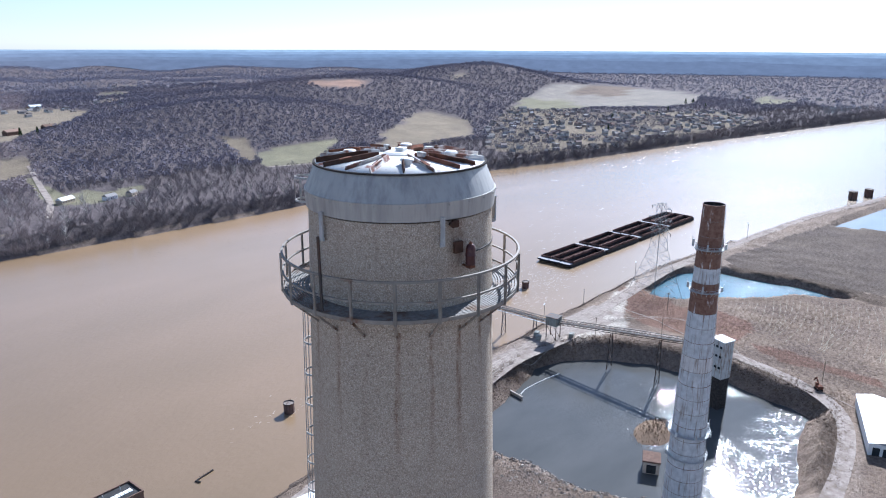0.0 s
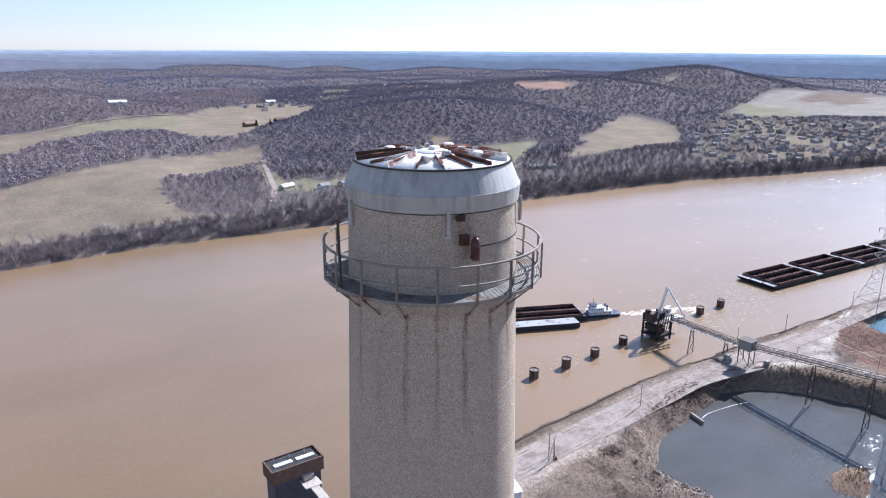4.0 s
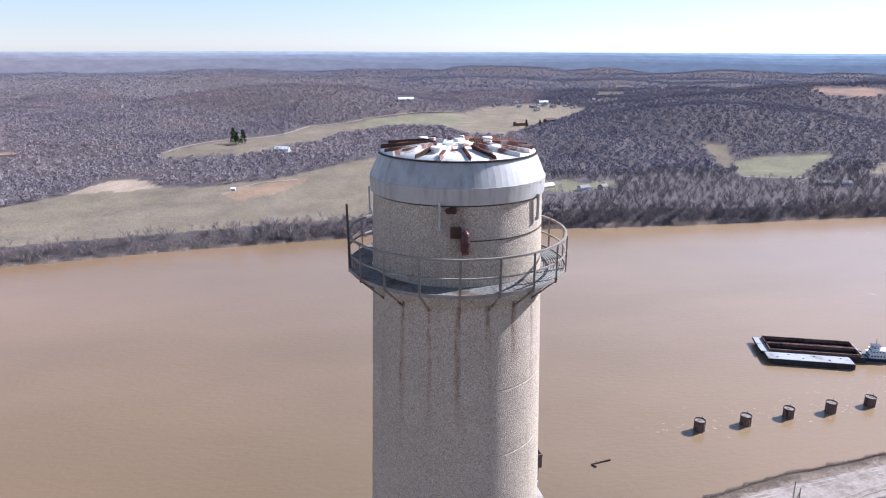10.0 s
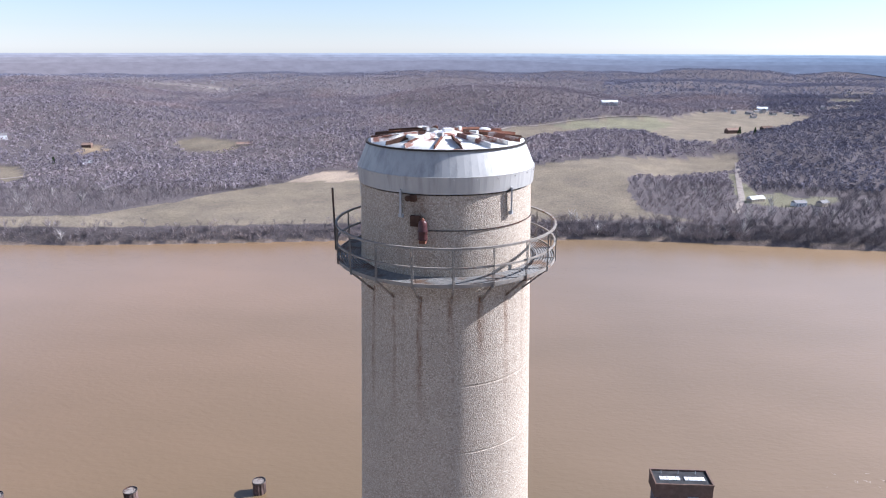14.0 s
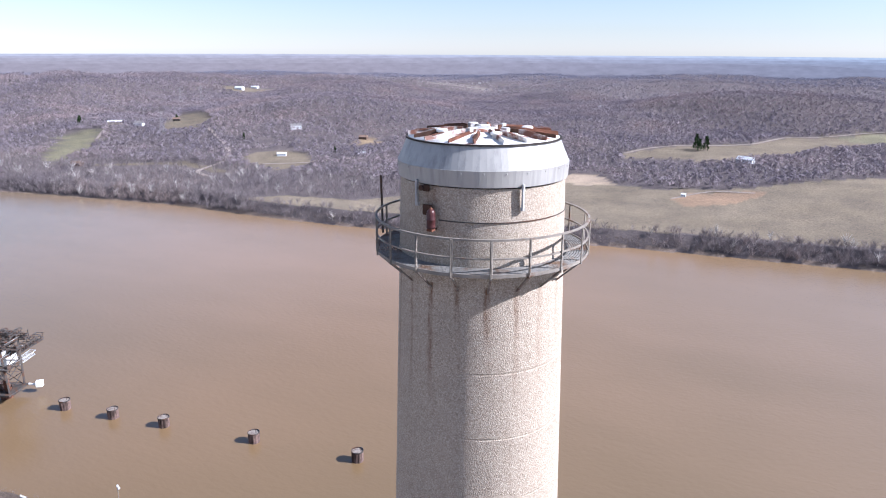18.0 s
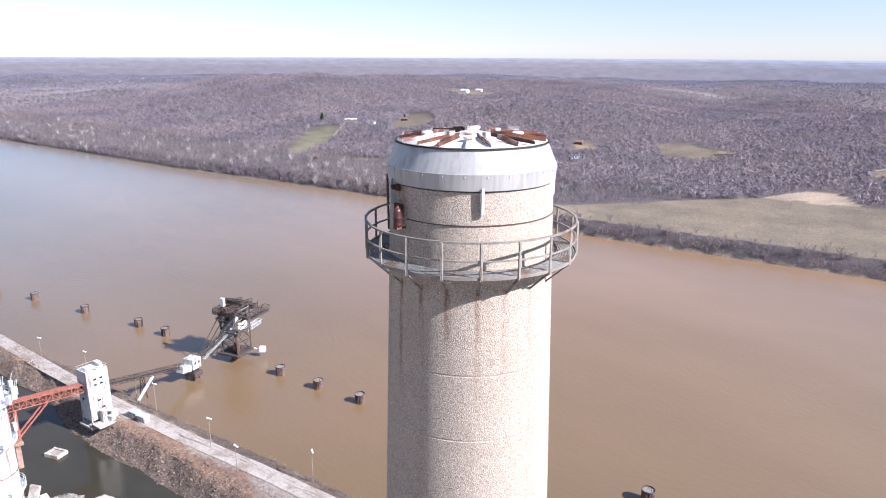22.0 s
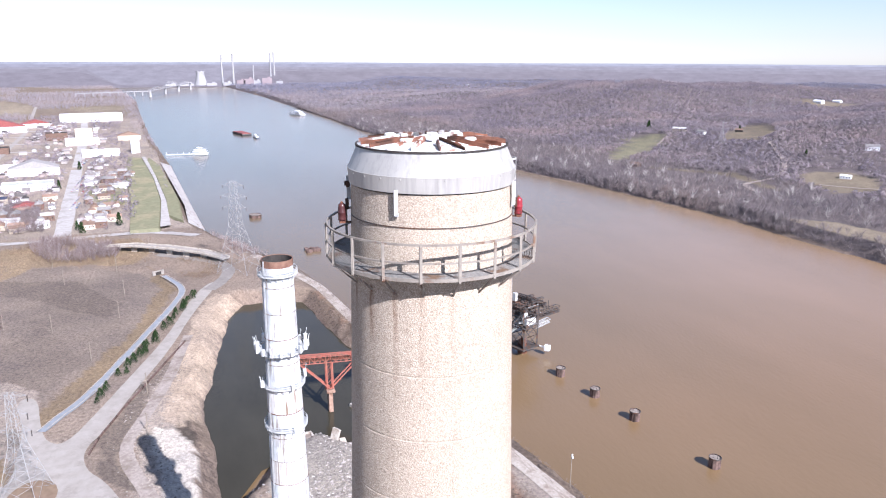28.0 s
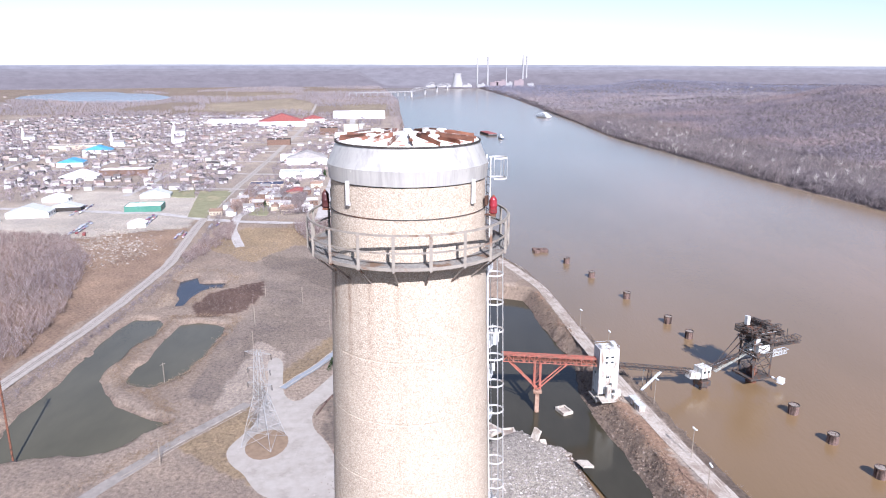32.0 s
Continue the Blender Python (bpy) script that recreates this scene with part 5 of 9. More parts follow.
def tree_sheet(name, px, py, size, kind, mat, label, blades=9, lean=0.5, thick=0.012):
    """Many bare trees in one mesh: a trunk and a spray of tapering limbs each, as thin three-cornered blades."""
    n = len(px)
    pz = height(px, py)
    keep = pz > 0.6
    px, py, pz, size = px[keep], py[keep], pz[keep], size[keep]
    n = len(px)
    k = blades + 2
    up = rng.uniform(0.15, 1.0, (n, k))
    turn = rng.uniform(0, 2 * np.pi, (n, k))
    root_h = size[:, None] * rng.uniform(0.05, 0.5, (n, k))
    reach = size[:, None] * rng.uniform(0.18, 0.42, (n, k)) * lean * 2
    tip_h = root_h + size[:, None] * rng.uniform(0.25, 0.55, (n, k))
    root_h[:, :2], reach[:, :2] = -0.5, size[:, None] * 0.05
    tip_h[:, :2] = size[:, None] * 0.97
    width = size[:, None] * rng.uniform(0.5, 1.3, (n, k)) * thick
    width[:, :2] = size[:, None] * thick * 1.2
    bx, by = np.cos(turn), np.sin(turn)
    side = rng.uniform(0, 2 * np.pi, (n, k))
    sx, sy = np.cos(side) * width, np.sin(side) * width
    v = np.empty((n, k, 3, 3), np.float32)
    X, Y, Z = px[:, None], py[:, None], pz[:, None]
    v[:, :, 0] = np.stack([X - sx * 0.5 + bx * reach * 0.1, Y - sy * 0.5 + by * reach * 0.1, Z + root_h], -1)
    v[:, :, 1] = np.stack([X + bx * reach, Y + by * reach, Z + tip_h], -1)
    v[:, :, 2] = np.stack([X + sx + bx * reach * 0.3, Y + sy + by * reach * 0.3, Z + root_h * 0.85 + tip_h * 0.15], -1)
    v[:, :2, 2] = np.stack([X + sx[:, :2], Y + sy[:, :2], Z + root_h[:, :2]], -1)
    verts = v.reshape(-1, 3)
    me = bpy.data.meshes.new(name)
    me.vertices.add(len(verts))
    me.vertices.foreach_set("co", verts.ravel())
    tri = np.arange(len(verts), dtype=np.int32)
    me.loops.add(len(verts))
    me.loops.foreach_set("vertex_index", tri)
    me.polygons.add(len(verts) // 3)
    me.polygons.foreach_set("loop_start", tri[::3])
    me.update(calc_edges=True)
    me.materials.append(mat)
    return tagged(new(name, me), label, "trees", kind="stuff")


def crown_sheet(name, px, py, size, wide, mat, label, scales=11):
    """Many bare crowns seen from afar in one mesh: each a ragged dome of small outward-facing scales of twigs."""
    pz = height(px, py)
    keep = pz > 0.6
    px, py, pz, size, wide = px[keep], py[keep], pz[keep], size[keep], wide[keep]
    n, k = len(px), scales
    up = rng.uniform(-0.05, 0.95, (n, k))
    turn = (np.arange(k)[None] * 2.4 + rng.uniform(0, 6.28, (n, 1)) + rng.normal(0, 0.35, (n, k)))
    flat = np.sqrt(1 - up * up * 0.96)
    out = np.stack([np.cos(turn) * flat, np.sin(turn) * flat, up], -1)
    far = rng.uniform(0.72, 1.12, (n, k))
    mid = np.stack([px[:, None] + out[..., 0] * wide[:, None] * far, py[:, None] + out[..., 1] * wide[:, None] * far, pz[:, None] + size[:, None] * (0.30 + 0.66 * up * far)], -1)
    tilt = out + rng.normal(0, 0.12, out.shape)
    tilt /= np.linalg.norm(tilt, axis=-1, keepdims=True)
    u = np.cross(tilt, rng.normal(0, 1, out.shape))
    u /= np.linalg.norm(u, axis=-1, keepdims=True) + 1e-9
    w = np.cross(tilt, u)
    r = wide[:, None, None] * rng.uniform(0.30, 0.60, (n, k, 1))
    v = np.stack([mid + u * r * 1.25, mid - u * r * 0.7 + w * r * 0.34, mid - u * r * 0.7 - w * r * 0.34], 2).astype(np.float32)
    verts = v.reshape(-1, 3)
    me = bpy.data.meshes.new(name)
    me.vertices.add(len(verts))
    me.vertices.foreach_set("co", verts.ravel())
    tri = np.arange(len(verts), dtype=np.int32)
    me.loops.add(len(verts))
    me.loops.foreach_set("vertex_index", tri)
    me.polygons.add(len(verts) // 3)
    me.polygons.foreach_set("loop_start", tri[::3])
    me.update(calc_edges=True)
    me.materials.append(mat)
    return tagged(new(name, me), label, "trees", kind="stuff")


def scatter(n, x0, x1, y0, y1):
    """Uneven but closed cover: one place in each cell of a grid."""
    k = math.sqrt((x1 - x0) * (y1 - y0) / n)
    u, v = np.meshgrid(np.arange(x0, x1, k), np.arange(y0, y1, k))
    u, v = u.ravel(), v.ravel()
    return u + rng.uniform(-0.2, 1.2, len(u)) * k, v + rng.uniform(-0.2, 1.2, len(u)) * k


OPEN = [p for p, c in FIELDS]
VILLAGE = [(1183, 926), (1527, 1112), (1632, 1012), (1677, 870), (1932, 734), (1733, 522), (1412, 540), (1126, 577), (927, 620), (933, 728)]


def open_land(x, y):
    r = inside(x, y, VILLAGE)
    for p in OPEN:
        r |= inside(x, y, p)
    return r


# fringe on the far bank
x = rng.uniform(-2600, 2400, 9000)
y = np.interp(x, FAR_X, FAR_Y) + 3 + 26 * rng.random(9000) ** 1.3
thin = ((x > -520) & (x < -60) & (rng.random(9000) < 0.75))
for part_, mat, text in ((x < 230, "twigs", "bare grey trees and brush along the far river bank"), (x >= 230, "twigs_backlit", "backlit-toned bare trees and brush along the far river bank")):
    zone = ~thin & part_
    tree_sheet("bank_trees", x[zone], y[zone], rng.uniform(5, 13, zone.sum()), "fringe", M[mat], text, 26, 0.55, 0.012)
# woods behind, near
x, y = scatter(100000, -2300, 2300, 380, 2300)
df = y - np.interp(x, FAR_X, FAR_Y)
dens = vnoise(x, y, 260, 44, 3)
plain = np.clip(plain_mask(x, y), 0, 1)
ok = (df > 20) & ~open_land(x, y) & (rng.random(len(x)) < np.clip((dens - 0.05) * 4, 0.5, 1)) & ((plain < 0.3) | (rng.random(len(x)) < 0.75))
tall = rng.uniform(8, 13, len(x)) * (0.75 + 0.5 * vnoise(x, y, 45, 52, 2))
d_ = np.hypot(x, y)          # trees on clearings' river-side margins shortened to fit the camera's view
tall[open_land(x * (1 + 48 / d_), y * (1 + 48 / d_))] *= 0.4
# downstream of this line the woods take the shade-tinted colours
downstream_woods = x + rng.normal(0, 14, len(x)) > np.interp(y, (600, 900, 1300, 1900, 2300), (230, 300, 400, 620, 760))
for part_, twig, crown_, tone in ((~downstream_woods, "twigs", "crowns", "bare grey"), (downstream_woods, "twigs_backlit", "crowns_backlit", "backlit-toned bluish bare")):
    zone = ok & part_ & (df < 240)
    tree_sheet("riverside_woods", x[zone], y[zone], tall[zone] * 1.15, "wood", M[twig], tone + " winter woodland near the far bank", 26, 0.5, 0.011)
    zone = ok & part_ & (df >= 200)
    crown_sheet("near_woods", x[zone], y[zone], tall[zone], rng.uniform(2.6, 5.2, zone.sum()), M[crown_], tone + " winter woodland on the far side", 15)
# hills beyond, coarser clumps
x, y = scatter(136000, -4700, 4500, 250, 4700)
df = y - np.interp(x, FAR_X, FAR_Y)
ok = (df > 8) & ((y > 2200) | (x < -2200) | (x > 2200)) & ~open_land(x, y) & (np.hypot(x, y) < 4540) & ((plain_mask(x, y) < 0.3) | (rng.random(len(x)) < 0.5))
high = rng.uniform(9, 15, len(x)) * (0.7 + 0.6 * vnoise(x, y, 90, 53, 2))
# haze and backlight by colour: the bluer copy downstream and far out
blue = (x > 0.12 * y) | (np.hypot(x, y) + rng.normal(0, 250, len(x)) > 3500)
for side, mat, text in ((blue, "twigs_far", "haze-tinted bluish bare woods on the distant hills"), (~blue, "twigs_far_warm", "sun-tinted bare woods on the distant hills")):
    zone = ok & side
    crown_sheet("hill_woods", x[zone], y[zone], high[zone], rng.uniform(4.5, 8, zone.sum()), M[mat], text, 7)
# trees among the village houses
x, y = scatter(9000, 900, 1950, 500, 1120)
ok = inside(x, y, VILLAGE) & (vnoise(x, y, 90, 57, 2) > 0.42)
crown_sheet("village_trees", x[ok], y[ok], rng.uniform(5, 9, ok.sum()), rng.uniform(1.8, 3.4, ok.sum()), M["crowns_backlit"], "bare trees among the village houses", 10)
# pale-barked sycamores standing out of the riverside woods
x = rng.uniform(-1900, 1300, 260)
y = np.interp(x, FAR_X, FAR_Y) + 6 + 190 * rng.random(260) ** 1.6
ok = ~open_land(x, y)
tree_sheet("sycamores", x[ok], y[ok], rng.uniform(11, 18, ok.sum()), "wood", M["pale_bark"], "pale-barked bare sycamores among the grey riverside woods", 30, 0.55, 0.02)
# brush fringe of the open bank
x = rng.uniform(-560, -40, 2600)
y = np.interp(x, FAR_X, FAR_Y) + rng.uniform(1, 14, 2600)
tree_sheet("bank_brush", x, y, rng.uniform(1.0, 3.4, 2600), "brush", M["brush_grey"], "low bare brush along the open far bank", 9, 0.9)

# near side: woods by the railway, brush on banks, hedges, town trees
x, y = scatter(9000, -760, -330, -520, -235)
ok = inside(x, y, [(-355, -244), (-430, -258), (-560, -300), (-640, -360), (-660, -470), (-560, -520), (-380, -500), (-335, -300)])
tree_sheet("railway_woods", x[ok], y[ok], rng.uniform(7, 12, ok.sum()), "wood", M["twigs_pink"], "bare reddish woods beside the railway", 24, 0.5, 0.011)


def along(line, n, spread, lo, hi):
    """Random places along a line."""
    seg = [(Vector(p), Vector(q)) for p, q in zip(line, line[1:])]
    length = np.array([(q - p).length for p, q in seg])
    pick = rng.choice(len(seg), n, p=length / length.sum())
    f = rng.random(n)
    x = np.array([seg[i][0].x + (seg[i][1].x - seg[i][0].x) * k for i, k in zip(pick, f)]) + rng.normal(0, spread, n)
    y = np.array([seg[i][0].y + (seg[i][1].y - seg[i][0].y) * k for i, k in zip(pick, f)]) + rng.normal(0, spread, n)
    return x, y, rng.uniform(lo, hi, n)


x, y, s = along([(-200, -214), (-318, -221), (-440, -216), (-552, -217), (-660, -232), (-760, -247)], 1100, 2.2, 2, 5)
tree_sheet("railway_hedge", x, y, s, "brush", M["twigs"], "bare brush along the railway bank", 10, 0.8)
x, y, s = along([(-290, -128), (-310, -150), (-322, -170), (-340, -181), (-370, -181), (-400, -179), (-425, -180), (-430, -150), (-424, -136), (-380, -136), (-335, -142), (-315, -152), (-300, -140), (-270, -122), (-225, -150)], 2600, 2.6, 0.8, 2.6)
tree_sheet("spit_reeds", x, y, s, "brush", M["brush"], "dry reeds on the spit between the ponds", 9, 0.9)
x, y, s = along([(-440, -205), (-460, -200), (-530, -212), (-535, -185), (-515, -160), (-480, -175), (-450, -178)], 900, 3, 0.8, 2.6)
tree_sheet("pond_reeds", x, y, s, "brush", M["brush"], "dry reeds and brush round the ponds", 9, 0.9)
x, y, s = along([(-560, 72), (-414, 96), (-333, 113), (-270, 122), (-198, 134), (0, 170), (127, 198), (192, 212), (273, 221), (357, 222), (480, 222), (590, 205), (774, 184), (994, 140)], 6500, 4.0, 0.6, 2.4)
tree_sheet("shore_brush", x, y, s, "brush", M["brush_grey"], "low dead brush along the near river bank", 12, 1.0)
x, y, s = along([(230, 184), (267, 192), (306, 193), (340, 180), (362, 150), (372, 128), (362, 95), (362, 66), (355, 40)], 1700, 3.5, 0.6, 2.4)
tree_sheet("pond_bank_brush", x, y, s, "brush", M["brush"], "brown weeds on the pond bank", 9, 1.0)
x, y, s = along([(-205, 104), (-250, 98), (-285, 93), (-345, 84), (-410, 82), (-455, 76)], 2600, 3.6, 0.4, 1.5)
tree_sheet("levee_weeds", x, y, s, "brush", M["brush"], "brown weeds on the levee side", 9, 1.0)
x, y, s = along([(440, 195), (420, 165), (390, 140), (420, 120), (480, 70)], 2600, 13, 0.6, 1.8)
tree_sheet("levee_scrub", x, y, s, "brush", M["brush"], "reddish dead scrub below the levee", 8, 1.0)
x, y, s = along([(-600, 35), (-640, 35), (-680, 30), (-745, 20), (-820, 0)], 900, 9, 4, 10)
tree_sheet("bank_thicket", x, y, s, "wood", M["twigs_pink"], "bare thicket on the upstream bank", 12)
x, y, s = along([(-900, -5), (-1245, -48), (-1730, -100), (-2472, -160), (-3127, -205), (-3900, -300)], 1500, 16, 7, 14)
ok = (x < -1500) | (rng.random(len(x)) < 0.15)
tree_sheet("upstream_bank_trees", x[ok], y[ok], s[ok], "wood", M["twigs_far_warm"], "bare trees on the upstream bank", 8)
x, y = scatter(15000, -2250, -760, -1200, -60)
ok = (shore(x, y)[0] > 60) & (vnoise(x, y, 60, 58, 2) > 0.40) & ~inside(x, y, [(-690, -262), (-860, -280), (-900, -480), (-680, -520)])
ok &= (away(x, y, [(-699, -254), (-855, -271), (-1224, -299), (-1813, -348), (-2743, -478)], False) > 22) & (away(x, y, [(-727, -129), (-1030, -156), (-1718, -217), (-2100, -260)], False) > 14)
x, y = x[ok], y[ok]
crown_sheet("town_trees", x, y, rng.uniform(7, 13, len(x)), rng.uniform(2.2, 4.6, len(x)), M["crowns"], "bare street trees among the town houses", 10)
x, y = scatter(900, -1130, -735, -255, -80)
ok = (vnoise(x, y, 30, 64, 2) > 0.5) & (away(x, y, [(-727, -129), (-1130, -166)], False) > 12)
tree_sheet("garden_trees", x[ok], y[ok], rng.uniform(5, 10, ok.sum()), "wood", M["twigs"], "bare garden trees between the nearest town houses", 12)
x, y = scatter(42000, -4800, -2150, -2600, -180)
n_ = shore(x, y)[0]
lake = np.zeros(len(x), bool)
for p, _ in LAKES:
    lake |= inside(x, y, p)
for p, _ in NEAR_SIDE[-3:]:
    lake |= inside(x, y, p)
ok = (n_ > 20) & ~lake & (vnoise(x, y, 500, 71, 3) > 0.42) & (np.hypot(x, y) < 4540)
tree_sheet("plain_woods", x[ok], y[ok], rng.uniform(8, 15, ok.sum()), "wood", M["twigs_far_warm"], "bare woods on the flood plain beyond town", 5, 0.7, 0.04)
x, y, s = along([(-612, -50), (-625, -90), (-640, -130), (-690, -150), (-715, -110), (-668, -60)], 900, 9, 2, 6)
tree_sheet("roadside_thicket", x, y, s, "brush", M["brush"], "bare thicket by the town road", 10, 0.8)

for ring, count, lo, hi, mat, text in (
        ([(-705, -153), (-716, -143), (-707, -120), (-667, -78), (-631, -64), (-622, -100), (-634, -128), (-669, -146)], 520, 5, 12, "twigs_pink", "dark bare trees below the town street"),
        ([(-607, -226), (-717, -225), (-690, -212), (-638, -202), (-556, -213), (-567, -226)], 420, 4, 9, "twigs_pink", "bare reddish trees between road and railway"),
        ([(-775, -250), (-797, -244), (-935, -256), (-900, -236), (-842, -232), (-766, -231)], 420, 6, 11, "twigs_pink", "bare trees between the town road and the railway"),
        ([(-890, -208), (-904, -177), (-752, -149), (-746, -176)], 460, 6, 12, "twigs", "bare trees round the nearest town gardens")):
    x = rng.uniform(min(p[0] for p in ring), max(p[0] for p in ring), count * 2)
    y = rng.uniform(min(p[1] for p in ring), max(p[1] for p in ring), count * 2)
    ok = inside(x, y, ring) & (vnoise(x, y, 16, 65, 2) > 0.36)
    tree_sheet("thicket", x[ok], y[ok], rng.uniform(lo, hi, ok.sum()), "wood", M[mat], text, 22, 0.55, 0.014)


SCRUB = [(-200, -220), (-320, -225), (-440, -219), (-552, -221), (-640, -232), (-640, -150), (-530, -150), (-440, -130), (-430, -185), (-330, -213), (-215, -206)]
x, y = scatter(7000, -640, -200, -236, -130)
ok = inside(x, y, SCRUB) & (vnoise(x, y, 25, 59, 2) > 0.4)
for p_, _ in PONDS:
    ok &= ~inside(x, y, p_)
tree_sheet("bank_scrub", x[ok], y[ok], rng.uniform(0.6, 2.6, ok.sum()), "brush", M["brush_grey"], "bare scrub between the railway and the ponds", 9, 0.9)
x, y = scatter(9000, -700, -320, -440, -238)
ok = (vnoise(x, y, 22, 62, 2) > 0.44) & (away(x, y, [(-150, -226), (-240, -232), (-318, -234), (-371, -231), (-440, -228), (-552, -230), (-699, -254)], False) > 8)
tree_sheet("yard_scrub", x[ok], y[ok], rng.uniform(0.5, 2.2, ok.sum()), "brush", M["brush"], "dead brown scrub beyond the railway", 9, 1.0)
x, y, s = along([(60, 184), (125, 199), (160, 208), (192, 213), (230, 219), (273, 220), (330, 220), (400, 222), (480, 222)], 5200, 4.6, 0.4, 1.7)
tree_sheet("drift_debris", x, y, s, "brush", M["brush_grey"], "grey driftwood and dead weeds on the river bank", 9, 1.4)


# weeds and tussocks over the old plant ground
SITE_DS = [(262, 24), (330, 28), (356, 42), (368, 66), (374, 100), (398, 124), (425, 150), (400, 196), (440, 205), (470, 175), (545, 40), (600, -60), (480, -140), (300, -80)]
SITE_US = [(-205, -30), (-300, -48), (-420, -18), (-500, 0), (-505, 70), (-560, 60), (-600, 0), (-560, -30), (-620, -100), (-620, -190), (-520, -150), (-420, -132), (-310, -135), (-230, -150), (-200, -110)]
SITE_BANK = [(120, 150), (180, 178), (225, 186), (264, 192), (246, 180), (224, 166), (206, 142), (212, 112), (240, 104), (250, 60), (190, 50), (130, 90)]
for site, count, mat, cut, text in ((SITE_BANK, 9000, "brush_grey", 0.42, "grey dead weeds on the gullied bank"), (SITE_BANK, 7000, "brush", 0.5, "brown weeds on the gullied bank"), (SITE_BANK, 12000, "brush_dark", 0.52, "dark dead brush on the gullied bank"), (SITE_DS, 14000, "brush_dark", 0.58, "dark dead brush on the rough ground"), (SITE_US, 12000, "brush_dark", 0.62, "dark dead brush on the ash flat"), (SITE_DS, 26000, "brush", 0.5, "brown weeds and tussocks on the rough ground"), (SITE_DS, 16000, "brush_grey", 0.55, "grey dead weeds on the rough ground"), (SITE_US, 30000, "brush_grey", 0.56, "sparse grey weeds on the ash flat")):
    ax, ay = [p[0] for p in site], [p[1] for p in site]
    x, y = scatter(count, min(ax), max(ax), min(ay), max(ay))
    ok = inside(x, y, site) & (vnoise(x, y, 18, 63 + count % 7, 3) > cut) & ~inside(x, y, YARD)
    for p_, _ in PONDS:
        ok &= ~inside(x, y, p_)
    tree_sheet("site_weeds", x[ok], y[ok], rng.uniform(0.25, 1.1, ok.sum()), "brush", M[mat], text, 6, 1.3, 0.05)
x, y, s = along([(259, 190), (277, 193), (309, 192), (340, 176), (360, 141), (360, 104), (358, 84), (352, 66), (346, 48), (313, 40), (275, 33)], 3600, 3.2, 0.3, 1.6)
tree_sheet("eroded_bank_scrub", x, y, s, "brush", M["brush"], "dark scrub clinging to the eroded pond bank", 9, 1.1)


# rubble scattered on the demolished site
def rubble(name, n, line, spread, lo, hi, label, mat="rock"):
    x, y, s = along(line, n, spread, lo, hi)
    z = height(x, y)
    ok = z > 0.3
    x, y, z, s = x[ok], y[ok], z[ok], s[ok]
    n = len(x)
    o = rng.normal(0, 1, (n, 6, 3))
    o /= np.linalg.norm(o, axis=2, keepdims=True)
    basis = np.array([(1, 0, 0), (-1, 0, 0), (0, 1, 0), (0, -1, 0), (0, 0, 1), (0, 0, -1)])
    v = (basis[None] + o * 0.35) * s[:, None, None] * np.array([1.0, 1.0, 0.6])
    v += np.stack([x, y, z], 1)[:, None]
    f = np.array([(0, 2, 4), (2, 1, 4), (1, 3, 4), (3, 0, 4), (2, 0, 5), (1, 2, 5), (3, 1, 5), (0, 3, 5)])
    faces = (f[None] + 6 * np.arange(n)[:, None, None]).reshape(-1, 3)
    ob = raw(name, v.reshape(-1, 3).tolist(), faces.tolist(), M[mat])
    return tagged(ob, label, "rubble", kind="stuff")


rubble("demolition_rubble", 1700, [(-290, 42), (-262, 55), (-235, 50), (-210, 40), (-250, 25)], 9, 0.15, 0.7, "grey broken demolition rubble", "rock_mix")
rubble("levee_clods", 4200, [(-487, 69), (-411, 80), (-337, 84), (-282, 91), (-244, 97), (-200, 103)], 3.4, 0.10, 0.48, "eroded reddish clods on the levee side", "clod")
rubble("levee_rocks", 2600, [(-487, 66), (-411, 77), (-337, 81), (-282, 88), (-244, 94), (-200, 100)], 4.5, 0.2, 0.75, "broken reddish rocks low on the levee side", "clod_dark")
rubble("sand_clods", 2200, [(-497, 14), (-463, 2), (-400, -8), (-335, -19), (-318, -16)], 4.0, 0.08, 0.38, "slumped sandy clods on the pond's steep bank", "clod_sand")
rubble("pond_clods", 3200, [(240, 183), (270, 190), (300, 196), (324, 192), (343, 176), (355, 152), (359, 130), (363, 108), (360, 86), (354, 62), (330, 48)], 3.0, 0.12, 0.6, "eroded dark clods on the pond bank", "clod_dark")
rubble("shore_rubble", 2400, [(205, 150), (208, 120), (212, 95), (235, 72), (215, 165)], 8, 0.2, 0.9, "dark broken rubble on the pond shore")
rubble("scrap_heaps", 1500, [(-560, -300), (-600, -280), (-640, -300), (-580, -330), (-680, -330)], 14, 0.3, 1.4, "scattered scrap and earth heaps")
rubble("bank_stones", 2500, [(-540, 78), (-414, 100), (-333, 116), (-270, 125), (-198, 137), (0, 174), (127, 203), (192, 217), (273, 226), (357, 227), (480, 227)], 1.6, 0.15, 0.6, "stones along the river edge")
rubble("track_stones", 1200, [(-225, -40), (-262, -34), (-300, -40), (-345, -36), (-380, -22)], 5, 0.15, 0.6, "pale stones beside the plant road")

x, y, s = along([(-606, -20), (-596, 0), (-570, 6), (-548, -4), (-560, -18)], 420, 5, 1, 4)
tree_sheet("culvert_thicket", x, y, s, "brush", M["brush"], "reddish thicket between the flume and the overpass", 12, 0.8)
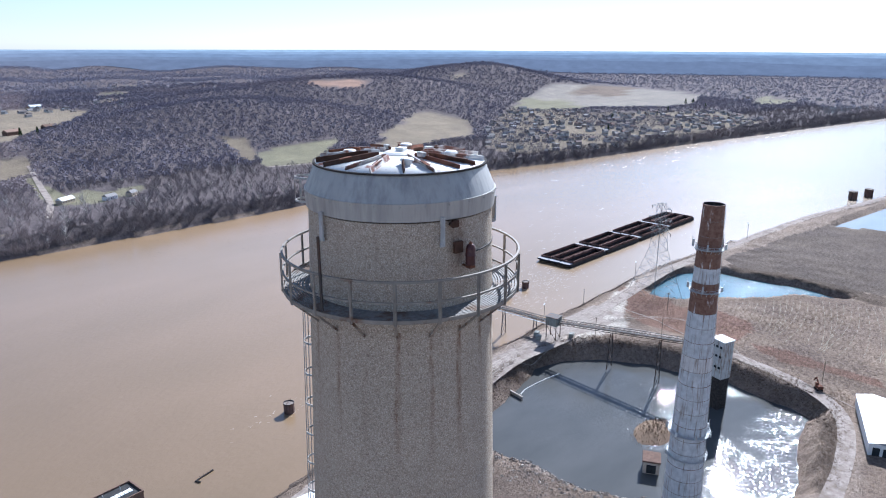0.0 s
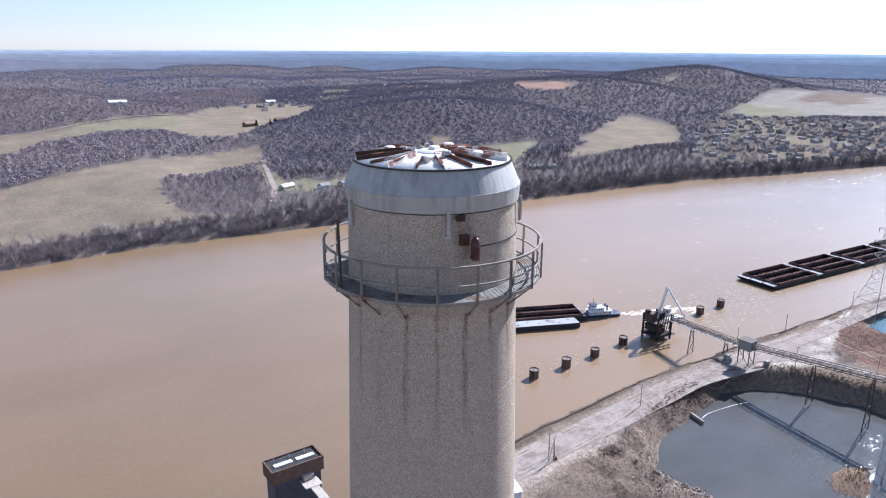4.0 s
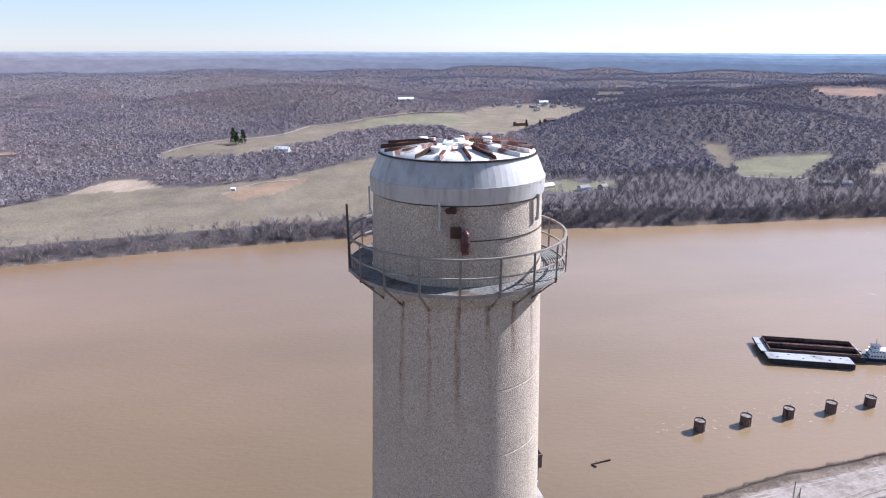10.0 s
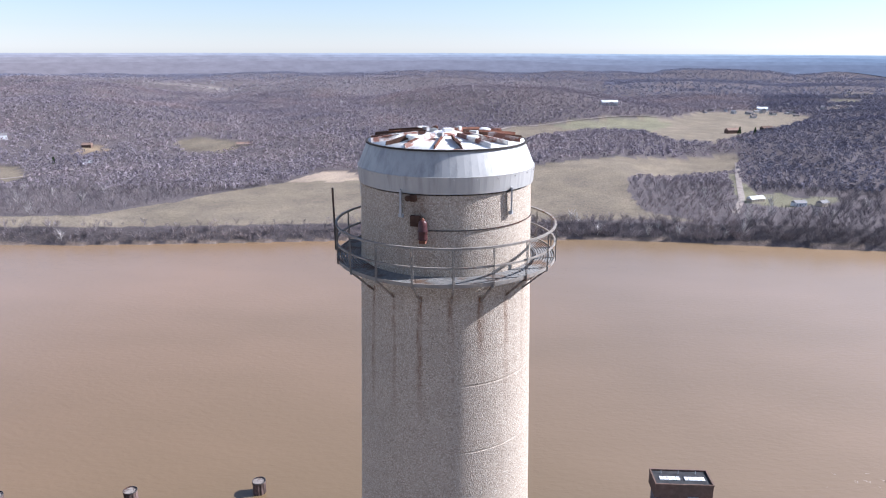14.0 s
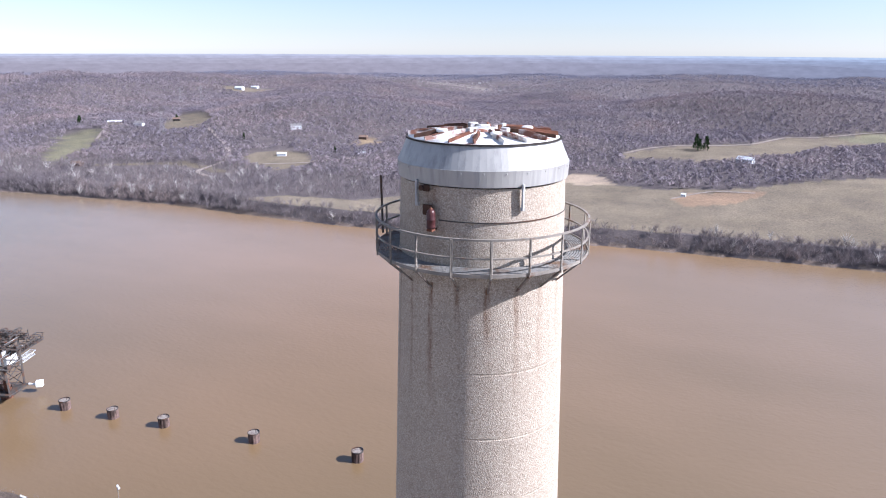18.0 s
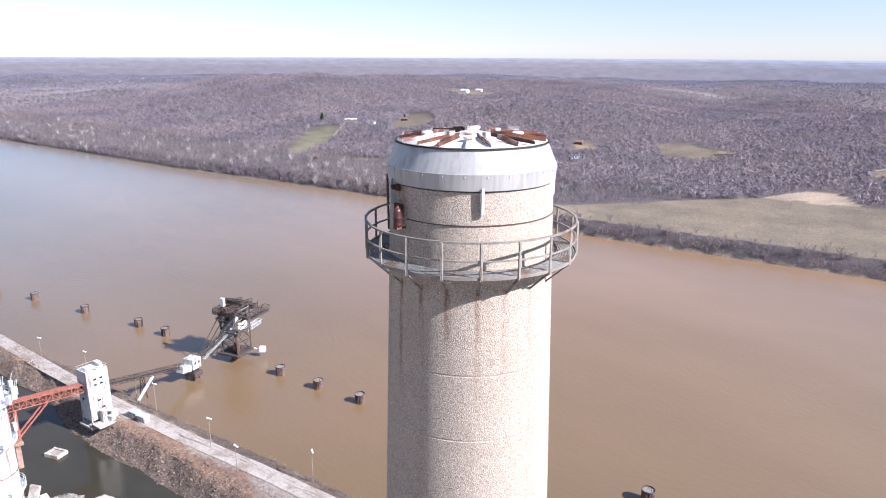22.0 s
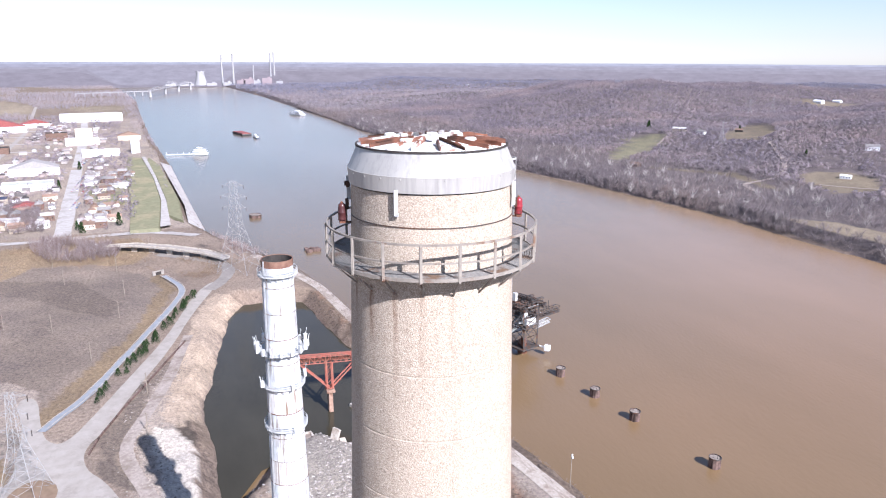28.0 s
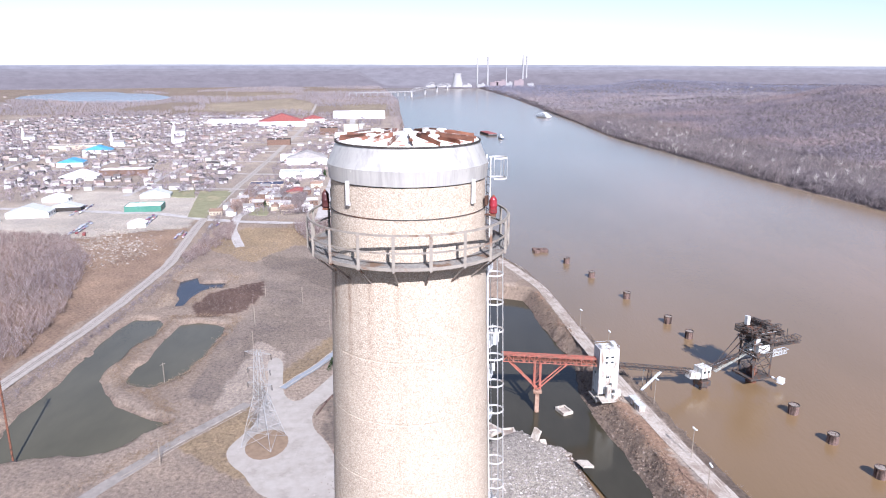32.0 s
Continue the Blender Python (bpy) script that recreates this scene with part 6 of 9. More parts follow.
# ---- roads, yards and rails ----
def ribbon(name, pts, width, mat, label, category="road", lift=0.18, kind="structure", step=6.0, parent=None):
    """A strip laid over the land along a line."""
    line = [Vector((*p, 0)) for p in pts]
    out = []
    for p, q in zip(line, line[1:]):
        n = max(1, int((q - p).length / step))
        out += [p.lerp(q, i / n) for i in range(n)]
    out.append(line[-1])
    for _ in range(3):
        out = [out[0]] + [(a + b * 2 + c) / 4 for a, b, c in zip(out, out[1:], out[2:])] + [out[-1]]
    vs, fs = [], []
    for i, p in enumerate(out):
        d = (out[min(i + 1, len(out) - 1)] - out[max(i - 1, 0)]).normalized()
        n = Vector((-d.y, d.x, 0))
        swell = 1 + 0.22 * (float(vnoise(p.x, p.y, 14, 91, 2)) - 0.5) * (width > 3)
        for s in (-0.5, 0, 0.5):
            e = p + n * s * width * swell
            vs.append((e.x, e.y, 0))
    arr = np.array(vs)
    zs = height(arr[:, 0], arr[:, 1]) + lift
    zs = zs.reshape(-1, 3)
    zs = np.maximum(zs, zs.max(1, keepdims=True) - 0.4).ravel()
    vs = [(x, y, z) for (x, y, _), z in zip(vs, zs)]
    for i in range(len(out) - 1):
        for k in (0, 1):
            fs.append((i * 3 + k, i * 3 + k + 1, i * 3 + k + 4, i * 3 + k + 3))
    ob = raw(name, vs, fs, M[mat], parent, True)
    return tagged(ob, label, category, kind=kind) if parent is None else ob


SHORE_ROAD = [(-600, 40), (-545, 62), (-491, 79), (-389, 90), (-319, 99), (-272, 107), (-222, 117), (-100, 138), (0, 156), (125, 183), (174, 191), (228, 197), (283, 203), (330, 200), (395, 200), (498, 206), (618, 193), (765, 176), (938, 134), (1300, 45), (1900, -130)]
ribbon("road", [p for p in SHORE_ROAD if p[0] >= 0], 9, "gravel_road", "pale gravel road along the river bank", lift=0.22)
ribbon("road", [p for p in SHORE_ROAD if p[0] <= 0], 8, "gravel_pale", "washed-out pale gravel road on the levee", lift=0.22)
ribbon("road", [(125, 178), (174, 186), (228, 191), (283, 199), (330, 194)], 12, "gravel_road", "broad pale gravel road beside the pond", lift=0.14)
ribbon("road", [(318, 206), (338, 199), (356, 187), (368, 172), (373, 149), (375, 129), (374, 106), (369, 86), (362, 67), (354, 53), (340, 42), (315, 35), (288, 31), (255, 29)], 7.5, "gravel_road", "rutted gravel track round the pond", lift=0.2)
ribbon("road", [(338, 203), (360, 196), (392, 196)], 26, "gravel_road", "trampled pale gravel yard", lift=0.1)
ribbon("road", [(-512, -1), (-527, 8), (-560, 18), (-590, 8), (-630, -40)], 10, "asphalt", "worn pale asphalt road to the plant", lift=0.25)
ribbon("road", [(-150, -170), (-222, -141), (-262, -122), (-302, -97)], 6, "asphalt", "narrow pale access road", lift=0.2)
ribbon("road", [(-235, -30), (-252, -34), (-274, -43), (-295, -46), (-312, -40), (-359, -28), (-422, -17)], 6, "gravel_road", "pale gravel track along the pond", lift=0.2)
ribbon("road", [(-655, -80), (-690, -100), (-714, -120)], 8, "street", "pale town road", lift=0.3)
ribbon("road", [(-612, -186), (-680, -213), (-740, -224), (-823, -215), (-890, -211)], 9, "street", "pale road beside the railway", lift=0.3)
ribbon("road", [(-727, -129), (-1030, -156), (-1718, -217), (-2100, -260)], 16, "street", "wide town street", lift=0.4, step=20)
ribbon("road", [(-690, -5), (-724, -43), (-721, -82), (-711, -137), (-715, -217), (-733, -274), (-757, -309), (-770, -420), (-790, -560)], 11, "street", "cross street at the edge of town", lift=0.4, step=15)
for k in range(9):
    ribbon("road", [(-900 - k * 130, -175 - k * 9), (-930 - k * 135, -460), (-960 - k * 140, -900)], 9, "street", "town side street between houses", lift=0.4, step=25)
for k in range(4):
    ribbon("road", [(-860, -400 - k * 130), (-1400, -430 - k * 150), (-2050, -480 - k * 190)], 9, "street", "town side street between houses", lift=0.4, step=25)
tr = ribbon("railway", [(-150, -226), (-240, -232), (-318, -234), (-371, -231), (-440, -228), (-552, -230), (-699, -254), (-855, -271), (-1224, -299), (-1813, -348), (-2743, -478)], 9, "ballast", "railway line on pale ballast", "railway", lift=0.5, step=10)
for o in (-0.75, 0.75):
    ribbon("rail", [(-150, -226 + o), (-240, -232 + o), (-318, -234 + o), (-371, -231 + o), (-440, -228 + o), (-552, -230 + o), (-699, -254 + o), (-855, -271 + o), (-1224, -299 + o)], 0.35, "rails", "", lift=0.68, step=10, parent=tr)
tagged(raw("pavement", [(x, y, 10.12) for x, y in YARD], [tuple(range(len(YARD)))], M["pale_concrete"]), "broad pale concrete yard", "pavement", kind="structure")
isle = [(-263 + 13 * math.cos(a), -78 + 9.5 * math.sin(a), 10.2) for a in np.linspace(0, 6.0, 18)]
tagged(raw("traffic_island", isle, [tuple(range(len(isle)))], M["brush"]), "dry grass island under the pylon", "island", kind="structure")
for pts, text in (([(-739, -279), (-734, -256), (-900, -274), (-897, -316)], "mown green lot beside the railway"), ([(-917, -365), (-921, -332), (-852, -309), (-857, -343)], "strip of mown grass"), ([(-725, -68), (-725, -42), (-876, -43), (-1060, -57), (-1280, -82), (-1290, -102), (-1124, -97), (-883, -76)], "grassed flood levee"), ([(-788, -33), (-757, -19), (-892, -24), (-1178, -51), (-1280, -70), (-1216, -70), (-1060, -52), (-875, -36)], "grassed river slope of the levee"), ([(-752, -215), (-748, -194), (-850, -202), (-813, -212)], "mown green triangle"), ([(-1020, -138), (-1012, -92), (-870, -80), (-908, -122)], "dull worn playing field")):
    cx, cy = np.mean([p[0] for p in pts]), np.mean([p[1] for p in pts])
    zl = 10.7 if "levee" not in text else 12.6
    low = [(cx + (x - cx) * 1.03, cy + (y - cy) * 1.1, 9.0) for x, y in pts]
    top = [(x, y, zl) for x, y in pts]
    n = len(pts)
    tagged(raw("grass_plot", low + top, [tuple(range(n, 2 * n))] + [(i, (i + 1) % n, n + (i + 1) % n, n + i) for i in range(n)], M["grass"]), text, "grass", kind="structure")
# pale stubble rows across the rough field
STUBBLE = [(460, 140), (496, 110), (514, 76), (521, 58), (560, 0), (470, -40), (408, 36), (409, 55), (415, 77), (412, 95), (428, 110)]
rv, rf = [], []
for k in range(44):
    start = Vector((505, 150, 0)) + Vector((0.30, -0.95, 0)) * (k * 4.4)
    bend = 0.0016 + 0.0006 * math.sin(k * 0.9)
    line = [(start.x - 0.93 * d - 0.2 * bend * d * d, start.y - 0.36 * d + bend * d * d) for d in range(0, 120, 3)]
    ok = inside(np.array([p[0] for p in line]), np.array([p[1] for p in line]), STUBBLE)
    zs = height(np.array([p[0] for p in line]), np.array([p[1] for p in line])) + 0.12
    for i in range(len(line) - 1):
        if ok[i] and ok[i + 1] and (i * 7 + k * 5) % 11 > 1:
            n = len(rv)
            w = 0.07 + 0.06 * ((i * 3 + k) % 4)
            rv += [(line[i][0], line[i][1] - w, zs[i]), (line[i + 1][0], line[i + 1][1] - w, zs[i + 1]), (line[i + 1][0], line[i + 1][1] + w, zs[i + 1] + 0.1), (line[i][0], line[i][1] + w, zs[i] + 0.1)]
            rf.append((n, n + 1, n + 2, n + 3))
tagged(raw("stubble_rows", rv, rf, M["stubble"]), "pale dead stubble rows across the rough field", "stubble", kind="stuff")
# concrete flume beside the plant road
fl = [(-319, -83), (-351, -67), (-405, -50), (-466, -31), (-512, -19), (-530, -22), (-560, -34)]
flume = tagged(ribbon("flume", fl, 4.2, "flume", "blue-grey concrete flume with low walls", "flume", lift=0.5), kind="structure")
for o in (-2.2, 2.2):
    b_ = ribbon("flume_wall", [(x - o * 0.3, y + o) for x, y in fl], 0.5, "concrete", "", lift=1.1, parent=flume)
    b_["label"] = "low concrete wall"


# ---- mooring cells ----
def mooring_cell(x, y, r=2.7, h=5.6, label="round rusty sheet-pile mooring cell in the river"):
    c = thing("mooring_cell", (x, y, 0), random.uniform(0, 60), label=label, category="mooring", group="mooring cells")
    bm = bmesh.new()
    n = 44
    lathe(bm, [(r, -2), (r, h)], n)
    for v in bm.verts:       # interlocked pans
        a = round(math.atan2(v.co.y, v.co.x) / (2 * math.pi) * n) % 4
        k = 1.0 if a in (0, 1) else 0.955
        v.co.x *= k
        v.co.y *= k
    part("sheet_pile_wall", bm, M["sheetpile"], c, "dark rusty interlocking sheet piles")
    bm = bmesh.new()
    lathe(bm, [(r * 0.955, h - 0.5), (0.01, h - 0.4)], 22)
    part("concrete_fill", bm, M["cell_cap"], c, "pale concrete cap")
    bm = bmesh.new()
    arc_bar(bm, r + 0.02, h - 0.25, 0.22, 0.5, segments=28)
    part("rim_band", bm, M["dark_steel"], c)
    bm = bmesh.new()
    beam(bm, (r * 0.5, 0, h - 0.5), (r * 0.5, 0, h + 1.6), 0.16)
    part("post", bm, M["dark_steel"], c)
    return c


cell = mooring_cell(175, 257.7)
for x, y in ((200.5, 258.7), (226.2, 261.5), (251, 262.3), (276, 264.7), (303.7, 268.4), (389, 278), (414, 280), (-311.2, 186.7), (-281.7, 191.7), (-252.3, 197.2), (-203, 206), (-150.3, 214.5), (-100, 226), (-415, 167), (-443, 161.5), (-496, 146), (-551, 130), (-594, 116)):
    copy_thing(cell, pose(x, y, random.uniform(-0.5, 0.1), 0, 0, random.uniform(0, 90)))
for x, y, r, h in ((958, 174, 5, 9), (988, 163, 5, 9), (-802, 60, 7, 3.5)):
    mooring_cell(x, y, r, h, "large dark sheet-pile cell standing off the bank")
for k in range(7):
    c = thing("wreck_block", (-638 + k * 3.1 % 11, 92 + k * 4.7 % 13, 0), k * 37, label="broken dark concrete block in the shallows", category="rubble", group="wreck blocks")
    bm = bmesh.new()
    box(bm, 0, 0, 1, 5 + k % 3, 3.5, 3 + k % 2, 0, 0.4)
    part("block", bm, M["sheetpile"], c)


# ---- barges and boats ----
def barge(x, y, turn, length=59.0, width=10.5, cover=False, bow=True, z=0.0):
    b_ = thing("barge", (x, y, z), turn, label="empty rusty open-hopper river barge" if not cover else "river barge with a pale flat deck", category="barge", group="barges")
    L, Wd = length / 2, width / 2
    bm = bmesh.new()
    sec = [(-L, 2.2 if bow else -0.8), (-L + 6, -0.8), (L - 2, -0.8), (L, 0.4)]
    lo = [[bm.verts.new((px, s * Wd, pz)) for s in (-1, 1)] for px, pz in sec]
    hi = [[bm.verts.new((px, s * Wd, 3.4)) for s in (-1, 1)] for px, pz in sec]
    for i in range(3):
        bm.faces.new((lo[i][0], lo[i + 1][0], hi[i + 1][0], hi[i][0]))
        bm.faces.new((lo[i][1], hi[i][1], hi[i + 1][1], lo[i + 1][1]))
        bm.faces.new((lo[i][0], lo[i][1], lo[i + 1][1], lo[i + 1][0]))
    bm.faces.new((lo[0][0], hi[0][0], hi[0][1], lo[0][1]))
    bm.faces.new((lo[3][0], lo[3][1], hi[3][1], hi[3][0]))
    if cover:
        for i in range(3):
            bm.faces.new((hi[i][0], hi[i + 1][0], hi[i + 1][1], hi[i][1]))
    part("hull", bm, M["barge_hull"], b_, "black steel hull")
    bm = bmesh.new()
    if cover:
        box(bm, 0, 0, 3.5, length - 1, width - 0.6, 0.16)
        part("deck", bm, M["barge_deck"], b_, "pale steel deck plates")
        for k in range(6):
            bm = bmesh.new()
            box(bm, -L + 6 + k * (length - 12) / 5, (k % 2 - 0.5) * 4, 3.7, 0.9, 0.6, 0.35)
            part("bollard", bm, M["dark_steel"], b_)
        return b_
    for px, sx in ((-L + 2.6, 5.0), (L - 1.3, 2.4)):
        bm = bmesh.new()
        box(bm, px, 0, 3.45, sx, width - 0.3, 0.14)
        part("end_deck", bm, M["barge_deck"], b_, "pale bow and stern deck")
    for s in (-1, 1):
        bm = bmesh.new()
        box(bm, 1.3, s * (Wd - 0.5), 4.0, length - 8.2, 0.3, 1.9)
        box(bm, 1.3, s * (Wd - 0.5), 5.0, length - 8.0, 0.6, 0.15)
        part("coaming", bm, M["barge_rust"], b_, "rusty hopper side")
        bm = bmesh.new()
        box(bm, 1.3, s * (Wd - 0.15), 3.43, length - 8, 0.7, 0.1)
        part("gunwale", bm, M["barge_rust"], b_)
    for s in (-1, 1):
        bm = bmesh.new()
        box(bm, 1.3 + s * (length - 8) / 2, 0, 4.0, 0.3, width - 1, 1.9)
        part("end_coaming", bm, M["barge_rust"], b_)
    bm = bmesh.new()
    box(bm, 1.3, 0, 0.2, length - 8.4, width - 1.5, 0.2)
    part("hopper_floor", bm, M["barge_rust"], b_, "rusty hopper floor")
    for k in range(7):
        bm = bmesh.new()
        box(bm, 1.3 + (k - 3) * (length - 10) / 7, 0, 1.0, 0.25, width - 1.6, 1.3)
        part("hopper_rib", bm, M["barge_rust"], b_)
    return b_


TOW = -20.5
TOW_U, TOW_V = Vector((math.cos(radians(TOW)), math.sin(radians(TOW)), 0)), Vector((-math.sin(radians(TOW)), math.cos(radians(TOW)), 0))
TOW_O = Vector((252.5, 320.5, 0))      # near bow corner


def on_tow(u, v):
    return TOW_O + TOW_U * u + TOW_V * v


p = on_tow(26, 5.2)
barge(p.x, p.y, TOW, 48, 10.4, True)
p = on_tow(30, 16.2)
first = barge(p.x, p.y, TOW)
p = on_tow(30, 27.0)
copy_thing(first, pose(p.x, p.y, 0, 0, 0, TOW))
for i in range(4):
    for j in range(3):
        copy_thing(first, pose(508 + i * 60.0, 307 - j * 11.0 - i * 1.8, random.uniform(-0.3, 0.0), 0, 0, -1.7))


def towboat(x, y, turn, scale=1.0):
    t = thing("towboat", (x, y, 0), turn, label="white and dark blue river towboat with stacked decks", category="boat")
    bm = bmesh.new()
    pts = [(-13, 3.8), (-13, -3.8), (11, -4), (13, -3), (13, 3), (11, 4)]
    lo, hi = [bm.verts.new((px, py * 0.92, -0.6)) for px, py in pts], [bm.verts.new((px, py, 1.9)) for px, py in pts]
    n = len(pts)
    for i in range(n):
        bm.faces.new((lo[i], lo[(i + 1) % n], hi[(i + 1) % n], hi[i]))
    bm.faces.new(hi)
    bmesh.ops.recalc_face_normals(bm, faces=bm.faces)
    part("hull", bm, M["boat_blue"], t, "dark blue hull")
    for s in (-1, 1):
        bm = bmesh.new()
        box(bm, -13.6, s * 2.4, 2.2, 1.2, 0.9, 3.4, 0, 0.1)
        part("push_knee", bm, M["boat_blue"], t)
    for k, (cx, sx, sy, z0, h) in enumerate(((-2, 16, 6.6, 1.9, 2.5), (-4, 10, 5.6, 4.4, 2.4), (-6.5, 4.2, 4.2, 6.8, 2.3))):
        bm = bmesh.new()
        box(bm, cx, 0, z0 + h / 2, sx, sy, h, 0, 0.12)
        deck = part("deckhouse", bm, M["boat_white"], t, "white painted deckhouse")
        bm = bmesh.new()
        box(bm, cx, 0, z0 + h + 0.08, sx + 1.0, sy + 0.9, 0.16)
        part("deck_roof", bm, M["boat_blue"] if k == 2 else M["boat_white"], t)
        for s in (-1, 1):
            for i in range(int(sx / 1.7)):
                bm = bmesh.new()
                box(bm, cx - sx / 2 + 1.0 + i * 1.7, s * (sy / 2 + 0.03), z0 + h * 0.6, 0.9, 0.08, 0.8)
                part("window", bm, M["glass_dark"], deck)
        bm = bmesh.new()
        box(bm, cx - sx / 2 - 0.03, 0, z0 + h * 0.62, 0.08, sy * 0.75, 0.8)
        part("window", bm, M["glass_dark"], deck)
    for s in (-1, 1):
        bm = bmesh.new()
        lathe(bm, [(0.6, 4.4), (0.55, 8.2), (0.4, 8.2), (0.4, 7.5)], 14)
        part("funnel", bm, M["boat_blue"], t).location = (3.2, s * 1.8, 0)
    bm = bmesh.new()
    beam(bm, (-6.5, 0, 9.1), (-6.5, 0, 13.5), 0.14)
    beam(bm, (-6.5, -1.4, 12), (-6.5, 1.4, 12), 0.1)
    part("mast", bm, M["dark_steel"], t)
    bm = bmesh.new()
    for s in (-1, 1):
        beam(bm, (-12, s * 3.6, 2.9), (12, s * 3.6, 2.9), 0.09)
        for i in range(9):
            beam(bm, (-12 + i * 3, s * 3.6, 1.9), (-12 + i * 3, s * 3.6, 2.9), 0.08)
    part("deck_rail", bm, M["boat_white"], t)
    return t


p = on_tow(73, 18)
towboat(p.x, p.y, TOW)
# far craft upstream
b2 = barge(-1730, 118, 15, 70, 22)
tagged(b2, "long red barge tow far upstream")
bm = bmesh.new()
box(bm, 0, 0, 5.2, 64, 20, 1.2, 0, 0.2)
part("cover", bm, M["roof_red"], b2, "red barge covers")
towboat(-1640, 143, 15)
for x, y, turn in ((-2270, 330, 25), (-1378, 15, 80)):
    t2 = thing("riverboat", (x, y, 0), turn, label="white multi-deck riverboat moored at the bank", category="boat")
    for k, (sx, sy, z0) in enumerate(((62, 20, 1), (54, 17, 4.5), (44, 15, 8), (20, 10, 11.5))):
        if x > -2000:
            sx, sy = sx * 0.45, sy * 0.5
        bm = bmesh.new()
        box(bm, 0, 0, z0 + 1.5, sx, sy, 3.0, 0, 0.2)
        box(bm, 0, 0, z0 + 3.2, sx + 2, sy + 2, 0.3)
        part("deck", bm, M["boat_white"], t2)
        bm = bmesh.new()
        box(bm, 0, 0, z0 + 1.7, sx + 0.2, sy + 0.2, 0.8)
        part("window_band", bm, M["glass_dark"], t2)
dock = thing("dock_gangway", (-1385, -15, 1), 82, label="pale floating dock gangway off the levee", category="dock")
bm = bmesh.new()
box(bm, 0, 0, 1, 62, 5, 1.2)
for i in range(7):
    beam(bm, (-30 + i * 10, 2.2, 1), (-30 + i * 10, 2.2, 5), 0.4)
part("deck", bm, M["boat_white"], dock)


# ---- lattice work ----
def lattice(bm, a, b, w, h, bays, t=0.18):
    """A box truss from a to b, w wide and h high."""
    a, b = Vector(a), Vector(b)
    d = (b - a) / bays
    side = Vector((-d.y, d.x, 0)).normalized() * w / 2
    up = Vector((0, 0, h))
    for s in (-1, 1):
        for o in (Vector((0, 0, 0)), up):
            beam(bm, a + side * s + o, b + side * s + o, t * 1.3)
        for i in range(bays):
            p = a + d * i + side * s
            beam(bm, p, p + up, t)
            beam(bm, p + (up if i % 2 else Vector((0, 0, 0))), p + d + (Vector((0, 0, 0)) if i % 2 else up), t * 0.8)
    for i in range(bays + 1):
        p = a + d * i
        beam(bm, p - side, p + side, t)
        beam(bm, p - side + up, p + side + up, t)
    return bm


def bent(bm, x, y, z0, z1, spread, w, turn=0.0, t=0.35):
    """A splayed two-legged trestle with braces."""
    c, s = math.cos(radians(turn)), math.sin(radians(turn))

    def at(u, z):
        return (x + c * u, y + s * u, z)
    beam(bm, at(-spread, z0), at(-w, z1), t)
    beam(bm, at(spread, z0), at(w, z1), t)
    n = max(2, int((z1 - z0) / 6))
    for i in range(n):
        f0, f1 = i / n, (i + 1) / n
        u0, u1 = spread + (w - spread) * f0, spread + (w - spread) * f1
        za, zb = z0 + (z1 - z0) * f0, z0 + (z1 - z0) * f1
        beam(bm, at(-u0, za), at(u1, zb), t * 0.5)
        beam(bm, at(u0, za), at(-u1, zb), t * 0.5)
        beam(bm, at(-u1, zb), at(u1, zb), t * 0.6)


def conveyor(name, a, b, w, h, bays, mat, label, roof="dark_steel"):
    c = thing(name, (0, 0, 0), label=label, category="conveyor", group="conveyors")
    part("truss", lattice(bmesh.new(), a, b, w, h, bays), M[mat], c, "lattice truss sides")
    a, b = Vector(a), Vector(b)
    bm = bmesh.new()
    beam(bm, a + Vector((0, 0, h * 0.35)), b + Vector((0, 0, h * 0.35)), w * 0.8, 0.35)
    part("belt", bm, M[roof], c, "dark conveyor belt deck")
    d = (b - a)
    n = int(d.length / 3)
    side = Vector((-d.y, d.x, 0)).normalized() * w * 0.55
    bm = bmesh.new()
    for i in range(n):
        q = a + d * (i + 0.5) / n
        beam(bm, q + side + Vector((0, 0, h)), q - side + Vector((0, 0, h)), 0.5, 0.12)
    tagged(part("idler_frames", bm, M[mat], c), kind="stuff")
    bm = bmesh.new()
    beam(bm, a + side * 1.4 + Vector((0, 0, 0.2)), b + side * 1.4 + Vector((0, 0, 0.2)), 1.1, 0.12)
    part("walkway", bm, M["grey_steel"], c)
    return c


# ---- upstream coal dock ----
tower = thing("transfer_tower", (-317, 88, 0), 9, label="tall pale sheet-clad transfer tower on the levee", category="tower")
bm = bmesh.new()
box(bm, 0, 0, 23, 8.6, 10.6, 25, 0, 0.1)
wall = part("cladding", bm, M["stained_clad"], tower, "pale stained sheet cladding")
for i in range(9):
    bm = bmesh.new()
    box(bm, 4.33, -4.6 + i * 1.15, 23, 0.06, 0.12, 24.9)
    part("cladding_rib", bm, M["stained_clad"], wall)
for y, z in ((-1.5, 31), (-1.5, 28.2), (1.5, 31), (1.5, 28.2), (-0.5, 20), (1.2, 16)):
    bm = bmesh.new()
    box(bm, 4.36, y, z, 0.12, 1.5, 0.9)
    part("window", bm, M["glass_dark"], wall)
for y, z in ((-2, 27), (2, 21)):
    bm = bmesh.new()
    box(bm, -1, -5.36, z, 1.6, 0.12, 1.0)
    part("window", bm, M["glass_dark"], wall)
bm = bmesh.new()
for s in (-1, 1):
    for u in (-1, 1):
        box(bm, s * 4.1, u * 5.1, 9, 0.5, 0.5, 5)
box(bm, 0, 0, 7.2, 11, 13, 1.2)
part("base_frame", bm, M["concrete"], tower)
